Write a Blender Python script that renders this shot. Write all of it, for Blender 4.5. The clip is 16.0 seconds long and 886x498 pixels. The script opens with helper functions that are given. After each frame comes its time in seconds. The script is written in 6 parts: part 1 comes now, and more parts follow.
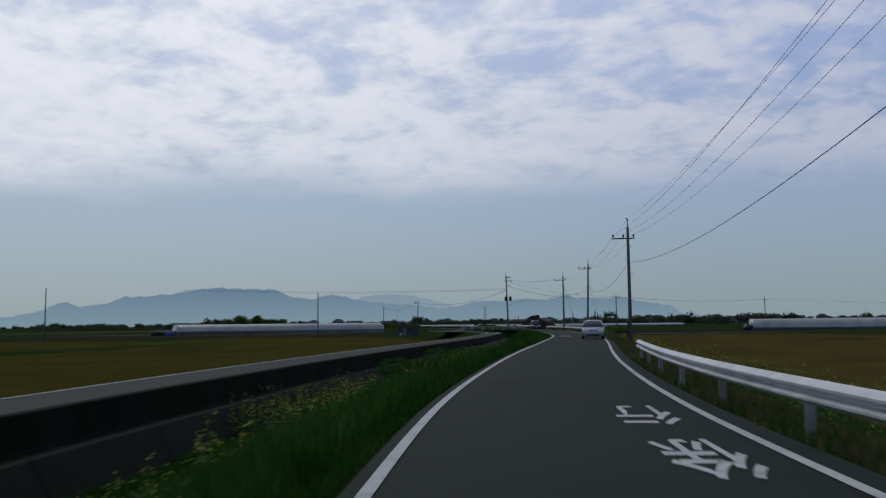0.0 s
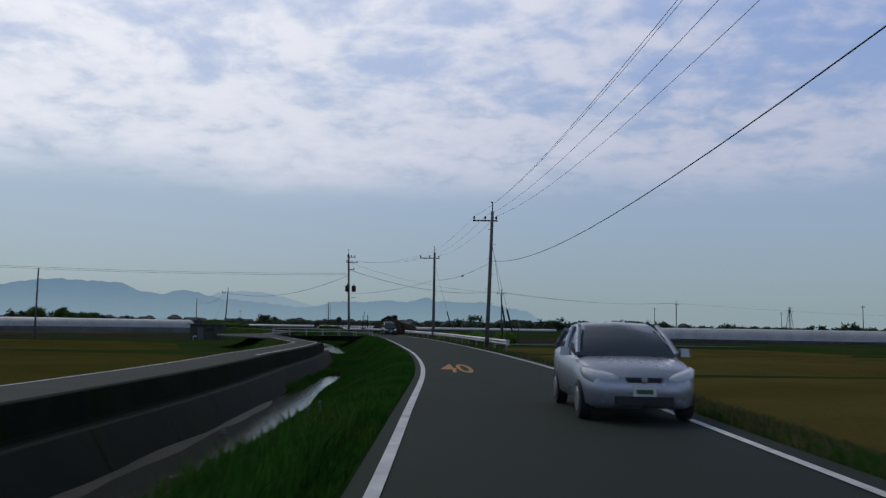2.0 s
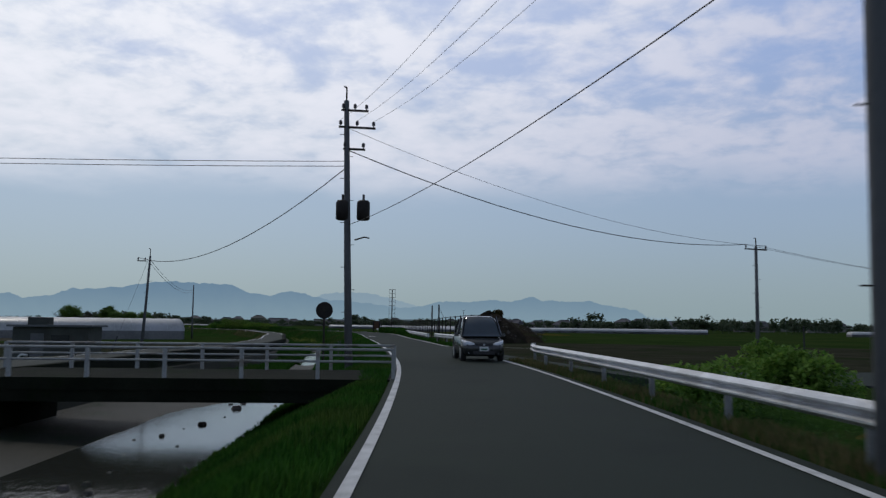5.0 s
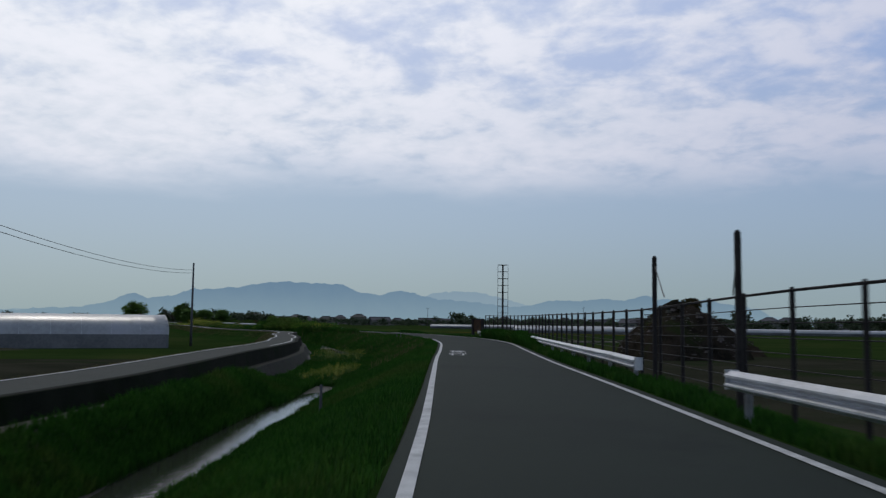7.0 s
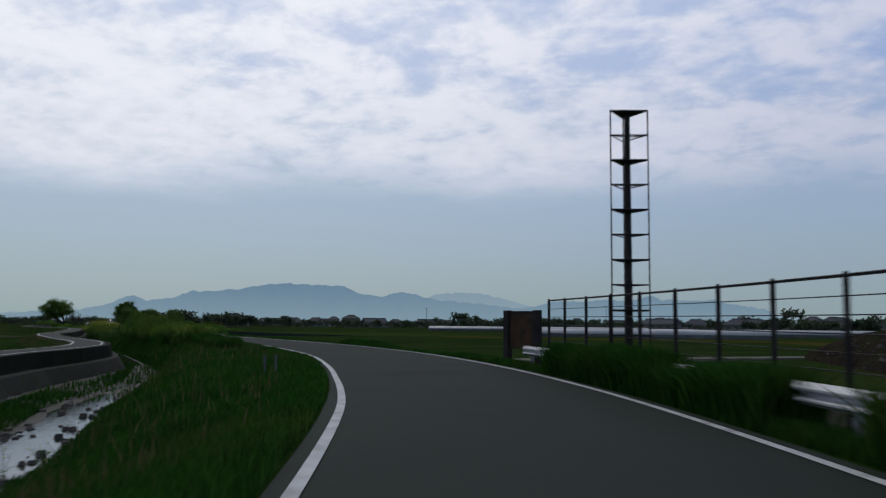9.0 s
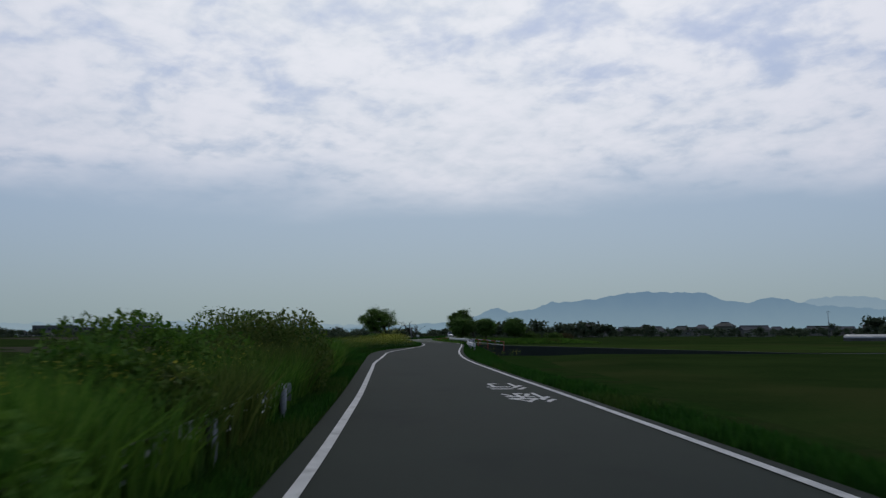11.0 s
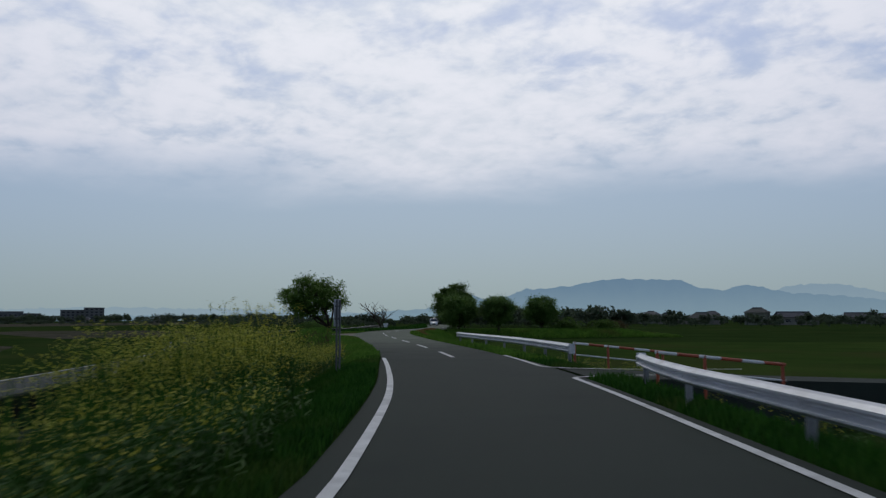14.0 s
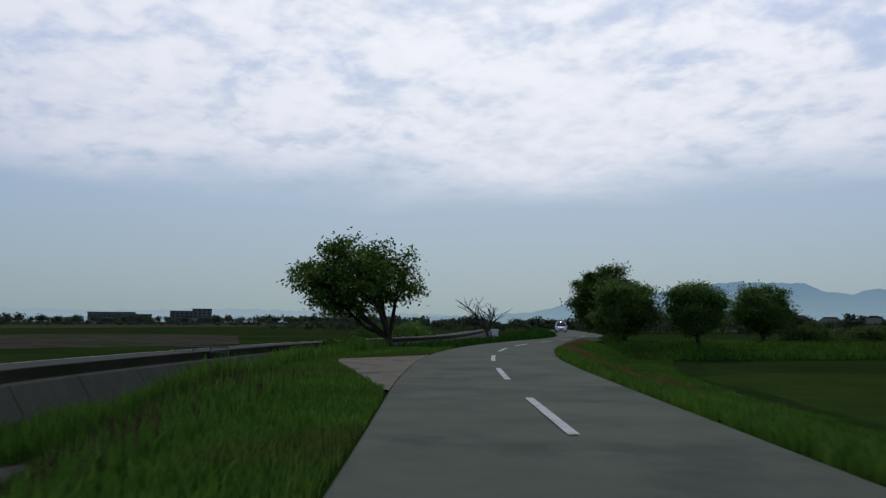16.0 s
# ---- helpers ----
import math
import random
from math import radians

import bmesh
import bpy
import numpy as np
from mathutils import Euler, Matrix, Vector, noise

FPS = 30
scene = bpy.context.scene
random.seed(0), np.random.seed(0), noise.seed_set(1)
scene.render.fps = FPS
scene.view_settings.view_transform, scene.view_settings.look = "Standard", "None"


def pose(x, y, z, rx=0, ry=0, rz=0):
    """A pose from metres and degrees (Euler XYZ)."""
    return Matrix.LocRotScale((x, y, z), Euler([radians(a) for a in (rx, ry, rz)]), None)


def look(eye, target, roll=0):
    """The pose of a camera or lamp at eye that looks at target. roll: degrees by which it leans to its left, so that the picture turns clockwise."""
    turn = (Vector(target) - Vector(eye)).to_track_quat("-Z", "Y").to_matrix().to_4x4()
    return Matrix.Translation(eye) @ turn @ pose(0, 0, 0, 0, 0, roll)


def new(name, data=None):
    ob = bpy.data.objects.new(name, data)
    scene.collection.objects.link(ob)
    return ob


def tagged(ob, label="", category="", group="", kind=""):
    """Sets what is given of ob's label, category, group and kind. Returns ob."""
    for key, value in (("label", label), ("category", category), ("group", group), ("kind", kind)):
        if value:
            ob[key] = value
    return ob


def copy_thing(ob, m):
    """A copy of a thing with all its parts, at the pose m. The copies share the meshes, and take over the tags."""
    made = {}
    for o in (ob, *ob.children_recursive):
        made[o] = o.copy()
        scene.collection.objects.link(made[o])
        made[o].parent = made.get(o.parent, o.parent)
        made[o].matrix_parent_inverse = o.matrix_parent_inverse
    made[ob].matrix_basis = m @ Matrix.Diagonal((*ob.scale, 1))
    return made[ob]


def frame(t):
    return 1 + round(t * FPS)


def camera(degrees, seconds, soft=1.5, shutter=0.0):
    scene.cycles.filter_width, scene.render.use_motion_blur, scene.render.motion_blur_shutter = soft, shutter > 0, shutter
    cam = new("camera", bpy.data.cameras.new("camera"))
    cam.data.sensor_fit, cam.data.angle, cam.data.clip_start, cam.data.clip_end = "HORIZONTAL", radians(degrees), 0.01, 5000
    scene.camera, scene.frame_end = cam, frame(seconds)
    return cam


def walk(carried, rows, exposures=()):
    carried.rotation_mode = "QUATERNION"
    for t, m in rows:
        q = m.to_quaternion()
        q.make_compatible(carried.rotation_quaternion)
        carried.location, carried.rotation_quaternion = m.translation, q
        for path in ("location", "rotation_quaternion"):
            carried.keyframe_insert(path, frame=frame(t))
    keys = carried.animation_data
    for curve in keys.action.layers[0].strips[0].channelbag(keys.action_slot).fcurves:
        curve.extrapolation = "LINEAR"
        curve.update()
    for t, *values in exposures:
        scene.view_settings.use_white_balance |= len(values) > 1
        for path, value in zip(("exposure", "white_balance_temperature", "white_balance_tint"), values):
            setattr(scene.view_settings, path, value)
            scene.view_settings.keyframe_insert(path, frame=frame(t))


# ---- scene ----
cam = camera(56.0, 16.0, soft=1.3, shutter=0.15)
PATH = [
    (0.0, pose(-7.02, -4.21, 1.33, 95.10, 0.63, 1.72)),
    (0.5, pose(-6.61, 9.02, 1.35, 95.08, -0.09, -2.25)),
    (1.0, pose(-5.33, 22.02, 1.39, 94.97, -0.23, -5.52)),
    (1.5, pose(-3.85, 35.26, 1.33, 95.21, -0.62, -7.22)),
    (2.0, pose(-2.07, 48.07, 1.37, 95.23, -0.92, -7.86)),
    (2.5, pose(-0.42, 60.54, 1.39, 95.08, -1.09, -8.56)),
    (3.0, pose(1.27, 72.91, 1.35, 95.18, -0.09, -8.26)),
    (3.5, pose(2.43, 85.45, 1.34, 95.19, -0.33, -5.88)),
    (4.0, pose(3.12, 98.05, 1.36, 95.08, -0.64, -3.35)),
    (4.5, pose(3.68, 110.72, 1.37, 95.11, -0.65, -2.22)),
    (5.0, pose(4.03, 123.33, 1.38, 95.14, -0.67, -0.70)),
    (5.5, pose(4.01, 135.90, 1.39, 95.17, -0.69, 1.09)),
    (6.0, pose(3.57, 148.49, 1.40, 95.20, -0.71, 3.14)),
    (6.5, pose(2.65, 161.14, 1.41, 95.23, -0.73, 5.50)),
    (7.0, pose(1.45, 173.43, 1.35, 95.01, -0.71, 6.78)),
    (7.5, pose(0.32, 185.61, 1.32, 94.77, -0.47, 7.25)),
    (8.0, pose(-1.12, 198.30, 1.29, 94.49, 0.20, 6.86)),
    (8.5, pose(-2.22, 211.45, 1.32, 94.74, 1.26, 6.54)),
    (9.0, pose(-3.87, 225.04, 1.26, 95.12, -0.47, 6.96)),
    (9.5, pose(-6.43, 238.86, 1.24, 95.71, 0.36, 11.56)),
    (10.0, pose(-9.86, 251.94, 1.36, 96.05, 0.52, 20.21)),
    (10.5, pose(-14.93, 263.74, 1.35, 95.89, 0.38, 26.48)),
    (11.0, pose(-21.08, 274.94, 1.34, 95.73, 0.24, 31.18)),
    (11.5, pose(-27.99, 285.73, 1.33, 95.57, 0.10, 34.13)),
    (12.0, pose(-35.33, 296.32, 1.32, 95.41, -0.04, 35.33)),
    (12.5, pose(-42.75, 306.89, 1.31, 95.25, -0.18, 34.91)),
    (13.0, pose(-49.38, 317.44, 1.34, 95.27, 0.09, 33.13)),
    (13.5, pose(-55.50, 328.01, 1.36, 95.22, 0.58, 31.17)),
    (14.0, pose(-61.39, 338.57, 1.33, 94.84, 0.16, 29.31)),
    (14.5, pose(-67.41, 349.00, 1.33, 94.86, 1.09, 29.52)),
    (15.0, pose(-73.74, 359.00, 1.33, 94.87, 0.54, 32.11)),
    (15.5, pose(-80.67, 368.91, 1.32, 95.00, -0.01, 34.56)),
    (16.0, pose(-87.98, 378.73, 1.35, 95.06, -0.28, 36.61)),
]
walk(cam, PATH, exposures=[(0.0, -0.03), (1.5, 0.04), (4.0, 0.08), (10.0, 0.05), (12.0, -0.14), (13.5, -0.06), (14.5, 0.02), (16.0, 0.10)])

# ---- world and sun ----
SUN_YAW, SUN_UP = 30.0, 50.0          # degrees left of +y, degrees above the horizon
sun_way = Vector((-math.sin(radians(SUN_YAW)) * math.cos(radians(SUN_UP)), math.cos(radians(SUN_YAW)) * math.cos(radians(SUN_UP)), math.sin(radians(SUN_UP))))
sun_data = bpy.data.lights.new("sun", "SUN")
sun_data.energy, sun_data.angle, sun_data.color = 0.72, radians(8), (1.0, 0.95, 0.88)
sun = new("sun", sun_data)
sun.matrix_world = look(sun_way * 100, (0, 0, 0))


class Net:
    """A small helper to write node trees in few words."""

    def __init__(self, tree):
        self.tree, self.nodes, self.links = tree, tree.nodes, tree.links
        self.nodes.clear()

    def put(self, kind, ins=None, **props):
        n = self.nodes.new(kind)
        for k, v in props.items():
            setattr_safe(n, k, v)
        for k, v in (ins or {}).items():
            if isinstance(v, bpy.types.NodeSocket):
                self.links.new(v, n.inputs[k])
            else:
                n.inputs[k].default_value = v
        return n

    def math(self, op, a, b=0.0, c=0.0, clamp=False):
        n = self.nodes.new("ShaderNodeMath")
        n.operation, n.use_clamp = op, clamp
        for i, v in enumerate((a, b, c)):
            if isinstance(v, bpy.types.NodeSocket):
                self.links.new(v, n.inputs[i])
            else:
                n.inputs[i].default_value = v
        return n.outputs[0]

    def mix(self, f, a, b, kind="MIX"):
        n = self.nodes.new("ShaderNodeMix")
        n.data_type, n.blend_type = "RGBA", kind
        for i, v in ((0, f), (6, a), (7, b)):
            if isinstance(v, bpy.types.NodeSocket):
                self.links.new(v, n.inputs[i])
            else:
                n.inputs[i].default_value = v if i == 0 else (*v, 1)
        return n.outputs[2]

    def smooth(self, x, lo, hi):
        n = self.nodes.new("ShaderNodeMapRange")
        n.interpolation_type = "SMOOTHSTEP"
        self.links.new(x, n.inputs[0])
        n.inputs[1].default_value, n.inputs[2].default_value = lo, hi
        return n.outputs[0]

    def noise(self, vec, scale, detail=4.0, rough=0.55, warp=0.0):
        n = self.nodes.new("ShaderNodeTexNoise")
        if vec is not None:
            self.links.new(vec, n.inputs["Vector"])
        n.inputs["Scale"].default_value, n.inputs["Detail"].default_value = scale, detail
        n.inputs["Roughness"].default_value, n.inputs["Distortion"].default_value = rough, warp
        return n.outputs[0]


def setattr_safe(n, k, v):
    if k == "sky_type":
        n.sky_type = v
    elif k == "vector_type":
        n.vector_type = v
    elif k == "operation":
        n.operation = v


world = bpy.data.worlds.new("world")
scene.world = world
world.use_nodes = True
w = Net(world.node_tree)
way = w.put("ShaderNodeTexCoord").outputs["Generated"]
xyz = w.put("ShaderNodeSeparateXYZ", {0: way})
up = w.math("MAXIMUM", xyz.outputs[2], 0.0)
low = w.math("ADD", up, 0.20)
flat = w.put("ShaderNodeCombineXYZ", {0: w.math("DIVIDE", xyz.outputs[0], low), 1: w.math("DIVIDE", xyz.outputs[1], low), 2: 0.0}).outputs[0]
turned = w.put("ShaderNodeMapping", {0: flat, "Rotation": (0, 0, radians(25)), "Scale": (1.0, 1.0, 1)}).outputs[0]
sky = w.put("ShaderNodeTexSky", sky_type="NISHITA")
sky.sun_disc, sky.sun_elevation, sky.sun_rotation = False, radians(SUN_UP), radians(-SUN_YAW)
sky.dust_density, sky.air_density = 3.0, 1.2
air = w.mix(1.0, sky.outputs[0], (0.05, 0.05, 0.05), "MULTIPLY")
toward = w.put("ShaderNodeVectorMath", {0: way, 1: tuple(sun_way)}, operation="DOT_PRODUCT").outputs["Value"]
near = w.smooth(toward, 0.47, 0.95)
rim = w.mix(near, (0.285, 0.378, 0.415), (0.415, 0.525, 0.535))
mid = w.mix(near, (0.300, 0.405, 0.560), (0.400, 0.515, 0.640))
haze = w.mix(w.smooth(up, 0.0, 0.15), rim, mid)
blue = w.mix(w.smooth(up, 0.12, 0.34), haze, w.mix(near, (0.225, 0.355, 0.665), (0.40, 0.50, 0.78)))
# Zenith darkened above the view to hold the ambient light down.
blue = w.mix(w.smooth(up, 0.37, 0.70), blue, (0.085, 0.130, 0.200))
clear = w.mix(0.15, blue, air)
puffs = w.noise(turned, 5.2, 6, 0.52, 0.35)
tufts = w.noise(turned, 15.0, 5, 0.55, 0.25)
banks = w.noise(turned, 1.15, 4, 0.5, 0.3)
ripples = w.noise(w.put("ShaderNodeMapping", {0: flat, "Rotation": (0, 0, radians(-20)), "Scale": (1.3, 3.4, 1)}).outputs[0], 2.4, 5, 0.55, 0.4)
body = w.math("ADD", w.math("MULTIPLY", puffs, 0.62), w.math("ADD", w.math("MULTIPLY", banks, 0.36), w.math("MULTIPLY", ripples, 0.12)))
body = w.math("ADD", w.math("ADD", body, w.math("MULTIPLY", tufts, 0.22)), w.math("MULTIPLY", near, 0.10))
lowdeck = w.math("SUBTRACT", 1.0, w.smooth(up, 0.19, 0.30))
cover = w.smooth(w.math("ADD", body, w.math("MULTIPLY", lowdeck, 0.10)), 0.585, 0.80)
edge = w.smooth(w.math("ADD", up, w.math("MULTIPLY", w.math("SUBTRACT", banks, 0.5), 0.10)), 0.135, 0.205)
# Clouds thinned overhead, out of view, also to lower the ambient light.
high = w.math("SUBTRACT", 1.0, w.math("MULTIPLY", w.smooth(up, 0.37, 0.68), 0.86))
shade = w.smooth(w.math("ADD", w.math("MULTIPLY", puffs, 0.6), w.math("MULTIPLY", tufts, 0.4)), 0.34, 0.64)
dull = w.mix(shade, (0.455, 0.49, 0.63), (0.55, 0.56, 0.67))
bright = w.mix(shade, (0.72, 0.77, 0.83), (0.87, 0.885, 0.94))
white = w.mix(near, dull, bright)
thick = w.math("MULTIPLY", w.math("MULTIPLY", edge, high), w.math("ADD", w.math("MULTIPLY_ADD", near, 0.24, 0.14), w.math("MULTIPLY", cover, 0.60)), clamp=True)
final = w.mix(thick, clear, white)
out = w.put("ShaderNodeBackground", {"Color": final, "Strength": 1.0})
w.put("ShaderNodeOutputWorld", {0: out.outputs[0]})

# ---- materials ----
MATS = {}


def material(name, dark, light, rough=0.8, scale=3.0, fine=60.0, bump=0.2, metal=0.0, island=0.0, stain=None, stain_scale=0.3, depth=0.01, random_object=0.0, spec=0.12, stretch=None, thin=0.0, ramp=None):
    """A surface with two colours blended by coarse and fine noise, relief, and optional stains or variation from piece to piece."""
    m = bpy.data.materials.new(name)
    m.use_nodes = True
    n = Net(m.node_tree)
    where = n.put("ShaderNodeNewGeometry").outputs["Position"]
    if stretch:
        where = n.put("ShaderNodeMapping", {0: where, "Scale": stretch}).outputs[0]
    coarse, grain = n.noise(where, scale, 5, 0.6), n.noise(where, fine, 3, 0.6)
    f = n.smooth(n.math("ADD", n.math("MULTIPLY", coarse, 0.6), n.math("MULTIPLY", grain, 0.4)), 0.32, 0.68)
    col = n.mix(f, dark, light)
    if stain:
        col = n.mix(n.math("MULTIPLY", n.smooth(n.noise(where, stain_scale, 6, 0.65), 0.50, 0.66), 0.8), col, stain)
    if ramp:
        pale = n.put("ShaderNodeVectorMath", {0: where, 1: ramp[0]}, operation="DOT_PRODUCT").outputs["Value"]
        col = n.mix(n.smooth(n.math("ADD", pale, n.math("MULTIPLY", coarse, 4.0)), ramp[1], ramp[2]), n.mix(1.0, col, ramp[3], "MULTIPLY"), col)
    if island or random_object:
        r = n.put("ShaderNodeNewGeometry").outputs["Random Per Island"] if island else n.put("ShaderNodeObjectInfo").outputs["Random"]
        a = island or random_object
        col = n.mix(1.0, col, n.put("ShaderNodeCombineColor", {0: n.math("MULTIPLY_ADD", r, a, 1 - a / 2), 1: n.math("MULTIPLY_ADD", r, a * 0.7, 1 - a * 0.35), 2: n.math("MULTIPLY_ADD", r, a, 1 - a / 2)}).outputs[0], "MULTIPLY")
    b = n.put("ShaderNodeBump", {"Height": grain, "Strength": bump, "Distance": depth}).outputs[0]
    s = n.put("ShaderNodeBsdfPrincipled", {"Base Color": col, "Roughness": n.math("MULTIPLY_ADD", coarse, 0.2, rough - 0.1), "Metallic": metal, "Specular IOR Level": spec, "Normal": b})
    if thin:
        through_leaf = n.put("ShaderNodeBsdfTranslucent", {"Color": col})
        s = n.put("ShaderNodeMixShader", {0: thin, 1: s.outputs[0], 2: through_leaf.outputs[0]})
    n.put("ShaderNodeOutputMaterial", {0: s.outputs[0]})
    MATS[name] = m
    return m


def glow_free(name, colour, rough, metal=0.0, spec=0.5):
    return material(name, tuple(c * 0.85 for c in colour), colour, rough, 2.0, 30.0, 0.05, metal, spec=spec)


asphalt = material("asphalt", (0.025, 0.032, 0.0265), (0.037, 0.046, 0.038), 0.80, 0.5, 140.0, 0.5, stain=(0.027, 0.033, 0.029), stain_scale=0.25, depth=0.006, spec=0.05)
asphalt_old = material("asphalt_old", (0.094, 0.107, 0.081), (0.142, 0.158, 0.122), 0.85, 0.6, 120.0, 0.5, stain=(0.072, 0.084, 0.066), stain_scale=0.35, depth=0.006, spec=0.05, ramp=((-0.575, 0.818, 0.0), 343.0, 376.0, (0.34, 0.355, 0.39)))
line_paint = material("line_paint", (0.42, 0.42, 0.41), (0.66, 0.66, 0.64), 0.6, 3.0, 90.0, 0.25, stain=(0.34, 0.34, 0.33), stain_scale=2.0)
orange_paint = material("orange_paint", (0.34, 0.14, 0.03), (0.52, 0.23, 0.05), 0.6, 4.0, 90.0, 0.25, stain=(0.14, 0.08, 0.03), stain_scale=3.5)
lane_concrete = material("lane_concrete", (0.034, 0.039, 0.033), (0.054, 0.060, 0.051), 0.85, 0.8, 40.0, 0.3, stain=(0.040, 0.044, 0.036), stain_scale=0.5)
concrete = material("concrete", (0.044, 0.048, 0.042), (0.072, 0.077, 0.068), 0.85, 0.8, 40.0, 0.3, stain=(0.05, 0.05, 0.042), stain_scale=0.7)
# Wet mossy concrete; the ditch wall's shade is also put into this near-black colour.
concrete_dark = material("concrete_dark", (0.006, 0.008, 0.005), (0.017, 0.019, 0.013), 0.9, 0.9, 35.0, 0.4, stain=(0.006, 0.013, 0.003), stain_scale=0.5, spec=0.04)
soil = material("soil", (0.012, 0.030, 0.007), (0.026, 0.055, 0.012), 0.95, 0.8, 25.0, 0.6, stain=(0.030, 0.036, 0.014), stain_scale=0.2, depth=0.03, spec=0.0)
mud = material("mud", (0.014, 0.015, 0.010), (0.043, 0.042, 0.032), 0.6, 1.5, 20.0, 0.6, stain=(0.012, 0.022, 0.007), stain_scale=0.6, depth=0.04)
grass_leaf = material("grass_leaf", (0.014, 0.056, 0.008), (0.034, 0.105, 0.014), 0.75, 0.5, 4.0, 0.05, island=0.9, stain=(0.055, 0.088, 0.018), stain_scale=0.16, spec=0.05, thin=0.35)
grass_dry = material("grass_dry", (0.068, 0.066, 0.026), (0.135, 0.120, 0.052), 0.8, 0.6, 4.0, 0.05, island=0.8, stain=(0.04, 0.07, 0.016), stain_scale=0.3, spec=0.1, thin=0.3)
stem_green = material("stem_green", (0.017, 0.056, 0.008), (0.043, 0.104, 0.015), 0.7, 0.8, 6.0, 0.05, island=0.7, spec=0.1, thin=0.3)
petal = material("petal", (0.27, 0.29, 0.04), (0.44, 0.43, 0.06), 0.7, 2.0, 8.0, 0.05, island=0.5, spec=0.1, thin=0.3)
barley = material("barley", (0.048, 0.044, 0.011), (0.078, 0.069, 0.018), 0.9, 0.12, 7.0, 0.9, stain=(0.036, 0.046, 0.011), stain_scale=0.035, depth=0.12, spec=0.0)
barley_gold = material("barley_gold", (0.062, 0.052, 0.015), (0.098, 0.080, 0.026), 0.9, 0.12, 7.0, 0.9, stain=(0.056, 0.050, 0.013), stain_scale=0.035, depth=0.12, spec=0.0)
grass_straw = material("grass_straw", (0.12, 0.080, 0.030), (0.23, 0.155, 0.060), 0.8, 0.6, 4.0, 0.05, island=0.7, spec=0.1, thin=0.3)
# Brighter and yellower than grass_leaf.
grass_fresh = material("grass_fresh", (0.052, 0.130, 0.017), (0.112, 0.215, 0.030), 0.75, 0.5, 4.0, 0.05, island=0.9, stain=(0.085, 0.105, 0.026), stain_scale=0.16, spec=0.05, thin=0.35)
green_crop = material("green_crop", (0.017, 0.034, 0.009), (0.031, 0.052, 0.014), 0.9, 0.10, 6.0, 0.9, stain=(0.042, 0.052, 0.017), stain_scale=0.03, depth=0.12, spec=0.0)
rough_meadow = material("rough_meadow", (0.024, 0.046, 0.011), (0.044, 0.072, 0.017), 0.9, 0.15, 6.0, 0.9, stain=(0.046, 0.052, 0.018), stain_scale=0.05, depth=0.12, spec=0.0)
yard_soil = material("yard_soil", (0.024, 0.026, 0.017), (0.044, 0.043, 0.030), 0.95, 0.25, 10.0, 0.8, stain=(0.020, 0.032, 0.012), stain_scale=0.12, depth=0.06, spec=0.0)
# Lower wall face, near-black like the panels above it.
concrete_low = material("concrete_low", (0.007, 0.009, 0.006), (0.018, 0.021, 0.015), 0.8, 0.9, 35.0, 0.4, stain=(0.010, 0.020, 0.006), stain_scale=0.7, spec=0.1)
tilled = material("tilled", (0.050, 0.046, 0.034), (0.085, 0.078, 0.060), 0.95, 0.3, 12.0, 0.9, stain=(0.04, 0.05, 0.02), stain_scale=0.08, depth=0.08, spec=0.0)
galvanised = material("galvanised", (0.42, 0.43, 0.44), (0.60, 0.61, 0.62), 0.42, 1.5, 30.0, 0.05, metal=0.35, spec=0.5, stain=(0.36, 0.36, 0.35), stain_scale=0.8)
post_steel = material("post_steel", (0.15, 0.155, 0.155), (0.24, 0.245, 0.245), 0.55, 1.5, 30.0, 0.05, metal=0.2, spec=0.4, stain=(0.12, 0.11, 0.09), stain_scale=1.2)
white_steel = material("white_steel", (0.55, 0.55, 0.54), (0.72, 0.72, 0.70), 0.5, 1.5, 30.0, 0.05, stain=(0.45, 0.42, 0.38), stain_scale=1.0)
dark_steel = material("dark_steel", (0.020, 0.018, 0.017), (0.045, 0.038, 0.034), 0.6, 2.0, 30.0, 0.15, metal=0.2)
rust = material("rust", (0.045, 0.026, 0.016), (0.10, 0.055, 0.032), 0.85, 1.5, 25.0, 0.4, stain=(0.03, 0.025, 0.02), stain_scale=1.2)
pole_concrete = material("pole_concrete", (0.080, 0.081, 0.082), (0.135, 0.136, 0.136), 0.85, 1.0, 40.0, 0.2, stain=(0.10, 0.10, 0.10), stain_scale=0.9, stretch=(1, 1, 0.15))
rail_paint = material("rail_paint", (0.24, 0.245, 0.235), (0.38, 0.385, 0.37), 0.6, 1.5, 30.0, 0.1, stain=(0.16, 0.13, 0.10), stain_scale=1.5)
porcelain = glow_free("porcelain", (0.06, 0.05, 0.05), 0.25)
cable_black = glow_free("cable_black", (0.012, 0.012, 0.013), 0.6)
film_plastic = material("film_plastic", (0.26, 0.265, 0.26), (0.40, 0.40, 0.395), 0.36, 0.25, 3.0, 0.15, stain=(0.40, 0.39, 0.41), stain_scale=0.15, spec=0.6)
film_skirt = material("film_skirt", (0.12, 0.125, 0.125), (0.20, 0.20, 0.20), 0.5, 0.4, 5.0, 0.2)
black_sheet = glow_free("black_sheet", (0.012, 0.012, 0.014), 0.5)
blue_sheet = glow_free("blue_sheet", (0.06, 0.11, 0.30), 0.5)
bark = material("bark", (0.025, 0.020, 0.014), (0.060, 0.048, 0.034), 0.95, 4.0, 40.0, 0.7)
leaf_green = material("leaf_green", (0.078, 0.160, 0.026), (0.150, 0.270, 0.046), 0.65, 0.9, 6.0, 0.05, island=0.9, spec=0.08, thin=0.4)
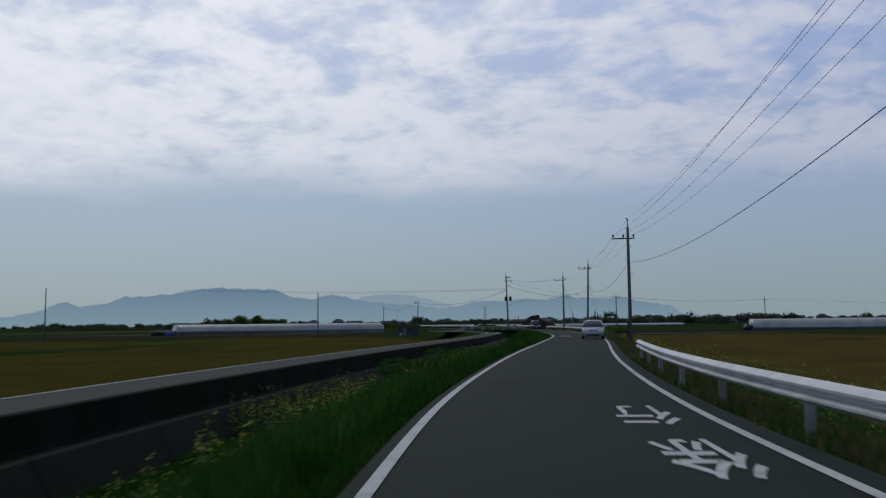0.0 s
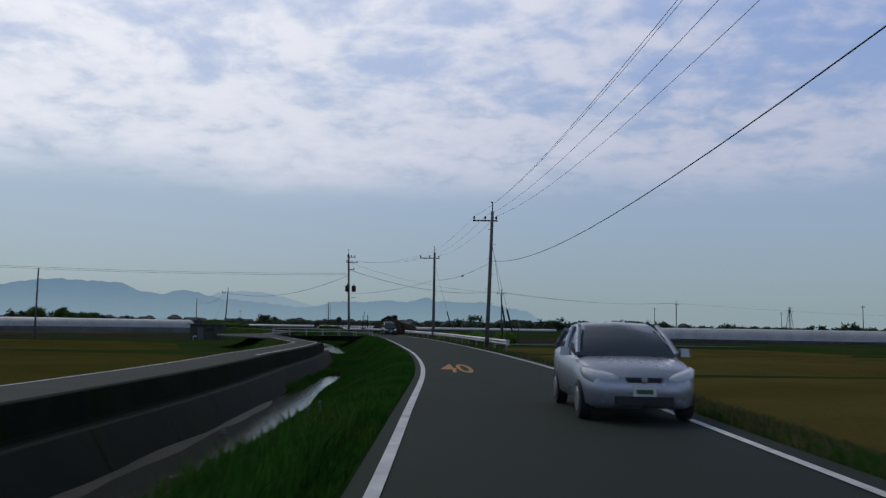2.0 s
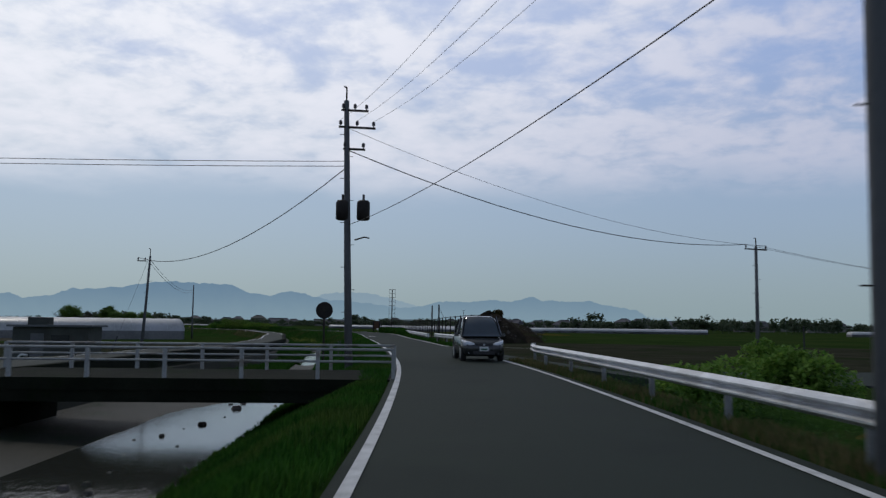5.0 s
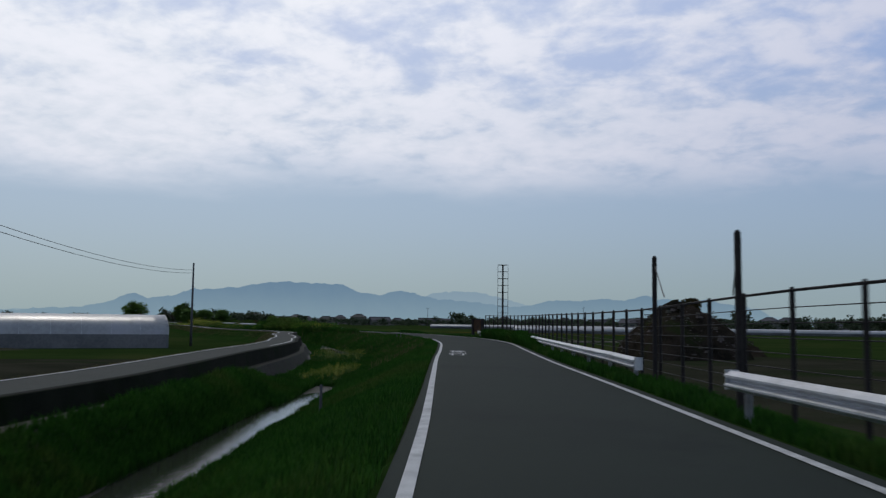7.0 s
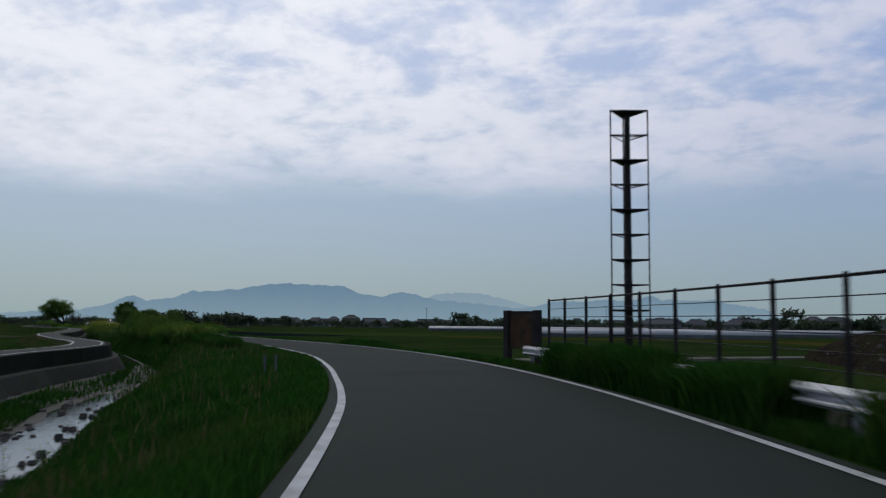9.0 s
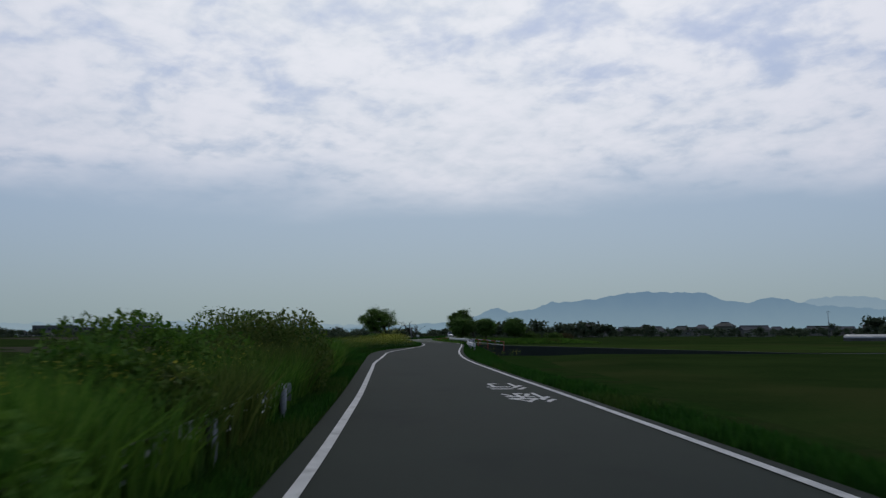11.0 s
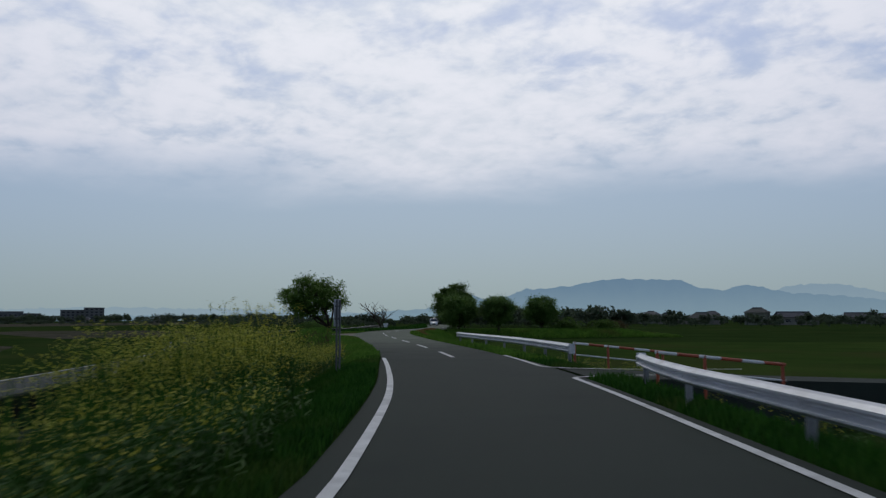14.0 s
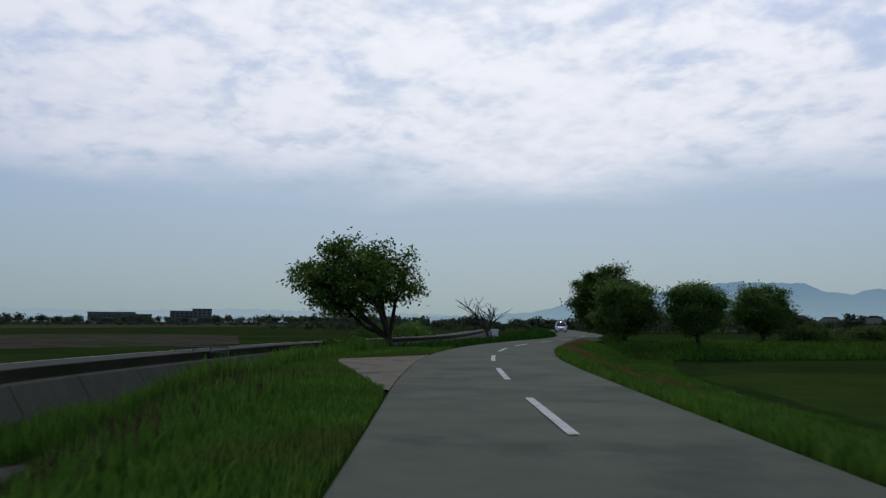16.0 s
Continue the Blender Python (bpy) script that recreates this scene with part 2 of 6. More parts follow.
leaf_dark = material("leaf_dark", (0.052, 0.104, 0.022), (0.105, 0.175, 0.036), 0.7, 0.9, 6.0, 0.05, island=0.8, spec=0.08, thin=0.4)
leaf_tree = material("leaf_tree", (0.055, 0.115, 0.018), (0.115, 0.205, 0.034), 0.65, 0.9, 6.0, 0.05, island=0.9, spec=0.1, thin=0.35)
leaf_willow = material("leaf_willow", (0.074, 0.146, 0.032), (0.140, 0.235, 0.056), 0.65, 0.9, 6.0, 0.05, island=0.8, spec=0.1, thin=0.4)
leaf_brown = material("leaf_brown", (0.040, 0.036, 0.014), (0.085, 0.066, 0.024), 0.7, 0.9, 6.0, 0.05, island=0.8, spec=0.08, thin=0.4)
# Far foliage: colour lifted and greyed to put distant haze into it.
leaf_hazed = material("leaf_hazed", (0.048, 0.070, 0.042), (0.088, 0.115, 0.070), 0.8, 0.1, 1.0, 0.05, island=0.8, spec=0.08, thin=0.4)
rubble_earth = material("rubble_earth", (0.014, 0.012, 0.009), (0.046, 0.037, 0.028), 0.95, 0.7, 9.0, 0.9, stain=(0.020, 0.030, 0.010), stain_scale=0.35, depth=0.12, spec=0.0)
roof_tile = material("roof_tile", (0.045, 0.048, 0.055), (0.085, 0.088, 0.095), 0.7, 0.6, 8.0, 0.4, random_object=0.6)
house_wall = material("house_wall", (0.16, 0.15, 0.135), (0.26, 0.245, 0.22), 0.85, 0.5, 10.0, 0.1, random_object=0.7)
block_wall = material("block_wall", (0.085, 0.09, 0.092), (0.125, 0.13, 0.132), 0.85, 0.3, 6.0, 0.1)
window_dark = glow_free("window_dark", (0.02, 0.022, 0.026), 0.15)
stone = material("stone", (0.060, 0.052, 0.045), (0.13, 0.115, 0.10), 0.9, 1.5, 25.0, 0.5, island=0.6)
gravel = material("gravel", (0.12, 0.105, 0.080), (0.20, 0.178, 0.138), 0.9, 1.5, 60.0, 0.6, stain=(0.06, 0.065, 0.045), stain_scale=0.8)
red_paint = glow_free("red_paint", (0.36, 0.07, 0.03), 0.55)
sign_back = material("sign_back", (0.24, 0.26, 0.275), (0.34, 0.36, 0.375), 0.45, 2.0, 30.0, 0.05, metal=0.4)
car_silver = material("car_silver", (0.30, 0.32, 0.37), (0.36, 0.38, 0.44), 0.28, 1.0, 200.0, 0.02, metal=0.6, spec=0.5)
car_dark = material("car_dark", (0.012, 0.013, 0.014), (0.02, 0.021, 0.022), 0.25, 1.0, 200.0, 0.02, spec=0.5)
car_white = material("car_white", (0.62, 0.62, 0.62), (0.72, 0.72, 0.72), 0.3, 1.0, 200.0, 0.02, spec=0.5)
# Bluish grey base stands in for the sky mirrored in the glass.
car_glass = glow_free("car_glass", (0.050, 0.060, 0.072), 0.06, spec=0.8)
tyre_rubber = glow_free("tyre_rubber", (0.014, 0.014, 0.014), 0.85)
rim_alloy = glow_free("rim_alloy", (0.35, 0.36, 0.38), 0.35, 0.8)
lamp_lens = glow_free("lamp_lens", (0.60, 0.62, 0.66), 0.12)
plate_white = glow_free("plate_white", (0.62, 0.63, 0.60), 0.5)
plate_ink = glow_free("plate_ink", (0.03, 0.10, 0.05), 0.6)

water_mat = bpy.data.materials.new("water")
water_mat.use_nodes = True
n = Net(water_mat.node_tree)
where = n.put("ShaderNodeNewGeometry").outputs["Position"]
ripple = n.noise(where, 5.0, 4, 0.6, 0.4)
b = n.put("ShaderNodeBump", {"Height": ripple, "Strength": 0.25, "Distance": 0.02}).outputs[0]
s = n.put("ShaderNodeBsdfPrincipled", {"Base Color": (0.035, 0.037, 0.030, 1), "Roughness": 0.06, "IOR": 1.33, "Specular IOR Level": 0.9, "Normal": b})
n.put("ShaderNodeOutputMaterial", {0: s.outputs[0]})


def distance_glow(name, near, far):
    """Backdrop of distance: far hills that glow, kilometres of haze painted into their colour."""
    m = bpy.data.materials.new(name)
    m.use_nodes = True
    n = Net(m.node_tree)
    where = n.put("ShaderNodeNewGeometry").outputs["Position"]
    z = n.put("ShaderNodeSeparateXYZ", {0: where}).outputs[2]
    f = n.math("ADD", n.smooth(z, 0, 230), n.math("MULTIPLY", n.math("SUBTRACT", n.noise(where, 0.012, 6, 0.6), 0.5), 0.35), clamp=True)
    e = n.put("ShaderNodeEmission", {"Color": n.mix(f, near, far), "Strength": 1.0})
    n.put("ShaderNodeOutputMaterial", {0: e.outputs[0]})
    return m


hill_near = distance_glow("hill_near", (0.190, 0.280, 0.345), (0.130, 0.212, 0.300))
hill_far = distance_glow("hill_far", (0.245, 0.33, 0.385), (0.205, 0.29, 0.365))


# ---- mesh building ----
class Shape:
    """Vertices and faces, gathered and then made into one mesh."""

    def __init__(self):
        self.v, self.f = [], []

    def add(self, verts, faces):
        k = len(self.v)
        self.v += [tuple(p) for p in verts]
        self.f += [tuple(i + k for i in f) for f in faces]
        return self

    def box(self, c, size, turn=0.0, taper=1.0, bevel=0.0):
        sx, sy, sz = (s / 2 for s in size)
        ca, sa = math.cos(turn), math.sin(turn)
        b = min(bevel, sx * 0.9, sy * 0.9)
        ring = [(-sx + b, -sy), (sx - b, -sy), (sx, -sy + b), (sx, sy - b), (sx - b, sy), (-sx + b, sy), (-sx, sy - b), (-sx, -sy + b)] if b else [(-sx, -sy), (sx, -sy), (sx, sy), (-sx, sy)]
        n = len(ring)
        pts = [(c[0] + (x * ca - y * sa) * k, c[1] + (x * sa + y * ca) * k, c[2] + z) for z, k in ((-sz, 1.0), (sz, taper)) for x, y in ring]
        return self.add(pts, [tuple(range(n))[::-1], tuple(range(n, 2 * n))] + [(i, (i + 1) % n, n + (i + 1) % n, n + i) for i in range(n)])

    def tube(self, pts, radii, n=8, caps=True):
        pts = [Vector(p) for p in pts]
        k, rows = len(self.v), []
        side = None
        for i, p in enumerate(pts):
            d = (pts[min(i + 1, len(pts) - 1)] - pts[max(i - 1, 0)]).normalized()
            if side is None:
                side = d.orthogonal().normalized()
            side = (side - d * side.dot(d)).normalized()
            other = d.cross(side)
            r = radii[i] if isinstance(radii, (list, tuple)) else radii
            self.v += [tuple(p + (side * math.cos(a) + other * math.sin(a)) * r) for a in (2 * math.pi * j / n for j in range(n))]
        for i in range(len(pts) - 1):
            self.f += [(k + i * n + j, k + i * n + (j + 1) % n, k + (i + 1) * n + (j + 1) % n, k + (i + 1) * n + j) for j in range(n)]
        if caps:
            e = k + (len(pts) - 1) * n
            self.f += [tuple(range(k, k + n))[::-1], tuple(range(e, e + n))]
        return self

    def loft(self, rows, closed=False, caps=False):
        k, n = len(self.v), len(rows[0])
        for r in rows:
            self.v += [tuple(p) for p in r]
        m = n if closed else n - 1
        for i in range(len(rows) - 1):
            self.f += [(k + i * n + j, k + i * n + (j + 1) % n, k + (i + 1) * n + (j + 1) % n, k + (i + 1) * n + j) for j in range(m)]
        if caps:
            e = k + (len(rows) - 1) * n
            self.f += [tuple(range(k, k + n))[::-1], tuple(range(e, e + n))]
        return self

    def mesh(self, name, mat, smooth=False):
        me = bpy.data.meshes.new(name)
        me.from_pydata(self.v, [], self.f)
        if mat:
            me.materials.append(mat)
        bm = bmesh.new()
        bm.from_mesh(me)
        if len(bm.faces) < 60000:
            bmesh.ops.recalc_face_normals(bm, faces=bm.faces)
        bm.to_mesh(me)
        bm.free()
        if smooth:
            me.polygons.foreach_set("use_smooth", [True] * len(me.polygons))
        return me


def thing(name, at=(0, 0, 0), turn=0.0, label="", category="", group="", kind=""):
    ob = new(name)
    ob.matrix_basis = pose(*at, 0, 0, math.degrees(turn))
    return tagged(ob, label, category, group, kind)


def part(name, shape, mat, parent, label="", smooth=False):
    ob = new(name, shape.mesh(name, mat, smooth) if isinstance(shape, Shape) else shape)
    ob.parent = parent
    return tagged(ob, label)


def single(name, shape, mat, label="", category="", group="", kind="", smooth=False):
    return tagged(new(name, shape.mesh(name, mat, smooth) if isinstance(shape, Shape) else shape), label, category, group, kind)


def raw_mesh(name, verts, faces, mat):
    """A mesh from numpy arrays, all faces with the same number of corners."""
    me = bpy.data.meshes.new(name)
    nv, (nf, k) = len(verts), faces.shape
    me.vertices.add(nv)
    me.vertices.foreach_set("co", np.asarray(verts, np.float32).ravel())
    me.loops.add(nf * k)
    me.loops.foreach_set("vertex_index", np.asarray(faces, np.int32).ravel())
    me.polygons.add(nf)
    me.polygons.foreach_set("loop_start", np.arange(0, nf * k, k, dtype=np.int32))
    me.materials.append(mat)
    me.update()
    me.validate()
    return me


# ---- the line of the road: s runs along it, lat to its right ----
CENTRE = [(-7.2, -56.2), (-7.0, -43.2), (-6.7, -30.2), (-6.4, -17.2), (-6.04, -4.22), (-5.55, 8.71), (-4.24, 21.59), (-2.52, 34.46), (-0.58, 47.30), (1.26, 60.16),
          (3.01, 73.08), (4.10, 86.11), (4.75, 99.13), (5.25, 112.14), (5.54, 125.18), (5.50, 138.23), (5.05, 151.28), (3.97, 164.29), (2.71, 177.23), (1.33, 190.18)]
CENTRE += [(-0.15, 203.07), (-1.48, 216.01), (-2.95, 229.03), (-5.40, 241.86), (-9.33, 254.50), (-14.79, 266.46), (-21.41, 277.77), (-28.70, 288.65), (-36.15, 299.33), (-43.46, 309.96),
           (-50.32, 320.95), (-56.72, 332.24), (-62.96, 343.67), (-69.51, 354.96), (-76.69, 365.88), (-84.38, 376.41), (-92.17, 386.82), (-99.93, 397.25), (-107.2, 408.0)]
CENTRE += [(-113.4, 419.5), (-118.3, 431.6), (-122.5, 444.0), (-127.6, 456.0), (-133.9, 467.6), (-140.4, 479.0), (-147.0, 490.2), (-153.8, 501.4), (-160.5, 512.6), (-167.2, 523.8), (-174.0, 535.0)]
WIDTH = [3.97, 3.97, 3.97, 3.97, 3.97, 4.01, 4.10, 4.27, 4.39, 4.41, 4.40, 4.33, 4.37, 4.40, 4.42, 4.35, 4.21, 4.03, 3.97, 4.02, 4.06, 4.24, 4.66, 4.95, 5.02,
         4.97, 4.66, 4.50, 4.45, 4.55, 4.70, 4.52, 4.18, 4.26, 4.61, 4.70, 4.81, 5.0, 5.2, 5.3, 5.3, 5.3, 5.3, 5.3, 5.3, 5.3, 5.3, 5.3, 5.3, 5.3]
STEP, S0, S1 = 13.0, -52.0, 580.0
_c, _w = np.array(CENTRE), np.array(WIDTH)


def _curve(a, s):
    u = min(max((s - S0) / STEP, 0.0), len(a) - 1.0001)
    i = int(u)
    f = u - i
    p0, p1, p2, p3 = a[max(i - 1, 0)], a[i], a[i + 1], a[min(i + 2, len(a) - 1)]
    return 0.5 * (2 * p1 + (p2 - p0) * f + (2 * p0 - 5 * p1 + 4 * p2 - p3) * f * f + (3 * p1 - p0 - 3 * p2 + p3) * f ** 3)


def along(s, lat=0.0, z=0.0):
    p, q = _curve(_c, s), _curve(_c, s + 0.5) - _curve(_c, s - 0.5)
    q = q / np.hypot(*q)
    return (p[0] + q[1] * lat, p[1] - q[0] * lat, z)


def heading(s):
    """The road's direction as a turn from +y to the left, in radians."""
    q = _curve(_c, s + 0.5) - _curve(_c, s - 0.5)
    return math.atan2(-q[0], q[1])


def half(s):
    return float(_curve(_w, s)) / 2


def knots(table):
    xs, ys = zip(*table)
    return lambda s: float(np.interp(s, xs, ys))


wall_lat = knots([(-60, -8.4), (15, -8.4), (50, -8.7), (90, -8.4), (102, -7.7), (113, -7.4), (121, -9.0), (130, -10.5), (140, -11.9), (150, -13.2), (165, -12.2), (184, -9.4), (198, -9.1), (205, -9.5), (216, -10.4), (223, -10.7), (233, -11.6), (240, -12.5), (246, -12.7), (254, -13.0), (261, -13.2), (267, -12.7), (273, -11.3), (279, -10.2), (285, -9.9), (291, -10.1), (298, -10.7), (312, -11.1), (322, -10.6), (333, -9.0), (345, -8.4), (375, -8.6), (393, -9.2), (400, -10.0), (410, -11.8), (421, -12.8), (431, -13.3), (445, -12.8), (470, -13.6), (560, -14)])
left_edge = knots([(-60, 0.22), (160, 0.22), (200, 0.28), (250, 0.28), (280, 0.26), (300, 0.4), (322, 0.5), (329, 0.7), (335, 1.02), (344, 1.42), (351, 1.42), (356, 1.14), (360, 0.72), (365, 0.24), (383, 0.26), (391, 0.0), (600, 0.05)])
right_edge = knots([(-60, 0.36), (60, 0.34), (120, 0.22), (384, 0.20), (390, -0.12), (413, -0.16), (426, 0.08), (600, 0.05)])


def stations(lo, hi, step):
    return list(np.linspace(lo, hi, max(2, int(round((hi - lo) / step)) + 1)))


def strip(lo, hi, profile, step=2.6):
    """Rows of points along the road from s = lo to hi; profile(s) gives (lat, z) pairs."""
    return [[along(s, lat, z) for lat, z in profile(s)] for s in stations(lo, hi, step)]


# ---- ground: one sheet from the road's banks to the horizon ----
FIELD = -1.30


bed_lat = knots([(-60, -6.6), (52, -6.6), (62, -6.55), (82, -6.55), (92, -6.9), (104, -5.7), (116, -5.3), (130, -6.4), (222, -6.9), (240, -7.9), (250, -9.0), (258, -9.8), (266, -9.4), (272, -8.7), (280, -8.2), (290, -8.2), (306, -7.5), (320, -7.3), (345, -6.5), (372, -6.6), (400, -7.0), (412, -7.5), (419, -8.7), (426, -10.6), (434, -12.0), (470, -12.2), (560, -12.8)])
shoulder = knots([(-60, 0.75), (385, 0.75), (402, 1.2), (418, 2.2), (425, 3.9), (447, 4.2), (456, 2.4), (600, 1.5)])


wet = knots([(-60, 0.2), (30, 0.3), (56, 0.9), (66, 1.0), (82, 1.0), (88, 0.9), (99, 0.9), (106, 0.05), (119, 0.05), (125, 1), (158, 1), (168, 0.1), (184, 0.1), (188, 0.8), (204, 0.8), (214, 0.1), (237, 0.1), (243, 0.8), (260, 0.5), (268, 0.15), (286, 0.15), (292, 1), (320, 0.8), (345, 0.5), (392, 0.5), (400, 0.8), (404, 0.22), (410, 0.14), (418, 0.2), (440, 0.2), (600, 0.4)])
line_off = knots([(-60, 0.0), (0, 0.0), (60, -0.03), (107, 0.03), (190, 0.04), (197, 0.09), (212, 0.11), (229, 0.08), (243, 0.02), (250, 0.13), (257, 0.12), (262, 0.02), (267, 0.0), (274, 0.07), (280, 0.05), (285, 0), (320, -0.02), (328, -0.13), (334, -0.02), (340, 0.22), (345, 0.26), (350, 0.13), (356, 0.09), (360, 0.08), (366, -0.10), (373, -0.10), (380, 0), (600, 0)])
steep = knots([(-60, 0), (240, 0), (252, 0.6), (268, 0.7), (284, 1), (310, 1), (324, 0), (600, 0)])
pool = knots([(-60, 0), (126, 0), (134, 1), (156, 1), (166, 0), (238, 0), (244, 0.3), (252, 0.3), (260, 0), (288, 0), (294, 0.5), (314, 0.5), (322, 0), (600, 0)])
fill = knots([(-60, 0), (184, 0), (190, 1), (206, 1), (214, 0), (600, 0)])


def bed(s):
    return max(bed_lat(s), wall_lat(s) + 1.75)


def ground_profile(s):
    a, c = wall_lat(s), bed(s)
    el, er = half(s) + left_edge(s), half(s) + right_edge(s)
    toe, top, st = c + 0.70, -el - shoulder(s), steep(s)
    span = top - toe
    wob = lambda k, amp: amp * noise.noise((s * 0.23, k * 7.3, 1.7))
    return [(a - 5, FIELD), (a - 3.7, -0.85 + wob(1, 0.05)), (a - 2.6, -0.14), (a - 2.1, -0.05), (a - 0.2, -0.05), (a - 0.19, -1.05), (a + 0.30, -1.02 + 0.60 * fill(s)), (min(a + 0.98 + wob(2, 0.12), c - 1.3 - 0.5 * pool(s)), -1.36 + 0.55 * fill(s) + wob(15, 0.06)),
            (c - 1.05 - 0.5 * pool(s) + wob(3, 0.25), -1.435 - 0.11 * pool(s) + wob(4, 0.05)), (c - 0.55 - 0.35 * pool(s) + wob(5, 0.25) + 0.30 * noise.noise((s * 0.8, 3.1, 0)), -1.44 - 0.17 * wet(s) + wob(12, 0.05) + 0.05 * noise.noise((s * 0.45, 21.0, 0))), (c + 0.15 + wob(13, 0.3) + 0.30 * noise.noise((s * 0.8, 9.1, 0)), -1.43 - 0.19 * wet(s) + wob(14, 0.05)), (toe + wob(6, 0.35), -1.43), (toe + span * (0.34 - 0.25 * st) + st * wob(16, 0.3), -0.98 + 0.22 * st + wob(7, 0.1)),
            (toe + span * (0.67 - 0.35 * st) + st * wob(17, 0.4), -0.50 + 0.38 * st + wob(8, 0.1)), (top, -0.10 + wob(9, 0.04)), (-el - 0.3, -0.07), (-el + 0.02, -0.05), (0, -0.08), (er - 0.02, -0.05), (er + 0.9, -0.10 + wob(10, 0.03)),
            (er + 1.9, -0.50 + wob(11, 0.06)), (er + 3.4, FIELD + 0.05), (11.0, FIELD)]


def build_ground():
    ss = stations(S0, S1, 1.3)
    rows = [[along(s, lat, z) for lat, z in ground_profile(s)] for s in ss]
    n, m = len(rows[0]), len(rows)
    verts = [p for r in rows for p in r]
    faces = [(i * n + j, i * n + j + 1, (i + 1) * n + j + 1, (i + 1) * n + j) for i in range(m - 1) for j in range(n - 1)]
    rim = [i * n for i in range(m)] + [(m - 1) * n + j for j in range(1, n)] + [i * n + n - 1 for i in range(m - 2, -1, -1)] + [j for j in range(n - 2, 0, -1)]
    flat2 = [Vector(verts[i][:2]) for i in rim]
    extra = []
    for r, k in ((4600, 48), (2200, 36), (1100, 36), (700, 36)):
        extra += [Vector((-20 + r * math.cos(2 * math.pi * j / k), 200 + r * math.sin(2 * math.pi * j / k))) for j in range(k)]
    from mathutils.geometry import delaunay_2d_cdt
    edges = [(i, (i + 1) % len(rim)) for i in range(len(rim))]
    vo, _, fo, vi, *_ = delaunay_2d_cdt(flat2 + extra, edges, [], 0, 1e-5)
    index = {}
    for k, origin in enumerate(vi):
        if origin and origin[0] < len(rim):
            index[k] = rim[origin[0]]
        else:
            index[k] = len(verts)
            verts.append((vo[k].x, vo[k].y, FIELD))
    ring = np.array([p[:] for p in flat2])
    for f in fo:
        c = sum((vo[k] for k in f), Vector((0, 0))) / len(f)
        x1, y1 = ring[:, 0], ring[:, 1]
        x2, y2 = np.roll(x1, -1), np.roll(y1, -1)
        cross = ((y1 > c.y) != (y2 > c.y)) & (c.x < (x2 - x1) * (c.y - y1) / (y2 - y1 + 1e-12) + x1)
        if cross.sum() % 2 == 0:
            faces.append(tuple(index[k] for k in f))
    sh = Shape()
    sh.v, sh.f = verts, faces
    ob = single("ground", sh, soil, "flat farmland with grassy banks and a ditch bed", "ground", kind="structure")
    me = ob.data
    me.materials.append(mud)
    me.materials.append(green_crop)
    for p in me.polygons:
        if p.index >= (m - 1) * (n - 1):
            p.material_index = 2
    cols = np.arange((m - 1) * (n - 1)) % (n - 1)
    return ob


ground = build_ground()
for p in ground.data.polygons:
    p.use_smooth = True
    if p.material_index == 0 and 4 < p.index % (len(ground_profile(0)) - 1) < 11:
        p.material_index = 1

# ---- roads ----
def band(lo, hi, inner, outer, z, thick=0.0, step=2.6):
    """A slab along the road between two lateral lines, with skirts."""
    def prof(s):
        i, o = inner(s), outer(s)
        if not thick:
            return [(i, z), (o, z)]
        return [(i, z - thick), (i, z - 0.01), (i + 0.03, z), ((i + o) / 2, z + 0.012), (o - 0.03, z), (o, z - 0.01), (o, z - thick)]
    return Shape().loft(strip(lo, hi, prof, step))


single("road", band(S0, 387.0, lambda s: -half(s) - left_edge(s), lambda s: half(s) + right_edge(s), 0.0, 0.14), asphalt, "narrow country road of dark grey asphalt", "road", kind="structure", smooth=True)
single("road", band(387.0, S1 - 2, lambda s: -half(s) - left_edge(s), lambda s: half(s) + right_edge(s), 0.0, 0.14), asphalt_old, "older pale grey asphalt road with worn wheel tracks", "road", kind="structure", smooth=True)
LINE = 0.13
single("edge_line", band(S0, 388.0, lambda s: -half(s) - line_off(s) - LINE / 2, lambda s: -half(s) - line_off(s) + LINE / 2, 0.013, step=1.3), line_paint, "white painted edge line on the asphalt", "road marking", kind="structure")
single("edge_line", band(S0, 160.5, lambda s: half(s) - 0.09 - LINE / 2, lambda s: half(s) - 0.09 + LINE / 2, 0.013, step=1.3), line_paint, "white painted edge line on the asphalt", "road marking", kind="structure")
single("edge_line", band(181.3, 377.5, lambda s: half(s) - 0.09 - LINE / 2, lambda s: half(s) - 0.09 + LINE / 2, 0.013, step=1.3), line_paint, "white painted edge line on the asphalt", "road marking", kind="structure")
single("edge_line", band(382.5, 389.6, lambda s: half(s) - 0.09 - LINE / 2, lambda s: half(s) - 0.09 + LINE / 2, 0.013, step=1.0), line_paint, "short white edge line past the junction", "road marking", kind="structure")
for k in range(12):
    a = 388.0 + 9.72 * k
    single("centre_dash", band(a, a + 4.9, lambda s: 0.12 - 0.075, lambda s: 0.12 + 0.075, 0.026, step=1.0), line_paint, "white broken centre line dash", "road marking", "centre line dashes", "structure")


def fillet(lo, start, bend, far, name):
    """A painted line that leaves the edge line and swings into a side road."""
    pts = []
    for k in range(13):
        u = k / 12
        s = lo + bend * (2 * u - u * u)
        lat = start + far * u * u
        pts.append(along(s, lat, 0.013))
    rows = []
    for i, p in enumerate(pts):
        d = Vector(pts[min(i + 1, 12)]) - Vector(pts[max(i - 1, 0)])
        d = Vector((d.y, -d.x, 0)).normalized() * (LINE / 2)
        rows.append([tuple(Vector(p) - d), tuple(Vector(p) + d)])
    single(name, Shape().loft(rows), line_paint, "white line curving into the side road", "road marking", kind="structure")


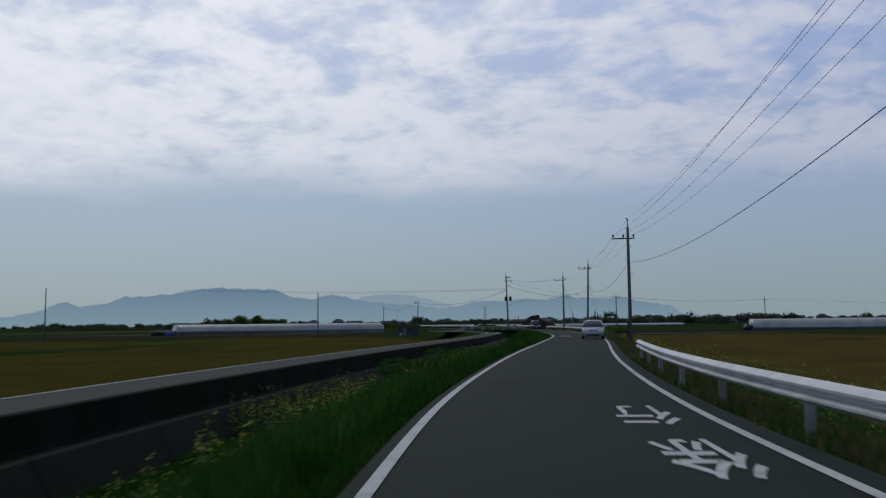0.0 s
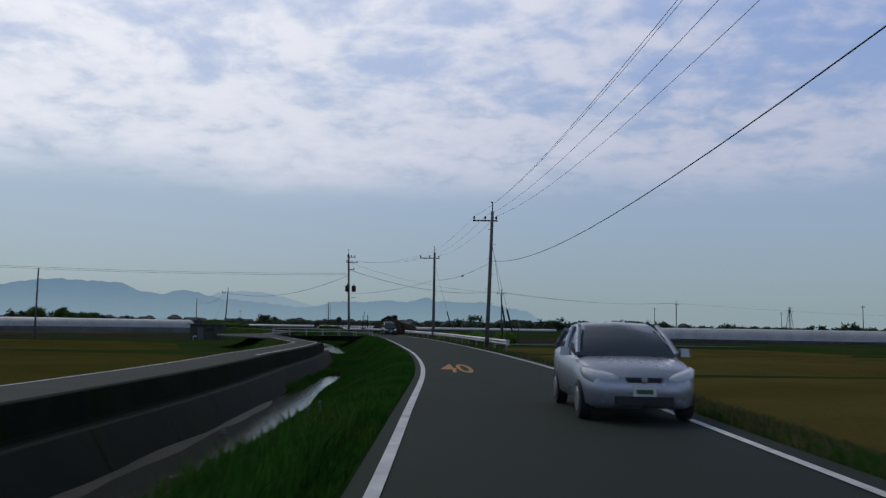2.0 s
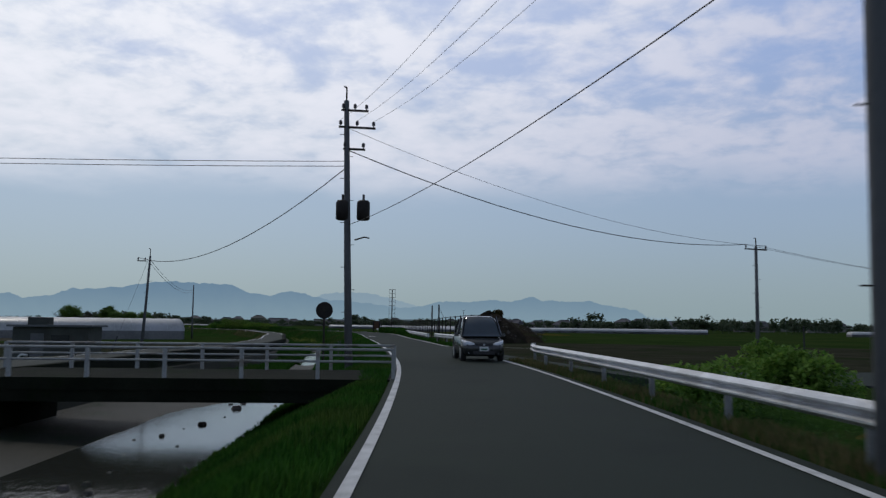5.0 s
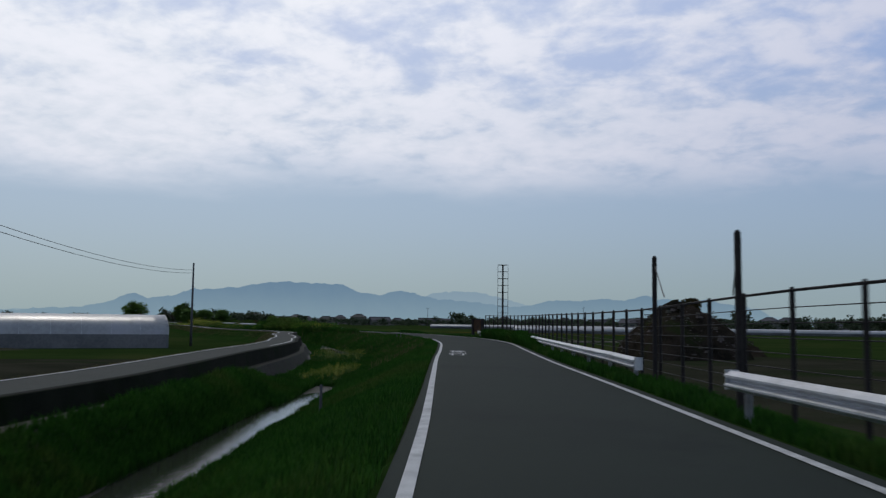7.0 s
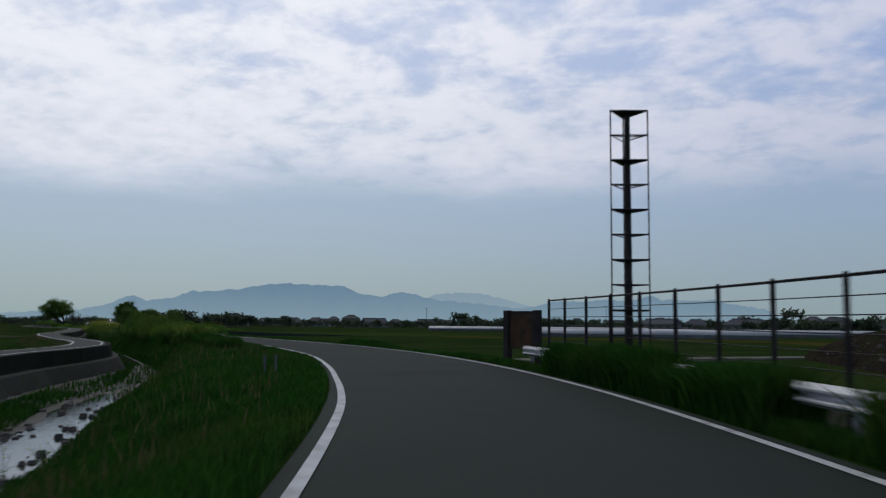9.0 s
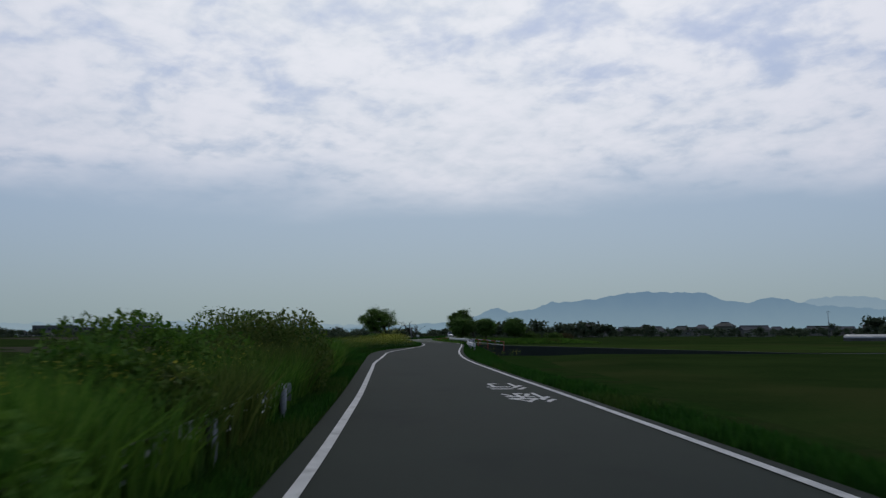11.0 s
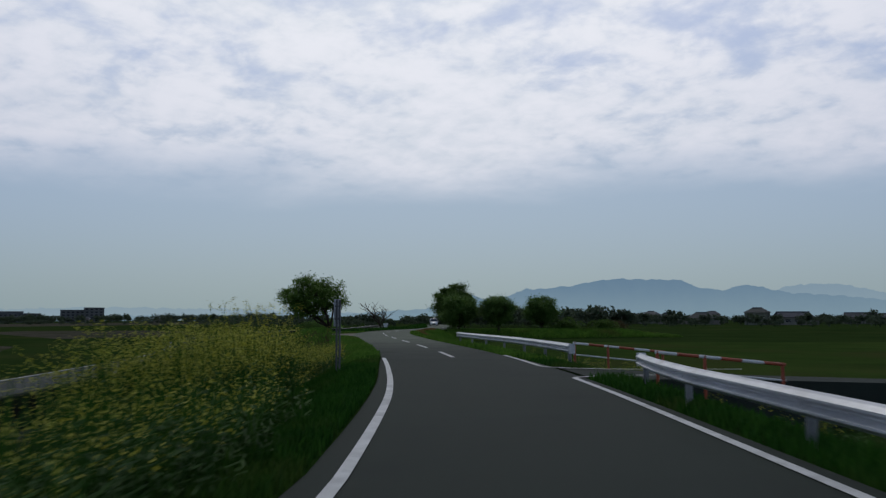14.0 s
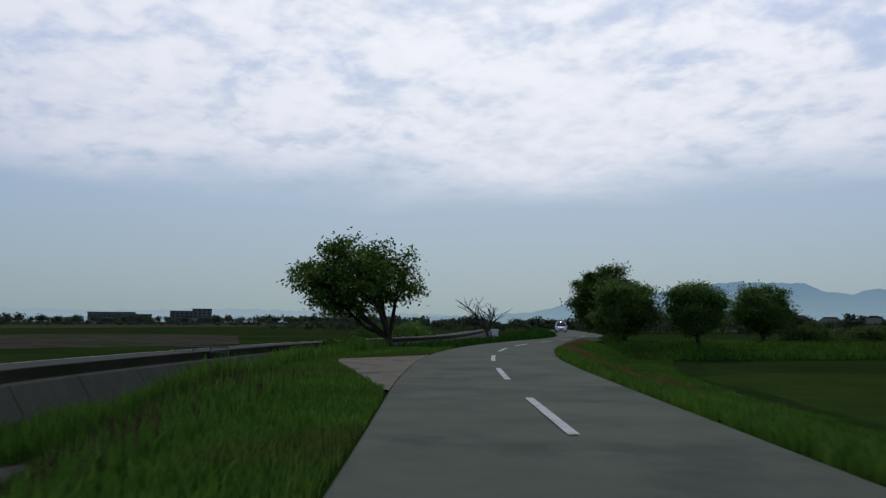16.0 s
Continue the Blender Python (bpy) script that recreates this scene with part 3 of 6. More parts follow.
fillet(181.4, half(181.4) - 0.09, -4.6, 6.0, "corner_line")
fillet(382.6, half(382.6) - 0.09, -2.2, 5.0, "corner_line")
fillet(377.5, half(377.5) - 0.09, 1.0, 4.0, "corner_line")


def spur(name, s_lo, s_hi, lat0, lat1, skew, mat, label, fall=40.0):
    """A side road that leaves the road at right angles, level with it."""
    rows = []
    for u in np.linspace(0, 1, 17) ** 1.6:
        lat = lat0 + (lat1 - lat0) * u
        z = -0.004 - 1.2 * min(1.0, abs(lat - lat0) / fall)
        widen = 2.2 * math.exp(-abs(lat - lat0) / 2.0)
        p, q = along(s_lo - widen, lat, z), along(s_hi + widen, lat, z)
        sh = skew * (lat - lat0)
        h = heading(s_lo)
        mv = Vector((-math.sin(h) * sh, math.cos(h) * sh, 0))
        p, q = Vector(p) + mv, Vector(q) + mv
        rows.append([tuple(p - Vector((0, 0, 1.3))), tuple(p), tuple(q), tuple(q - Vector((0, 0, 1.3)))])
    return single(name, Shape().loft(rows), mat, label, "road", kind="structure")


spur("side_road", 163.5, 174.0, half(166) + 0.34, 60, 0.05, asphalt, "asphalt side road joining the main road", 9.0)
spur("side_road", 378.9, 380.5, half(380) + 0.34, 50, -0.05, asphalt, "asphalt side road joining the main road")
single("canal_road", band(S0, S1 - 3, lambda s: wall_lat(s) - 2.15, lambda s: wall_lat(s) - 0.26, 0.0, 0.12), lane_concrete, "narrow grey concrete lane along the far side of the ditch", "road", kind="structure")
single("lane_line", band(S0, 129, lambda s: wall_lat(s) - 2.02, lambda s: wall_lat(s) - 1.93, 0.016), line_paint, "thin white line along the concrete lane", "road marking", kind="structure")
single("lane_line", band(160, S1 - 3, lambda s: wall_lat(s) - 2.02, lambda s: wall_lat(s) - 1.93, 0.016), line_paint, "thin white line along the concrete lane", "road marking", kind="structure")
single("lane_line", band(222, 300, lambda s: wall_lat(s) - 0.50, lambda s: wall_lat(s) - 0.41, 0.016), line_paint, "thin white line along the concrete lane", "road marking", kind="structure")
single("lane_line", band(88, 128, lambda s: wall_lat(s) - 0.50, lambda s: wall_lat(s) - 0.41, 0.016), line_paint, "thin white line along the concrete lane", "road marking", kind="structure")
single("lane_junction", band(129, 162, lambda s: wall_lat(s) - 2.16 - 4.5 * math.sin(math.pi * (s - 129) / 33), lambda s: wall_lat(s) - 2.14, 0.0, 0.12), lane_concrete, "widened concrete junction beside the small bridge", "road", kind="structure")
def gravel_reach(s):
    """How far the gravel runs out from the road."""
    return 0.1 + 3.0 * max(0.0, (s - 424.0) / 14.0) ** 1.1 if 424.0 <= s <= 438.0 else 3.1 * max(0.0, 1 - (s - 438.0) / 4.0) if 438.0 < s <= 442.0 else 0.0


single("gravel_patch", band(424.0, 442.0, lambda s: -half(s) - 0.06 - gravel_reach(s), lambda s: -half(s) - 0.04, -0.004, 0.15, 1.3), gravel, "pale gravel pull-off beside the road", "ground", kind="structure")

single("farm_track", Shape().loft([[along(s + u * 0.12 + e, 7.2 + u, -1.25 if k in (0, 3) else -0.72 - 0.008 * u) for k, e in enumerate((0.0, 0.1, 1.9, 2.0))] for s in (273.4,) for u in (0.0, 6.0, 14.0, 24.0, 36.0)]), gravel, "pale earth farm track between the fields", "road", kind="structure")

# ---- ditch: retaining wall and water ----
wall_drop = knots([(-60, 0.55), (392, 0.55), (402, 0.26), (600, 0.26)])


def wall_profile(s):
    a = wall_lat(s)
    d = wall_drop(s)
    return [(a - 0.25, -0.2), (a - 0.25, -0.01), (a - 0.22, 0.008), (a - 0.02, 0.008), (a, -0.01), (a + 0.08, -d), (a + 0.12, -d - 0.05)]


def footing_profile(s):
    a = wall_lat(s)
    d = wall_drop(s)
    return [(a + 0.05, -d - 0.01), (a + 0.11, -d - 0.062), (a + 0.36, -d - 0.085), (a + 0.40, -d - 0.11), (a + 0.86 + 0.5 * (0.55 - d), -1.45)]


ss = stations(S0, S1 - 3, 4.0)
wall = thing("canal_wall", label="weathered concrete retaining wall of the ditch, shade in its dark colour", category="wall", kind="structure")
for lo, hi in zip(ss[:-1], ss[1:]):
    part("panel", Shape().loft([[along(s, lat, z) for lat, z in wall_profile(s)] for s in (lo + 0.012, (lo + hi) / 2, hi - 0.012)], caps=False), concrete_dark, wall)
    part("footing", Shape().loft([[along(s, lat, z) for lat, z in footing_profile(s)] for s in (lo + 0.02, (lo + hi) / 2, hi - 0.02)], caps=False), lane_concrete if lo > 397 else concrete_low, wall, "sloping lower concrete face")
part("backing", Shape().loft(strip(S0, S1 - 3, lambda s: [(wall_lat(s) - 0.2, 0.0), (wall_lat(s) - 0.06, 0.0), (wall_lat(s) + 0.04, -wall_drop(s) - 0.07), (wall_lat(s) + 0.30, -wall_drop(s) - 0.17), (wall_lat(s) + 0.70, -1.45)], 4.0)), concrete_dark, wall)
single("water", Shape().loft(strip(S0, S1 - 2, lambda s: [(bed(s) - 1.5 - 1.3 * pool(s), -1.485), (bed(s) + 1.2, -1.485)], 2.6)), water_mat, "shallow slow water in the ditch reflecting the sky", "water", kind="structure")

# ---- far hills: backdrop of distance ----
def hills(name, dist, table, mat, rough, seed):
    """A ridge on an arc round the plain; table gives (degrees left of +y, metres high)."""
    height = knots(table)
    lo, hi = table[0][0], table[-1][0]
    k = int((hi - lo) / 0.09)
    top, low = [], []
    for i in range(k + 1):
        a = lo + (hi - lo) * i / k
        h = height(a) + rough * (noise.fractal((a * 1.7, seed, 0), 0.9, 2.1, 5) * 9 + noise.noise((a * 9.0, seed, 3)) * 2.0)
        x, y = -20 - dist * math.sin(radians(a)), 190 + dist * math.cos(radians(a))
        top.append((x, y, max(h, -5)))
        low.append((x * 0.985, y * 0.985, -20))
    mid = [((p[0] + q[0]) / 2, (p[1] + q[1]) / 2, (p[2] * 0.55 + q[2] * 0.45)) for p, q in zip(top, low)]
    single(name, Shape().loft([low, mid, top]), mat, "forested hills on the horizon, blue-grey haze in their glowing colour", "hills", kind="structure", smooth=True)


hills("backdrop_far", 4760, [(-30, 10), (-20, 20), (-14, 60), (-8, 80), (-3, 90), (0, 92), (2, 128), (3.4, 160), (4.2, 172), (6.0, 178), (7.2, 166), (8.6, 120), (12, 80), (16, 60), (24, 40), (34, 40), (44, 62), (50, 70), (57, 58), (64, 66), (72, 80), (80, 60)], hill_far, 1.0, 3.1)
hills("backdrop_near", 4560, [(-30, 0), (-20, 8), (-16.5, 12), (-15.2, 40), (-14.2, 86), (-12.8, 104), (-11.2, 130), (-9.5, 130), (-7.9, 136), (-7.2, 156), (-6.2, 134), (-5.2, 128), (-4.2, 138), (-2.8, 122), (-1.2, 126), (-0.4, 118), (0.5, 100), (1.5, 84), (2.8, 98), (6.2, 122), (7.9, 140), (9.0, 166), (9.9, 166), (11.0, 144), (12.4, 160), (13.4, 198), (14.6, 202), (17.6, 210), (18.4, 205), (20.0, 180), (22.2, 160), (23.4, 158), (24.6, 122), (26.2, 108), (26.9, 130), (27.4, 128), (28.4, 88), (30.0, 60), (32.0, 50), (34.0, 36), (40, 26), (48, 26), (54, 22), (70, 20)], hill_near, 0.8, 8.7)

# ---- fields with standing crops ----
def field(name, corners, z, mat, label, rough=0.06, cell=7.0):
    """A crop canopy over a four-cornered plot, gently uneven, with sides down to the soil."""
    a, b, c, d = (Vector((*p, 0)) for p in corners)
    nu, nv = max(2, min(30, int((b - a).length / cell))), max(2, min(30, int((d - a).length / cell)))
    rows = []
    for i in range(nv + 1):
        row = []
        for j in range(nu + 1):
            u, v = j / nu, i / nv
            p = (a * (1 - u) + b * u) * (1 - v) + (d * (1 - u) + c * u) * v
            rim = i in (0, nv) or j in (0, nu)
            row.append((p.x, p.y, FIELD - 0.05 if rim else FIELD + 0.45 + z + rough * noise.noise((p.x * 0.15, p.y * 0.15, 5.0))))
        rows.append(row)
    return single(name, Shape().loft(rows), mat, label, "field", "crop fields", "structure")


def lots(s, lat):
    return along(s, lat)[:2]


field("barley_field", [lots(-50, -60), lots(-50, -11.6), lots(65, -12.0), (-47, 82)], -0.02, barley, "olive-brown barley field beside the lane", 0.04)
field("barley_field", [(-48, 84), lots(66, -12.4), lots(118, -11.5), (-44, 126)], -0.04, barley, "ripening barley field beside the lane", 0.04)
field("barley_field", [(-150, 60), (-62, 70), (-50, 128), (-150, 140)], -0.05, barley, "brown barley field behind the lane", 0.04)
field("bare_field", [(-150, 162), (-64, 160), (-24, 178), (-120, 215)], -0.1, yard_soil, "bare brown field near the greenhouse", 0.04)
field("barley_field", [lots(20, 6.4), (65, 8), (71, 86), lots(99, 6.8)], -0.02, barley_gold, "golden-brown barley field along the road", 0.05)
field("barley_field", [(66, 6), (190, -20), (200, 96), (72, 84)], -0.08, barley_gold, "wide brown barley field", 0.05)
field("barley_field", [lots(100, 7.0), (62, 90), (60, 126), lots(132, 7.0)], -0.1, barley_gold, "brown barley field along the guardrail", 0.05)
field("green_field", [lots(133, 7.0), (60, 128), (56, 152), lots(156, 7.4)], -0.2, barley_gold, "golden field with weeds and reeds", 0.1)
field("green_field", [(64, 100), (180, 92), (180, 190), (66, 196)], -0.2, green_crop, "dull green field before the greenhouses", 0.06)
field("bare_field", [lots(178, 7.2), (70, 168), (66, 232), lots(262, 6.6)], -0.3, yard_soil, "bare dull brown yard behind the fence", 0.05)
field("green_field", [lots(262, 8.5), (66, 240), (66, 330), lots(330, 8.6)], -0.2, green_crop, "flat dark green rice field", 0.03)
field("green_field", [lots(337, 8.6), (40, 338), (10, 400), lots(383, 9.0)], -0.2, green_crop, "flat dark green rice field", 0.03)
field("meadow", [lots(386, 6.6), lots(384, 80), lots(458, 70), lots(458, 6.9)], -0.30, rough_meadow, "rough olive-green meadow beside the road", 0.06)
field("barley_field", [(-30, 366), (40, 338), (44, 356), (-26, 388)], -0.12, barley, "pale brown strip of stubble among green fields", 0.03)
field("bare_field", [(-140, 200), (-62, 196), (-38, 236), (-110, 300)], -0.25, tilled, "bare field beside the lane", 0.03)
field("green_field", [(-150, 306), (-60, 262), lots(330, -13.5), (-170, 372)], -0.2, green_crop, "dark green field across the lane", 0.03)
field("bare_field", [(-240, 340), (-190, 322), lots(372, -13.5), (-150, 400)], -0.2, tilled, "brown wet paddy across the lane", 0.03)
field("bare_field", [(-168.1, 415.0), (-163.3, 442.7), (-214.3, 485.9), (-253.5, 453.5)], -0.2, tilled, "pale brown ploughed paddy across the lane", 0.03)
field("bare_field", [(-386.1, 513.3), (-479.4, 767.3), (-1095.3, 1378.5), (-585.1, 603.1)], -0.2, tilled, "far brown strip of paddies", 0.03)
field("barley_field", [(-60, 130), lots(128, -19.0), lots(158, -24.0), (-62, 158)], -0.1, barley, "brown barley field by the lane junction", 0.04)
field("bare_field", [(-78, 184), lots(178, -17.0), lots(238, -18.0), (-82, 208)], -0.25, yard_soil, "bare brown field in front of the greenhouse", 0.03)

# ---- guardrails ----
def guardrail(lo, hi, lat, label, red_end=False, base=0.31):
    """A corrugated beam on posts; base is the height of its lower edge."""
    t = thing("guardrail", along(lo, lat(lo), 0)[:3], 0, label, "guardrail", "guardrails along the road")
    o = Vector(along(lo, lat(lo)))
    loc = lambda s, off, z: tuple(Vector(along(s, lat(s) + off, z)) - o)
    prof = [(0.03, 0.205), (0.005, 0.225), (-0.070, 0.275), (-0.070, 0.305), (0.020, 0.362), (0.020, 0.388), (-0.070, 0.445), (-0.070, 0.475), (0.005, 0.525), (0.03, 0.555), (0.036, 0.555), (0.012, 0.52), (-0.055, 0.475), (-0.055, 0.445), (0.035, 0.388), (0.035, 0.362), (-0.055, 0.305), (-0.055, 0.275), (0.012, 0.23), (0.036, 0.205)]
    lift = lambda z: base + (z - 0.205) * 0.82
    prof = [(x, lift(z)) for x, z in prof]
    ss = stations(lo, hi, 1.3)
    part("beam", Shape().loft([[loc(s, x, z) for x, z in prof] for s in ss], closed=True, caps=True), galvanised, t, "corrugated galvanised steel beam")
    for e, sg in ((lo, -1), (hi, 1)):
        wing = Shape()
        rows = []
        for k in range(7):
            a = math.pi * k / 6
            rows.append([loc(e + sg * 0.16 * math.sin(a), 0.06 - 0.10 * math.cos(a), z) for z in (lift(0.20), lift(0.56))])
        wing.loft(rows)
        part("end_wing", wing, galvanised, t)
        if red_end and sg < 0:
            part("reflector", Shape().box(loc(e - 0.18, 0.06, lift(0.38)), (0.09, 0.012, 0.24), heading(e)), red_paint, t, "faded red reflector plate")
    k = max(2, int((hi - lo) / 4) + 1)
    for s in np.linspace(lo + 0.5, hi - 0.5, k):
        p = loc(s, 0.10, 0)
        part("post", Shape().tube([(p[0], p[1], -0.35), (p[0], p[1], lift(0.50)), (p[0], p[1], lift(0.52))], [0.057, 0.057, 0.03], 10), post_steel, t, smooth=True)
        q = loc(s, 0.04, lift(0.375))
        part("bracket", Shape().box(q, (0.09, 0.06, 0.22), heading(s)), galvanised, t)


guardrail(-48, 30.7, knots([(-48, 2.62), (14, 2.42), (21, 2.46), (26, 2.58), (30.7, 2.70)]), "grey galvanised guardrail ending in a rounded wing", base=0.40)
guardrail(96.7, 161.0, knots([(96, 2.95), (112, 2.9), (120, 2.95), (130, 2.95), (150, 2.78), (158, 2.8), (161, 3.3)]), "long galvanised guardrail above brown verge grass", base=0.37)
guardrail(180.0, 190.9, knots([(180, 3.95), (180.5, 3.45), (182.1, 2.98), (185.2, 2.58), (191, 2.44)]), "short white guardrail beside the wire fence", base=0.40)
guardrail(197.9, 226.2, knots([(197, 2.60), (199.4, 2.66), (201.5, 2.78), (206, 2.84), (213, 2.94), (227, 3.10)]), "short white guardrail beside the wire fence", base=0.30)
guardrail(226.9, 255.6, knots([(226, 3.12), (230, 3.20), (256, 3.5)]), "guardrail half hidden in tall grass", base=0.30)
guardrail(345.2, 377.0, knots([(345, 3.27), (346.4, 3.24), (348.6, 3.09), (352, 2.86), (357, 2.74), (362, 2.62), (372, 2.72), (375, 3.0), (377, 3.35)]), "galvanised guardrail running to the junction", base=0.30)
guardrail(383.9, 408.4, knots([(383, 3.3), (391, 3.42), (396, 3.36), (401, 3.2), (408.4, 3.1)]), "galvanised guardrail past the junction", base=0.30)
guardrail(282.2, 297.5, knots([(282, -3.9), (289, -3.5), (297.5, -3.35)]), "short guardrail among weeds on the ditch side", True, base=0.22)

# ---- utility poles and wires ----
def insulator(at):
    x, y, z = at
    return Shape().tube([(x, y, z), (x, y, z + 0.06), (x, y, z + 0.07), (x, y, z + 0.13), (x, y, z + 0.14), (x, y, z + 0.22), (x, y, z + 0.24)], [0.02, 0.02, 0.075, 0.06, 0.075, 0.05, 0.02], 8)


def crossarm(t, z, length, turn, shift=0.0, count=3):
    c, s = math.cos(turn), math.sin(turn)
    part("crossarm", Shape().box((shift * c, shift * s, z), (length, 0.08, 0.08), turn), dark_steel, t)
    ends = []
    for k in range(count):
        x = shift + (k / (count - 1) - 0.5) * (length - 0.16)
        ends.append((x * c, x * s, z + 0.04))
        part("insulator", insulator(ends[-1]), porcelain, t)
    return ends


def utility_pole(at, h, label, turn=0.0, lean=(0, 0), arms=(), r=0.14, cap=True, steps=True):
    t = thing("utility_pole", (*at, -1.4), 0, label, "utility pole", "utility poles")
    part("pole", Shape().tube([(0, 0, 0), (lean[0] * 0.5, lean[1] * 0.5, h * 0.5), (lean[0], lean[1], h + 1.4)], [r, r * 0.82, r * 0.62], 14), pole_concrete, t, smooth=True)
    if cap:
        part("bracket", Shape().tube([(lean[0], lean[1], h + 1.2), (lean[0], lean[1], h + 1.95)], 0.035, 6).tube([(lean[0], lean[1], h + 1.95), (lean[0] - 0.12, lean[1], h + 2.0)], 0.03, 6), dark_steel, t)
    out = []
    for z, length, shift, count in arms:
        f = z / h
        c = crossarm(t, z + 1.4, length, turn, shift, count)
        out += [(at[0] + e[0], at[1] + e[1], e[2] - 1.16) for e in c]
    if steps:
        for k in range(int(h / 0.9) - 2):
            z = 3.2 + 0.9 * k
            sg = 1 if k % 2 else -1
            part("step_bolt", Shape().tube([(lean[0] * z / h, lean[1] * z / h, z), (lean[0] * z / h + sg * 0.27, lean[1] * z / h, z)], 0.011, 5), dark_steel, t)
    return t, out


def wire(p, q, sag, r, label="black overhead wire between poles", group="overhead wires"):
    p, q = Vector(p), Vector(q)
    pts = []
    for k in range(19):
        u = k / 18
        pts.append(tuple(p.lerp(q, u) - Vector((0, 0, 4 * sag * u * (1 - u)))))
    o = Vector(pts[0])
    ob = single("overhead_wire", Shape().tube([tuple(Vector(x) - o) for x in pts], r, 5), cable_black, label, "wire", group)
    ob.location = o
    return ob


ARM = math.radians(-8)
_, w0 = utility_pole((0.1, 5.0), 7.6, "grey concrete utility pole behind the guardrail", ARM, arms=[(7.25, 1.5, -0.25, 3)])
p1, w1 = utility_pole((3.72, 51.5), 7.6, "grey concrete utility pole at the field edge", ARM, arms=[(6.85, 1.5, -0.3, 3)])
p2, w2 = utility_pole((7.36, 97.6), 8.3, "grey concrete utility pole behind the guardrail", ARM, lean=(0.3, -0.2), arms=[(7.75, 1.5, -0.1, 3)])
p3, w3 = utility_pole((8.46, 131.4), 8.7, "grey concrete utility pole with large disc insulators", ARM, arms=[(8.1, 2.0, -0.5, 3)], r=0.17)
p4, w4 = utility_pole((0.75, 156.7), 10.4, "dark utility pole carrying transformers and many fittings", math.radians(10), lean=(-0.35, 0), arms=[(10.0, 1.1, 0, 3), (9.3, 1.5, 0.1, 3), (8.4, 0.9, 0, 2)], r=0.17)
for sg in (-1, 1):
    tr = part("transformer", Shape().tube([(sg * 0.42, 0, 6.9), (sg * 0.42, 0, 6.95), (sg * 0.42, 0, 7.62), (sg * 0.42, 0, 7.7)], [0.2, 0.27, 0.27, 0.2], 14), dark_steel, p4, "dark cylindrical pole transformer", True)
    part("bushing", Shape().tube([(sg * 0.42, 0.05, 7.7), (sg * 0.42, 0.05, 7.95)], 0.05, 8), porcelain, tr)
part("street_lamp_arm", Shape().tube([(0.1, 0, 6.1), (0.5, -0.2, 6.2), (0.7, -0.3, 6.15)], 0.03, 6), dark_steel, p4)
p5, w5 = utility_pole((-19.0, 189.8), 6.5, "thin leaning utility pole by the pump shed", math.radians(15), lean=(0.45, 0), arms=[(6.1, 0.7, -0.2, 2)], r=0.13)
p6, w6 = utility_pole((25.0, 177.1), 6.6, "utility pole with a wide crossarm in the field", math.radians(25), arms=[(6.45, 1.9, 0, 3)], r=0.15)
p7, _ = utility_pole((-34.1, 145.9), 7.0, "bare slim pole in the barley field", r=0.12, cap=False)
p8, _ = utility_pole((-33.0, 252.6), 6.9, "bare slim pole beside the greenhouse", r=0.13, cap=False)
utility_pole((-87.6, 152.8), 8.9, "bare slim pole in the barley field", r=0.14, cap=False)
p9, w9 = utility_pole((69.0, 212.0), 6.7, "distant utility pole near the greenhouses", math.radians(30), arms=[(6.4, 1.6, 0, 3)], r=0.14, steps=False)
for x, y, h in ((100, 300, 8), (130, 240, 8), (160, 330, 8), (-150, 235, 7), (-300, 470, 8), (-190, 640, 8), (-60, 620, 9), (20, 560, 9)):
    q, _ = utility_pole((x, y), h, "slim far utility pole above the fields", 0.3, arms=[(h - 0.5, 1.5, 0, 3)], r=0.13, cap=False, steps=False)
for a, b in zip(w0, w1):
    wire(a, b, 0.8, 0.006)
for a, b in zip(w1, w2):
    wire(a, b, 0.8, 0.006)
for a, b in zip(w2, w3):
    wire(a, b, 0.5, 0.006)
for a, b in zip(w3, w4[3:6]):
    wire(a, b, 0.5, 0.006)
wire((0.1, 5.0, 8.3), (3.62, 51.5, 8.1), 0.6, 0.006)
wire((3.62, 51.5, 8.1), (7.85, 97.4, 8.9), 0.6, 0.006)
wire((0.1, 5.0, 5.55), (3.72, 51.5, 5.25), 0.9, 0.012, "thick black communication cable", "communication cables")
wire((3.72, 51.5, 5.25), (7.8, 97.5, 5.3), 1.0, 0.012, "thick black communication cable", "communication cables")
wire((7.8, 97.5, 5.3), (8.5, 131.4, 5.9), 0.35, 0.012, "thick black communication cable", "communication cables")
wire((8.5, 131.4, 5.9), (0.6, 156.6, 5.3), 0.4, 0.012, "thick black communication cable", "communication cables")
single("cable_joint", Shape().tube([(8.07, 110.6, 5.14), (8.07, 110.8, 5.15), (8.08, 111.4, 5.18), (8.09, 111.6, 5.19)], [0.02, 0.065, 0.065, 0.02], 8), cable_black, "black splice box hanging on the cable", "cable box")
wire((0.4, 156.7, 7.9), (-60, 150, 8.2), 0.6, 0.014)
wire((0.4, 156.7, 7.7), (-60, 150, 8.0), 0.6, 0.014)
wire((0.4, 156.7, 7.6), w5[0], 1.6, 0.022)
wire((0.4, 156.7, 8.4), w6[0], 1.2, 0.022)
wire((0.4, 156.7, 9.3), w6[2], 1.0, 0.010)
wire(w6[1], w9[1], 0.8, 0.012)
wire(w6[0], w9[0], 0.8, 0.012)
wire(w9[1], (190, 250, 6.4), 1.2, 0.012)
wire((-33, 252.6, 6.2), (-18.6, 189.8, 6.3), 1.0, 0.016)
wire((-33, 252.6, 5.9), (-18.6, 189.8, 6.0), 1.0, 0.016)


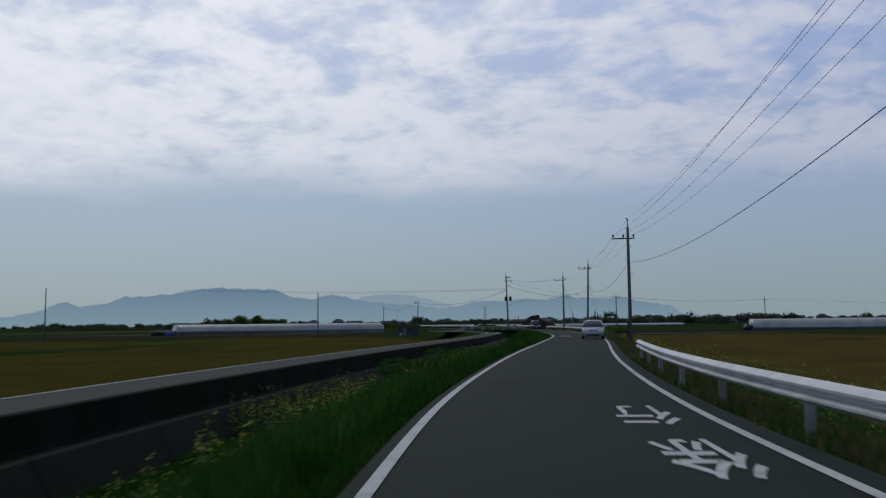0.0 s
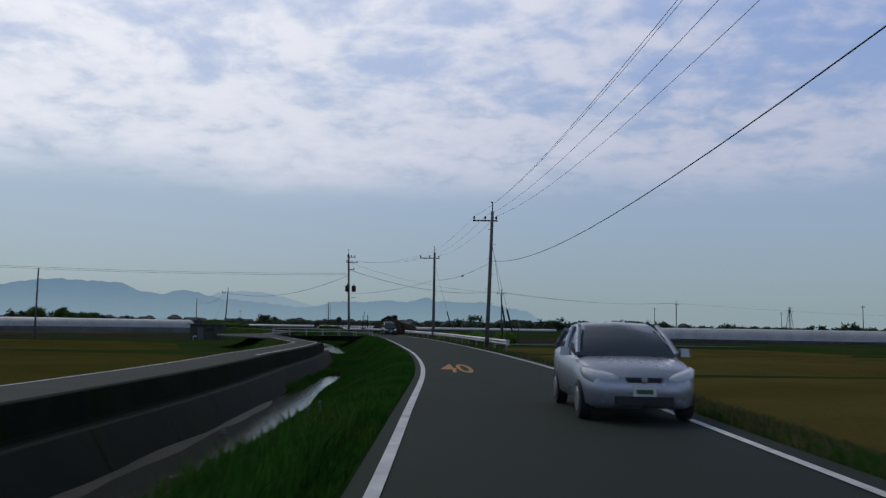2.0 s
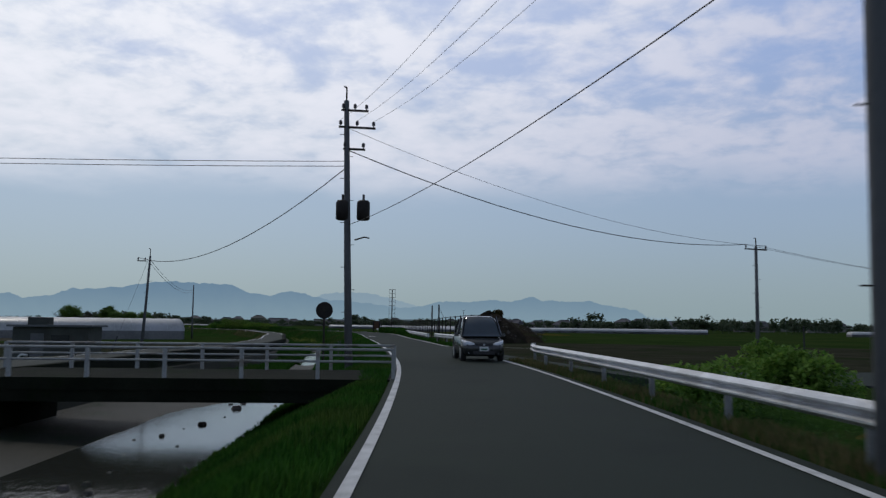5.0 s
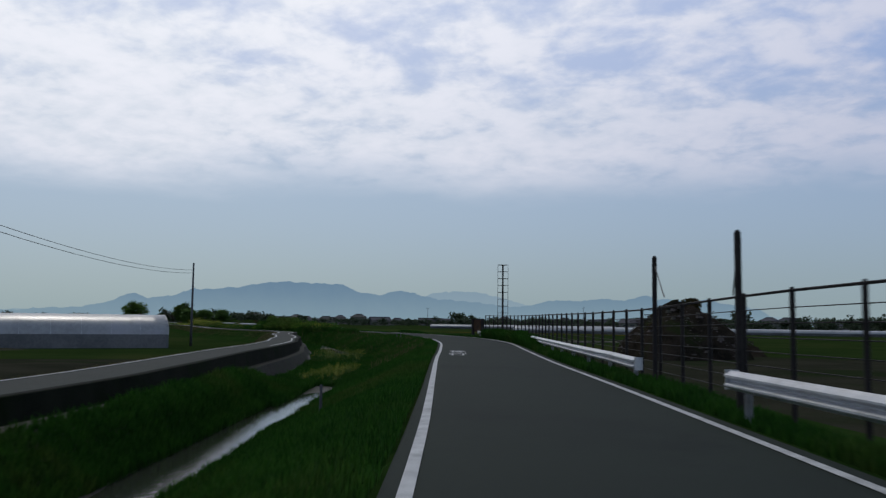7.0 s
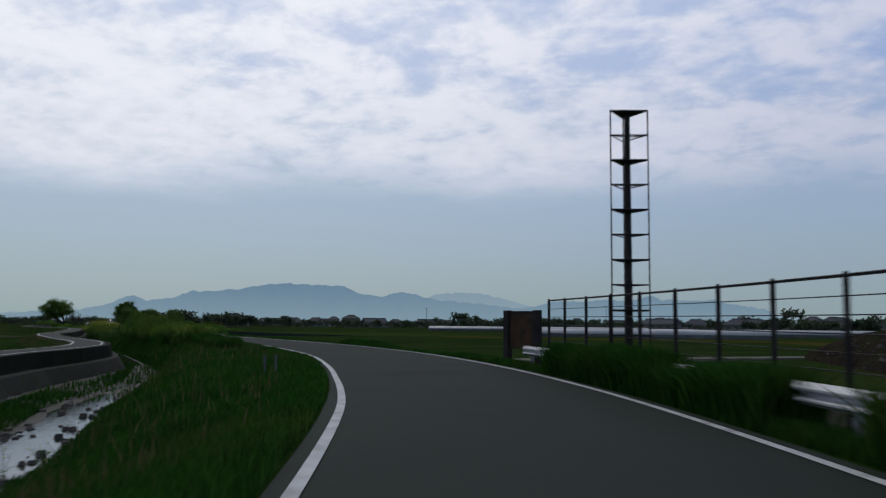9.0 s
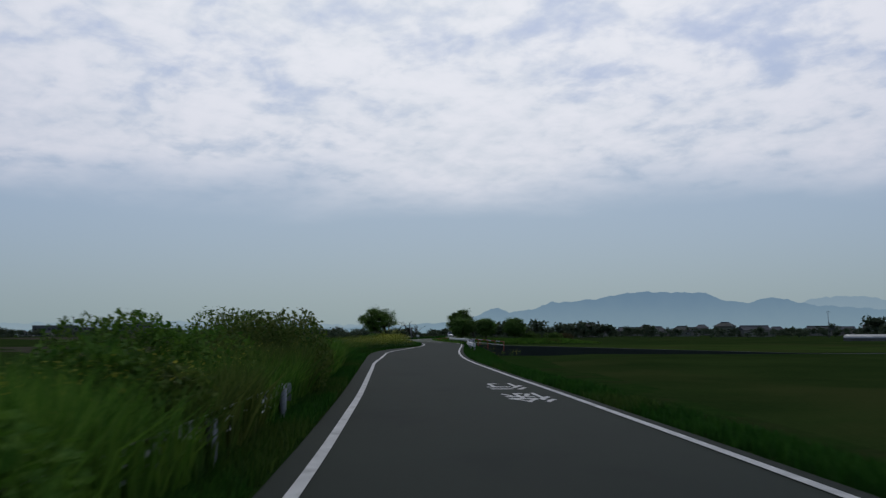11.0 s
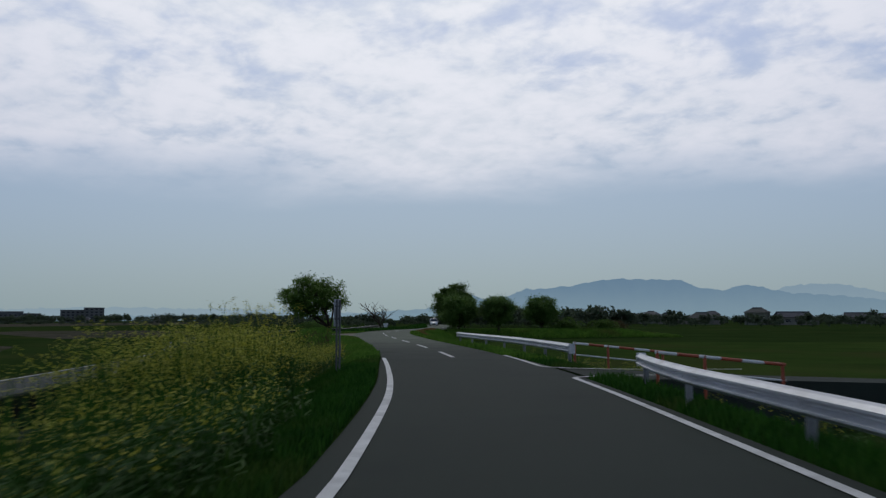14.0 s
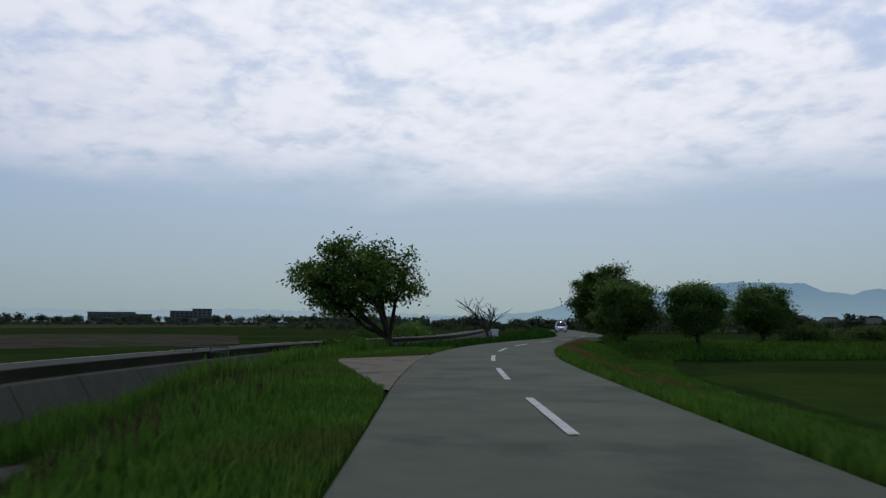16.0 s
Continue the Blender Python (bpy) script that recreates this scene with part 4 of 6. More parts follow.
def guy(top, foot, lo, hi, label):
    """A stay wire from a pole, with a guard tube on its lower end."""
    a, b = Vector(top), Vector(foot)
    d = (a - b).normalized()
    t = thing("guy_wire", foot, 0, label, "guy wire", "guy wires")
    part("stay", Shape().tube([(0, 0, 0), tuple(a - b)], 0.008, 5), cable_black, t)
    part("guard_tube", Shape().tube([tuple(d * lo), tuple(d * hi)], 0.055, 8), black_sheet, t, "dark plastic guard tube")


guy((7.55, 97.5, 7.1), (8.9, 97.0, -1.3), 2.85, 4.0, "guy wire with dark guard tube staying the pole")
guy((7.55, 97.5, 6.7), (9.5, 97.2, -1.3), 2.45, 3.8, "guy wire with dark guard tube staying the pole")
guy((3.72, 51.5, 6.8), (4.05, 54.3, -1.0), 1.3, 2.55, "guy wire with dark guard tube staying the pole")
guy((8.46, 131.4, 7.6), (10.9, 131.0, -1.3), 2.8, 4.2, "guy wire with dark guard tube staying the pole")
guy((-18.7, 189.8, 6.2), (-21.5, 190.2, -1.3), 0.1, 1.5, "guy wire staying the thin pole")
for x, y, h in ((8.2, 96.7, 1.6), (4.9, 157.5, 0.9), (27.5, 176.0, 1.5)):
    single("marker_stake", Shape().tube([(x, y, -1.35), (x, y, h - 0.05), (x, y, h)], [0.05, 0.05, 0.02], 8), black_sheet, "dark plastic marker stake in the grass", "stake", "marker stakes")

# ---- bridge over the ditch ----
bridge = thing("bridge", along(151, -7.5, 0), heading(151), "small dark concrete bridge with grey pipe railings", "bridge")
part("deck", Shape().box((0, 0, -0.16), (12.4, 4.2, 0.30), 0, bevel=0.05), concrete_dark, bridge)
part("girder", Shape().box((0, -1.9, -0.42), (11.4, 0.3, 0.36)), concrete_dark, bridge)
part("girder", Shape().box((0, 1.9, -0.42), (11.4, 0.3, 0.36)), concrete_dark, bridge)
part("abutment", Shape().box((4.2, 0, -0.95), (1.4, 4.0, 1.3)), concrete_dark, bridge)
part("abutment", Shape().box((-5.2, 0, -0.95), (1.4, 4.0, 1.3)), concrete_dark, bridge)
for y in (-1.95, 1.95):
    rail = part("railing", Shape().tube([(-6.0, y, 0.72), (5.2, y, 0.72)], 0.035, 8).tube([(-6.0, y, 0.42), (5.2, y, 0.42)], 0.03, 8), rail_paint, bridge, "weathered pale grey pipe railing", True)
    for k in range(7):
        part("railing_post", Shape().box((-6.0 + 11.2 * k / 6, y, 0.36), (0.09, 0.09, 0.76)), rail_paint, rail)

# ---- pump shed ----
shed = thing("pump_shed", (-20.0, 177.4, FIELD), math.radians(4), "small grey block pump shed with flat roof", "shed")
part("wall", Shape().box((0, 0, 1.1), (4.6, 2.6, 2.2)), concrete, shed)
part("roof", Shape().box((0, 0, 2.27), (5.2, 3.1, 0.12), bevel=0.03), block_wall, shed)
part("roof_box", Shape().box((-1.2, 0.2, 2.57), (1.3, 0.9, 0.48), bevel=0.04), concrete, shed)
part("window", Shape().box((0.6, -1.31, 1.45), (1.1, 0.05, 0.5)), window_dark, shed)
part("door", Shape().box((-0.8, -1.31, 0.9), (0.8, 0.05, 1.8)), block_wall, shed)
part("pipe", Shape().tube([(-1.8, -1.4, 0), (-1.8, -1.4, 0.35), (-1.6, -1.45, 0.5), (-1.3, -1.45, 0.42)], 0.09, 8), white_steel, shed, smooth=True)

# ---- greenhouses ----
def greenhouse(a, b, width, h, label, ribs=True, skirt=0.75):
    a, b = Vector((*a, FIELD)), Vector((*b, FIELD))
    L = (b - a).length
    t = thing("greenhouse", a, math.atan2((b - a).y, (b - a).x), label, "greenhouse", "plastic tunnel greenhouses")
    k = max(4, int(L / 2.4))
    arc = [(math.cos(math.pi * j / 12), math.sin(math.pi * j / 12)) for j in range(13)]
    rows = []
    for i in range(k * 2 + 1):
        bulge = 1.0 if i % 2 == 0 else 0.985
        rows.append([(L * i / (2 * k), y * width / 2 * bulge, skirt + z * (h - skirt) * bulge) for y, z in arc])
    part("film_cover", Shape().loft(rows, caps=True), film_plastic, t, "milky plastic film stretched over hoops", True)
    part("skirt", Shape().loft([[(x, -width / 2, 0), (x, -width / 2, skirt + 0.02)] for x in (0, L)]).loft([[(x, width / 2, 0), (x, width / 2, skirt + 0.02)] for x in (0, L)]).loft([[(x, -width / 2, 0), (x, width / 2, 0), (x, width / 2, skirt), (x, -width / 2, skirt)] for x in (0.01, L - 0.01)], closed=True, caps=True), film_skirt, t, "grey lower side sheet")
    if ribs:
        for i in range(min(k, 60) + 1):
            x = L * i / k
            part("hoop", Shape().tube([(x, y * width / 2 * 1.004, skirt + z * (h - skirt) * 1.004) for y, z in arc], 0.02, 4, False), galvanised, t)
    return t


greenhouse((-34.0, 248.5), (-84, 214), 6.5, 3.0, "long white plastic tunnel greenhouse beside the lane", skirt=1.2)
greenhouse((-36.5, 253.0), (-86, 219), 6.0, 2.95, "second white plastic tunnel greenhouse behind the first", False)
greenhouse((64.0, 209.0), (140, 190), 6.0, 2.9, "white plastic tunnel greenhouse across the field")
greenhouse((67, 216), (142, 197), 6.0, 2.9, "white plastic tunnel greenhouse across the field", False)
for a, b in (((-6, 400), (40, 393)), ((-45, 525), (30, 509)), ((20, 430), (100, 415)), ((140, 395), (190, 388))):
    greenhouse(a, b, 5.0, 1.7, "far white plastic tunnel greenhouse", False)
for x, y, m, lab in ((62.6, 207.0, black_sheet, "bundle of black plastic sheeting by the greenhouse"), (-86, 213.5, blue_sheet, "blue tarpaulin bundle by the greenhouse end"), (-89, 212, black_sheet, "dark machine under sheeting by the greenhouse")):
    sh = Shape()
    for k in range(3):
        sh.tube([(k * 0.9, -1.2 + 0.2 * k, 0.75), (k * 0.9, -0.9 + 0.2 * k, 0.78), (k * 0.9, 0.9, 0.76), (k * 0.9, 1.2, 0.75)], [0.45, 0.72, 0.74, 0.5], 12)
    ob = single("sheet_bundle", sh, m, lab, "sheeting", smooth=True)
    ob.location = (x, y, FIELD)

# ---- wire fence, gate panel and steel tower ----
fence_lat = knots([(181, 3.7), (191, 3.15), (197, 3.2), (226, 3.5), (240, 3.6), (249, 3.75), (254.6, 3.95)])
fence = thing("wire_fence", along(181, 3.7, 0), 0, "dark wire fence on steel posts around a yard", "fence")
fence_top = knots([(181, 1.95), (191, 1.86), (200, 1.72), (208, 1.72), (222, 1.80), (240, 1.87), (254, 1.98)])
fo = Vector(along(181, 3.7))
rel = lambda s, z: tuple(Vector(along(s, fence_lat(s), z)) - fo)
marks = [181.0] + [182.75 + 1.9 * k for k in range(38)] + [254.6]
run = [(rel(s, 0), s) for s in marks]
corner = Vector(along(181, 4.9)) - fo
for (x, y, _), s in run + [((corner.x, corner.y, 0), 181)]:
    part("fence_post", Shape().tube([(x, y, FIELD - 0.1), (x, y, fence_top(s)), (x, y, fence_top(s) + 0.05)], [0.040, 0.040, 0.024], 8), dark_steel, fence)
for z in (1.0, 0.87, 0.75, 0.63, 0.51, 0.39, 0.27, 0.15):
    part("fence_wire", Shape().tube([(corner.x, corner.y, z * 1.97)] + [(x, y, z * fence_top(s)) for (x, y, _), s in run], 0.026 if z > 0.9 else 0.009, 4), dark_steel, fence)
for s, lat, top in ((197.2, 2.9, 2.9), (191.4, 2.78, 2.85)):
    x, y, _ = along(s, lat)
    t = thing("gate_post", (x, y, -0.9), 0, "tall dark steel gate post with stay wires", "gate post", "tall gate posts")
    part("post", Shape().tube([(0, 0, 0), (0, 0, top + 0.85), (0, 0, top + 0.9)], [0.06, 0.055, 0.03], 10), dark_steel, t)
    part("stay", Shape().tube([(0, 0, top + 0.7), (0.4 if s < 195 else -0.1, 2.2 if s < 195 else -2.2, 2.8)], 0.012, 5), dark_steel, t)
tower = thing("steel_tower", along(249.0, 4.12, -0.9), heading(249), "slender dark steel lattice tower around a pole", "tower")
part("pole", Shape().tube([(0, 0, 0), (0, 0, 3.2), (0, 0, 7.15)], [0.085, 0.085, 0.065], 10), dark_steel, tower)
legs = [(0.50 * math.cos(a), 0.50 * math.sin(a)) for a in (radians(200), radians(320), radians(80))]
for x, y in legs:
    part("upright", Shape().tube([(x, y, 0), (x, y, 7.2)], 0.018, 5), dark_steel, tower)
for k in range(12):
    z = 0.75 + 0.585 * k
    ring = [(*p, z) for p in legs]
    part("ring", Shape().tube([ring[0], ring[1]], 0.016, 5).tube([ring[1], ring[2]], 0.016, 5).tube([ring[2], ring[0]], 0.016, 5), dark_steel, tower)
    if k % 2 == 1:
        part("platform", Shape().loft([[(x * 0.95, y * 0.95, z - 0.03) for x, y in legs], [(x * 0.95, y * 0.95, z) for x, y in legs]], closed=True, caps=True), dark_steel, tower)
    if k % 2 == 0:
        part("strut", Shape().tube([(0, 0, z), ring[0]], 0.016, 5).tube([(0, 0, z), ring[1]], 0.016, 5).tube([(0, 0, z), ring[2]], 0.016, 5), dark_steel, tower)
panel = thing("board_gate", along(256.4, 3.68, -0.45), heading(256) - radians(62), "rusty board panel between two dark posts", "gate")
part("board", Shape().box((0, 0, 1.50), (1.1, 0.05, 1.15)), rust, panel)
part("rail", Shape().box((0, 0, 2.10), (1.15, 0.08, 0.08)), dark_steel, panel)
for x in (-0.67, 0.67):
    part("post", Shape().box((x, 0, 1.06), (0.24, 0.24, 2.2), bevel=0.03), dark_steel, panel)

# ---- heap of rubble behind the fence ----
rng = np.random.default_rng(7)
def mound(c, rx, ry, h, turn, mat, label, name, seed):
    rows = []
    for i in range(13):
        r = i / 12
        row = []
        for j in range(28):
            a = 2 * math.pi * j / 28
            x, y = r * rx * math.cos(a), r * ry * math.sin(a)
            k = 1 + 0.25 * noise.noise((math.cos(a) * 1.5 + seed, math.sin(a) * 1.5, r))
            z = h * max(0.0, 1 - r * r) ** 0.8 * k + (0.45 * noise.noise((x * 0.5, y * 0.5, seed)) + 0.3 * noise.noise((x * 1.6, y * 1.6, seed))) * (1 - r)
            row.append((x * k, y * k, z - 0.05 * (r > 0.99)))
        rows.append(row)
    ob = single(name, Shape().loft(rows, closed=True), mat, label, "heap", kind="stuff", smooth=True)
    ob.matrix_basis = pose(*c, 0, 0, math.degrees(turn))
    return ob


HEAPS = [(12.2, 241.5, 4.9, 8.0, 4.0), (17.6, 268.0, 5.4, 22.0, 2.7)]
mound((12.2, 241.5, FIELD), 4.9, 8.0, 4.0, 0.0, rubble_earth, "brown heap of earth and wood waste", "rubble_heap", 5.0)
mound((17.6, 268.0, FIELD), 5.4, 22.0, 2.7, 0.0, rubble_earth, "long brown heap of rubble and earth", "rubble_heap", 2.0)
sh, sticks = Shape(), Shape()
for cx, cy, rx, ry, top in HEAPS:
    for k in range(700):
        u, v = rng.uniform(-1, 1, 2)
        if u * u + v * v > 0.98:
            continue
        x, y, z = cx + u * rx, cy + v * ry, FIELD + top * (1 - u * u - v * v) ** 0.8 + 0.03
        if k % 4:
            a = 0.06 + 0.26 * rng.uniform() ** 3
            sh.box((x, y, z), (a * rng.uniform(0.7, 1.7), a, a * rng.uniform(0.4, 0.9)), rng.uniform(0, 3), rng.uniform(0.4, 0.9))
        else:
            d = rng.normal(0, 0.5, 3) * (1, 1, 0.4)
            sticks.tube([(x - d[0], y - d[1], z - abs(d[2]) * 0.4), (x + d[0], y + d[1], z + abs(d[2]))], [0.030, 0.014], 5)
single("wood_debris", sticks, bark, "broken branches and planks on the heap", "debris", kind="stuff")
single("rubble_stones", sh, stone, "broken stones and debris scattered over the heap", "rubble", kind="stuff")

sh = Shape()
for s_lo, s_hi, n in ((120, 172, 90), (236, 264, 420), (40, 110, 50), (280, 330, 40)):
    for _ in range(n):
        s = rng.uniform(s_lo, s_hi)
        lat = bed(s) + (rng.normal(-1.2, 0.35) if rng.uniform() < 0.6 else rng.normal(0.55, 0.25))
        x, y, _z = along(s, lat)
        a = 0.06 + 0.22 * rng.uniform() ** 2.5
        sh.box((x, y, -1.50 + a * 0.15), (a * rng.uniform(0.8, 1.6), a, a * 0.6), rng.uniform(0, 3), 0.6, a * 0.2)
single("bed_stones", sh, stone, "grey stones lying in the shallow ditch water", "stones", kind="stuff")

# ---- far power pylon ----
pylon = thing("power_pylon", (298, 560, FIELD), 0.4, "distant steel lattice power pylon", "pylon")
for sx, sy in ((-1, -1), (1, -1), (1, 1), (-1, 1)):
    part("leg", Shape().tube([(sx * 2.2, sy * 2.2, 0), (sx * 0.5, sy * 0.5, 15), (sx * 0.3, sy * 0.3, 18)], 0.12, 4), dark_steel, pylon)
for k in range(6):
    z, a, b = 2.7 * k, 2.2 - 0.31 * k, 2.2 - 0.31 * (k + 1)
    for q in (-1, 1):
        part("brace", Shape().tube([(-a, q * a, z), (b, q * b, z + 2.7)], 0.07, 4).tube([(a, q * a, z), (-b, q * b, z + 2.7)], 0.07, 4), dark_steel, pylon)
for z, l in ((13.5, 4.2), (15.6, 3.6), (17.4, 3.0)):
    part("crossarm", Shape().tube([(-l, 0, z), (0, 0, z + 0.5), (l, 0, z)], 0.1, 4), dark_steel, pylon)

# ---- writing on the road ----
def road_text(body, s, lat, width, length, mat, label, flip=False):
    cu = bpy.data.curves.new("lettering", "FONT")
    cu.body, cu.align_x, cu.align_y, cu.resolution_u = body, "CENTER", "CENTER", 4
    cu.offset = 0.012
    tmp = new("lettering", cu)
    bpy.context.view_layer.update()
    me = bpy.data.meshes.new_from_object(tmp.evaluated_get(bpy.context.evaluated_depsgraph_get()))
    bpy.data.objects.remove(tmp)
    co = np.empty(len(me.vertices) * 3, np.float32)
    me.vertices.foreach_get("co", co)
    co = co.reshape(-1, 3)
    lo, hi = co.min(0), co.max(0)
    co[:, 0] = (co[:, 0] - (lo[0] + hi[0]) / 2) / (hi[0] - lo[0]) * width
    co[:, 1] = (co[:, 1] - (lo[1] + hi[1]) / 2) / (hi[1] - lo[1]) * length
    co[:, 2] = 0
    me.vertices.foreach_set("co", co.ravel())
    me.materials.clear()
    me.materials.append(mat)
    ob = tagged(new("road_lettering", me), label, "road marking", kind="structure")
    ob.matrix_basis = pose(*along(s, lat, 0.018), 0, 0, math.degrees(heading(s)) + (180 if flip else 0))
    return ob


road_text("40", 79.4, -1.13, 0.98, 5.0, orange_paint, "orange painted speed figure forty on asphalt")
road_text("徐", 216.75, -1.36, 0.80, 2.4, line_paint, "white painted road character for slow")
road_text("行", 213.65, -1.36, 0.80, 2.4, line_paint, "white painted road character for slow")
road_text("徐", 8.4, 1.06, 0.82, 2.4, line_paint, "white painted road character facing oncoming traffic", True)
road_text("行", 12.2, 1.06, 0.82, 2.4, line_paint, "white painted road character facing oncoming traffic", True)
road_text("徐", 300.5, 1.25, 0.95, 2.4, line_paint, "white painted road character facing oncoming traffic", True)
road_text("行", 304.0, 1.25, 0.95, 2.4, line_paint, "white painted road character facing oncoming traffic", True)

# ---- grass and weeds ----
def road_points(ss, lats):
    """World x, y for arrays of s and lat."""
    grid = np.arange(S0, S1 + 1, 1.0)
    base = np.array([along(s, 0)[:2] for s in grid])
    tip = np.array([along(s, 1)[:2] for s in grid])
    bx, by = np.interp(ss, grid, base[:, 0]), np.interp(ss, grid, base[:, 1])
    tx, ty = np.interp(ss, grid, tip[:, 0]), np.interp(ss, grid, tip[:, 1])
    return bx + (tx - bx) * lats, by + (ty - by) * lats


_grid = np.arange(S0, S1 + 1, 1.3)
_prof = [ground_profile(s) for s in _grid]


def ground_height(ss, lats):
    z = np.zeros(len(ss))
    idx = np.clip(((ss - S0) / 1.3).astype(int), 0, len(_grid) - 1)
    order = np.argsort(idx)
    bounds = np.searchsorted(idx[order], np.arange(len(_grid) + 1))
    for k in range(len(_grid)):
        o = order[bounds[k]:bounds[k + 1]]
        if len(o):
            la, zz = zip(*_prof[k])
            z[o] = np.interp(lats[o], la, zz)
    return z


def blades(name, x, y, z, h, wide, mat, label, seed, lean=0.35, kind_of="grass", droop=True):
    """Many bent blades, each two tapering quads."""
    r = np.random.default_rng(seed)
    n = len(x)
    a, b = r.uniform(0, 2 * np.pi, n), r.uniform(0, 2 * np.pi, n)
    l = np.abs(r.normal(0, lean, n)) * h
    dx, dy = np.cos(a) * wide, np.sin(a) * wide
    lx, ly = np.cos(b) * l, np.sin(b) * l
    v = np.empty((n, 5, 3))
    v[:, 0] = np.stack([x - dx, y - dy, z - 0.03], 1)
    v[:, 1] = np.stack([x + dx, y + dy, z - 0.03], 1)
    v[:, 2] = np.stack([x + lx * 0.35 + dx * 0.8, y + ly * 0.35 + dy * 0.8, z + h * 0.6], 1)
    v[:, 3] = np.stack([x + lx * 0.35 - dx * 0.8, y + ly * 0.35 - dy * 0.8, z + h * 0.6], 1)
    v[:, 4] = np.stack([x + lx, y + ly, z + h * 0.95], 1)
    k = np.arange(n)[:, None] * 5
    tri = np.concatenate([k + [0, 1, 2], k + [0, 2, 3], k + [3, 2, 4]], 1).reshape(-1, 3)
    ob = tagged(new(name, raw_mesh(name, v.reshape(-1, 3), tri, mat)), label, kind_of, kind="stuff")
    return ob


def value_noise(x, y, size, seed):
    """Smooth random values from 0 to 1 over the plan."""
    table = np.random.default_rng(seed + 1000).uniform(0, 1, 4096)
    u, v = x / size, y / size
    i, j = np.floor(u).astype(int), np.floor(v).astype(int)
    fu, fv = u - i, v - j
    fu, fv = fu * fu * (3 - 2 * fu), fv * fv * (3 - 2 * fv)
    at = lambda a, b: table[(a * 73 + b * 179 + (a * b) % 31) % 4096]
    return (at(i, j) * (1 - fu) + at(i + 1, j) * fu) * (1 - fv) + (at(i, j + 1) * (1 - fu) + at(i + 1, j + 1) * fu) * fv


def sward(name, count, s_range, lat_fn, h_range, mat, label, seed, wide=0.012, patch=0.0, lean=0.35):
    """Grass between two lateral lines; patch thins it into clumps."""
    r = np.random.default_rng(seed)
    ss = r.uniform(*s_range, count)
    u = r.uniform(0, 1, count)
    g = np.arange(s_range[0], s_range[1] + 2, 2.0)
    lo, hi = np.array([lat_fn(s)[0] for s in g]), np.array([lat_fn(s)[1] for s in g])
    lats = np.interp(ss, g, lo) + u * (np.interp(ss, g, hi) - np.interp(ss, g, lo))
    x, y = road_points(ss, lats)
    clump = -0.25 + 0.9 * value_noise(x, y, 1.1, seed) + 0.7 * value_noise(x, y, 3.7, seed + 5)
    keep = r.uniform(0, 1, count) > patch * (1 - clump)
    keep &= ~((lats > 0) & (lats < 12) & (((ss > 161.0) & (ss < 178.6 + 0.5 * np.sin(lats))) | ((ss > 377.3 + 0.9 * (1 - np.exp(2 - lats))) & (ss < 382.7 - 2.0 * (1 - np.exp(2 - lats))))))
    if s_range[1] > 420 > s_range[0] - 10:
        bare = np.array([-half(a) - gravel_reach(a) - 0.15 * math.sin(3 * a) for a in g])
        keep &= ~((ss > 422.5) & (ss < 444) & (lats > np.interp(ss, g, bare)) & (lats < 0))
    x, y, ss, lats, clump = x[keep], y[keep], ss[keep], lats[keep], clump[keep]
    z = ground_height(ss, lats)
    h = r.uniform(*h_range, len(x)) * (0.65 + 0.55 * np.clip(clump, 0, 1.2))
    return blades(name, x, y, z, h, wide * r.uniform(0.7, 1.4, len(x)), mat, label, seed + 1, lean)


def bank_lat(s):
    return bed(s) + 0.55, -half(s) - left_edge(s) - 0.06


def verge_lat(s):
    return half(s) + right_edge(s) + 0.04, half(s) + 3.4


sward("bank_grass", 300000, (-25, 135), bank_lat, (0.07, 0.18), grass_leaf, "bright green grass on the ditch bank", 11, 0.009)
sward("bank_grass", 240000, (135, 300), bank_lat, (0.09, 0.24), grass_leaf, "long green grass on the ditch bank", 13, 0.011)
sward("bank_grass", 170000, (300, 388), bank_lat, (0.10, 0.28), grass_leaf, "long green grass on the ditch bank", 15, 0.012)
sward("bank_grass", 150000, (386, 452), bank_lat, (0.08, 0.22), grass_fresh, "bright fresh grass on the ditch bank", 16, 0.012)
sward("bank_grass", 40000, (452, 575), lambda s: (-half(s) - 9, -half(s) - 0.3), (0.2, 0.5), grass_leaf, "rough grass beside the far road", 17, 0.03)
sward("verge_grass", 130000, (-20, 170), verge_lat, (0.08, 0.24), grass_dry, "dry brownish grass on the verge", 21, 0.010, 0.35)
sward("verge_grass", 90000, (-20, 170), verge_lat, (0.06, 0.18), grass_leaf, "short green grass on the verge", 23, 0.010, 0.5)
sward("verge_grass", 140000, (174, 262), lambda s: (half(s) + 0.42, half(s) + 3.0), (0.12, 0.32), grass_leaf, "lush green grass along the fence", 25, 0.012)
sward("tall_grass", 30000, (229, 238), lambda s: (half(s) + 0.45, half(s) + 1.25), (0.50, 0.90), grass_leaf, "tall green grass swallowing the guardrail", 27, 0.015)
sward("tall_grass", 36000, (240.5, 252), lambda s: (half(s) + 0.45, half(s) + 1.3), (0.50, 0.90), grass_leaf, "tall green grass at the end of the guardrail", 28, 0.015)
sward("verge_grass", 120000, (262, 388), verge_lat, (0.08, 0.26), grass_leaf, "green grass on the verge", 29, 0.012)
sward("ditch_weeds", 22000, (160, 236), lambda s: (wall_lat(s) + 0.9, bed(s) - 1.0), (0.08, 0.26), grass_leaf, "green weeds growing on the ditch bed", 31, 0.015, 0.75)
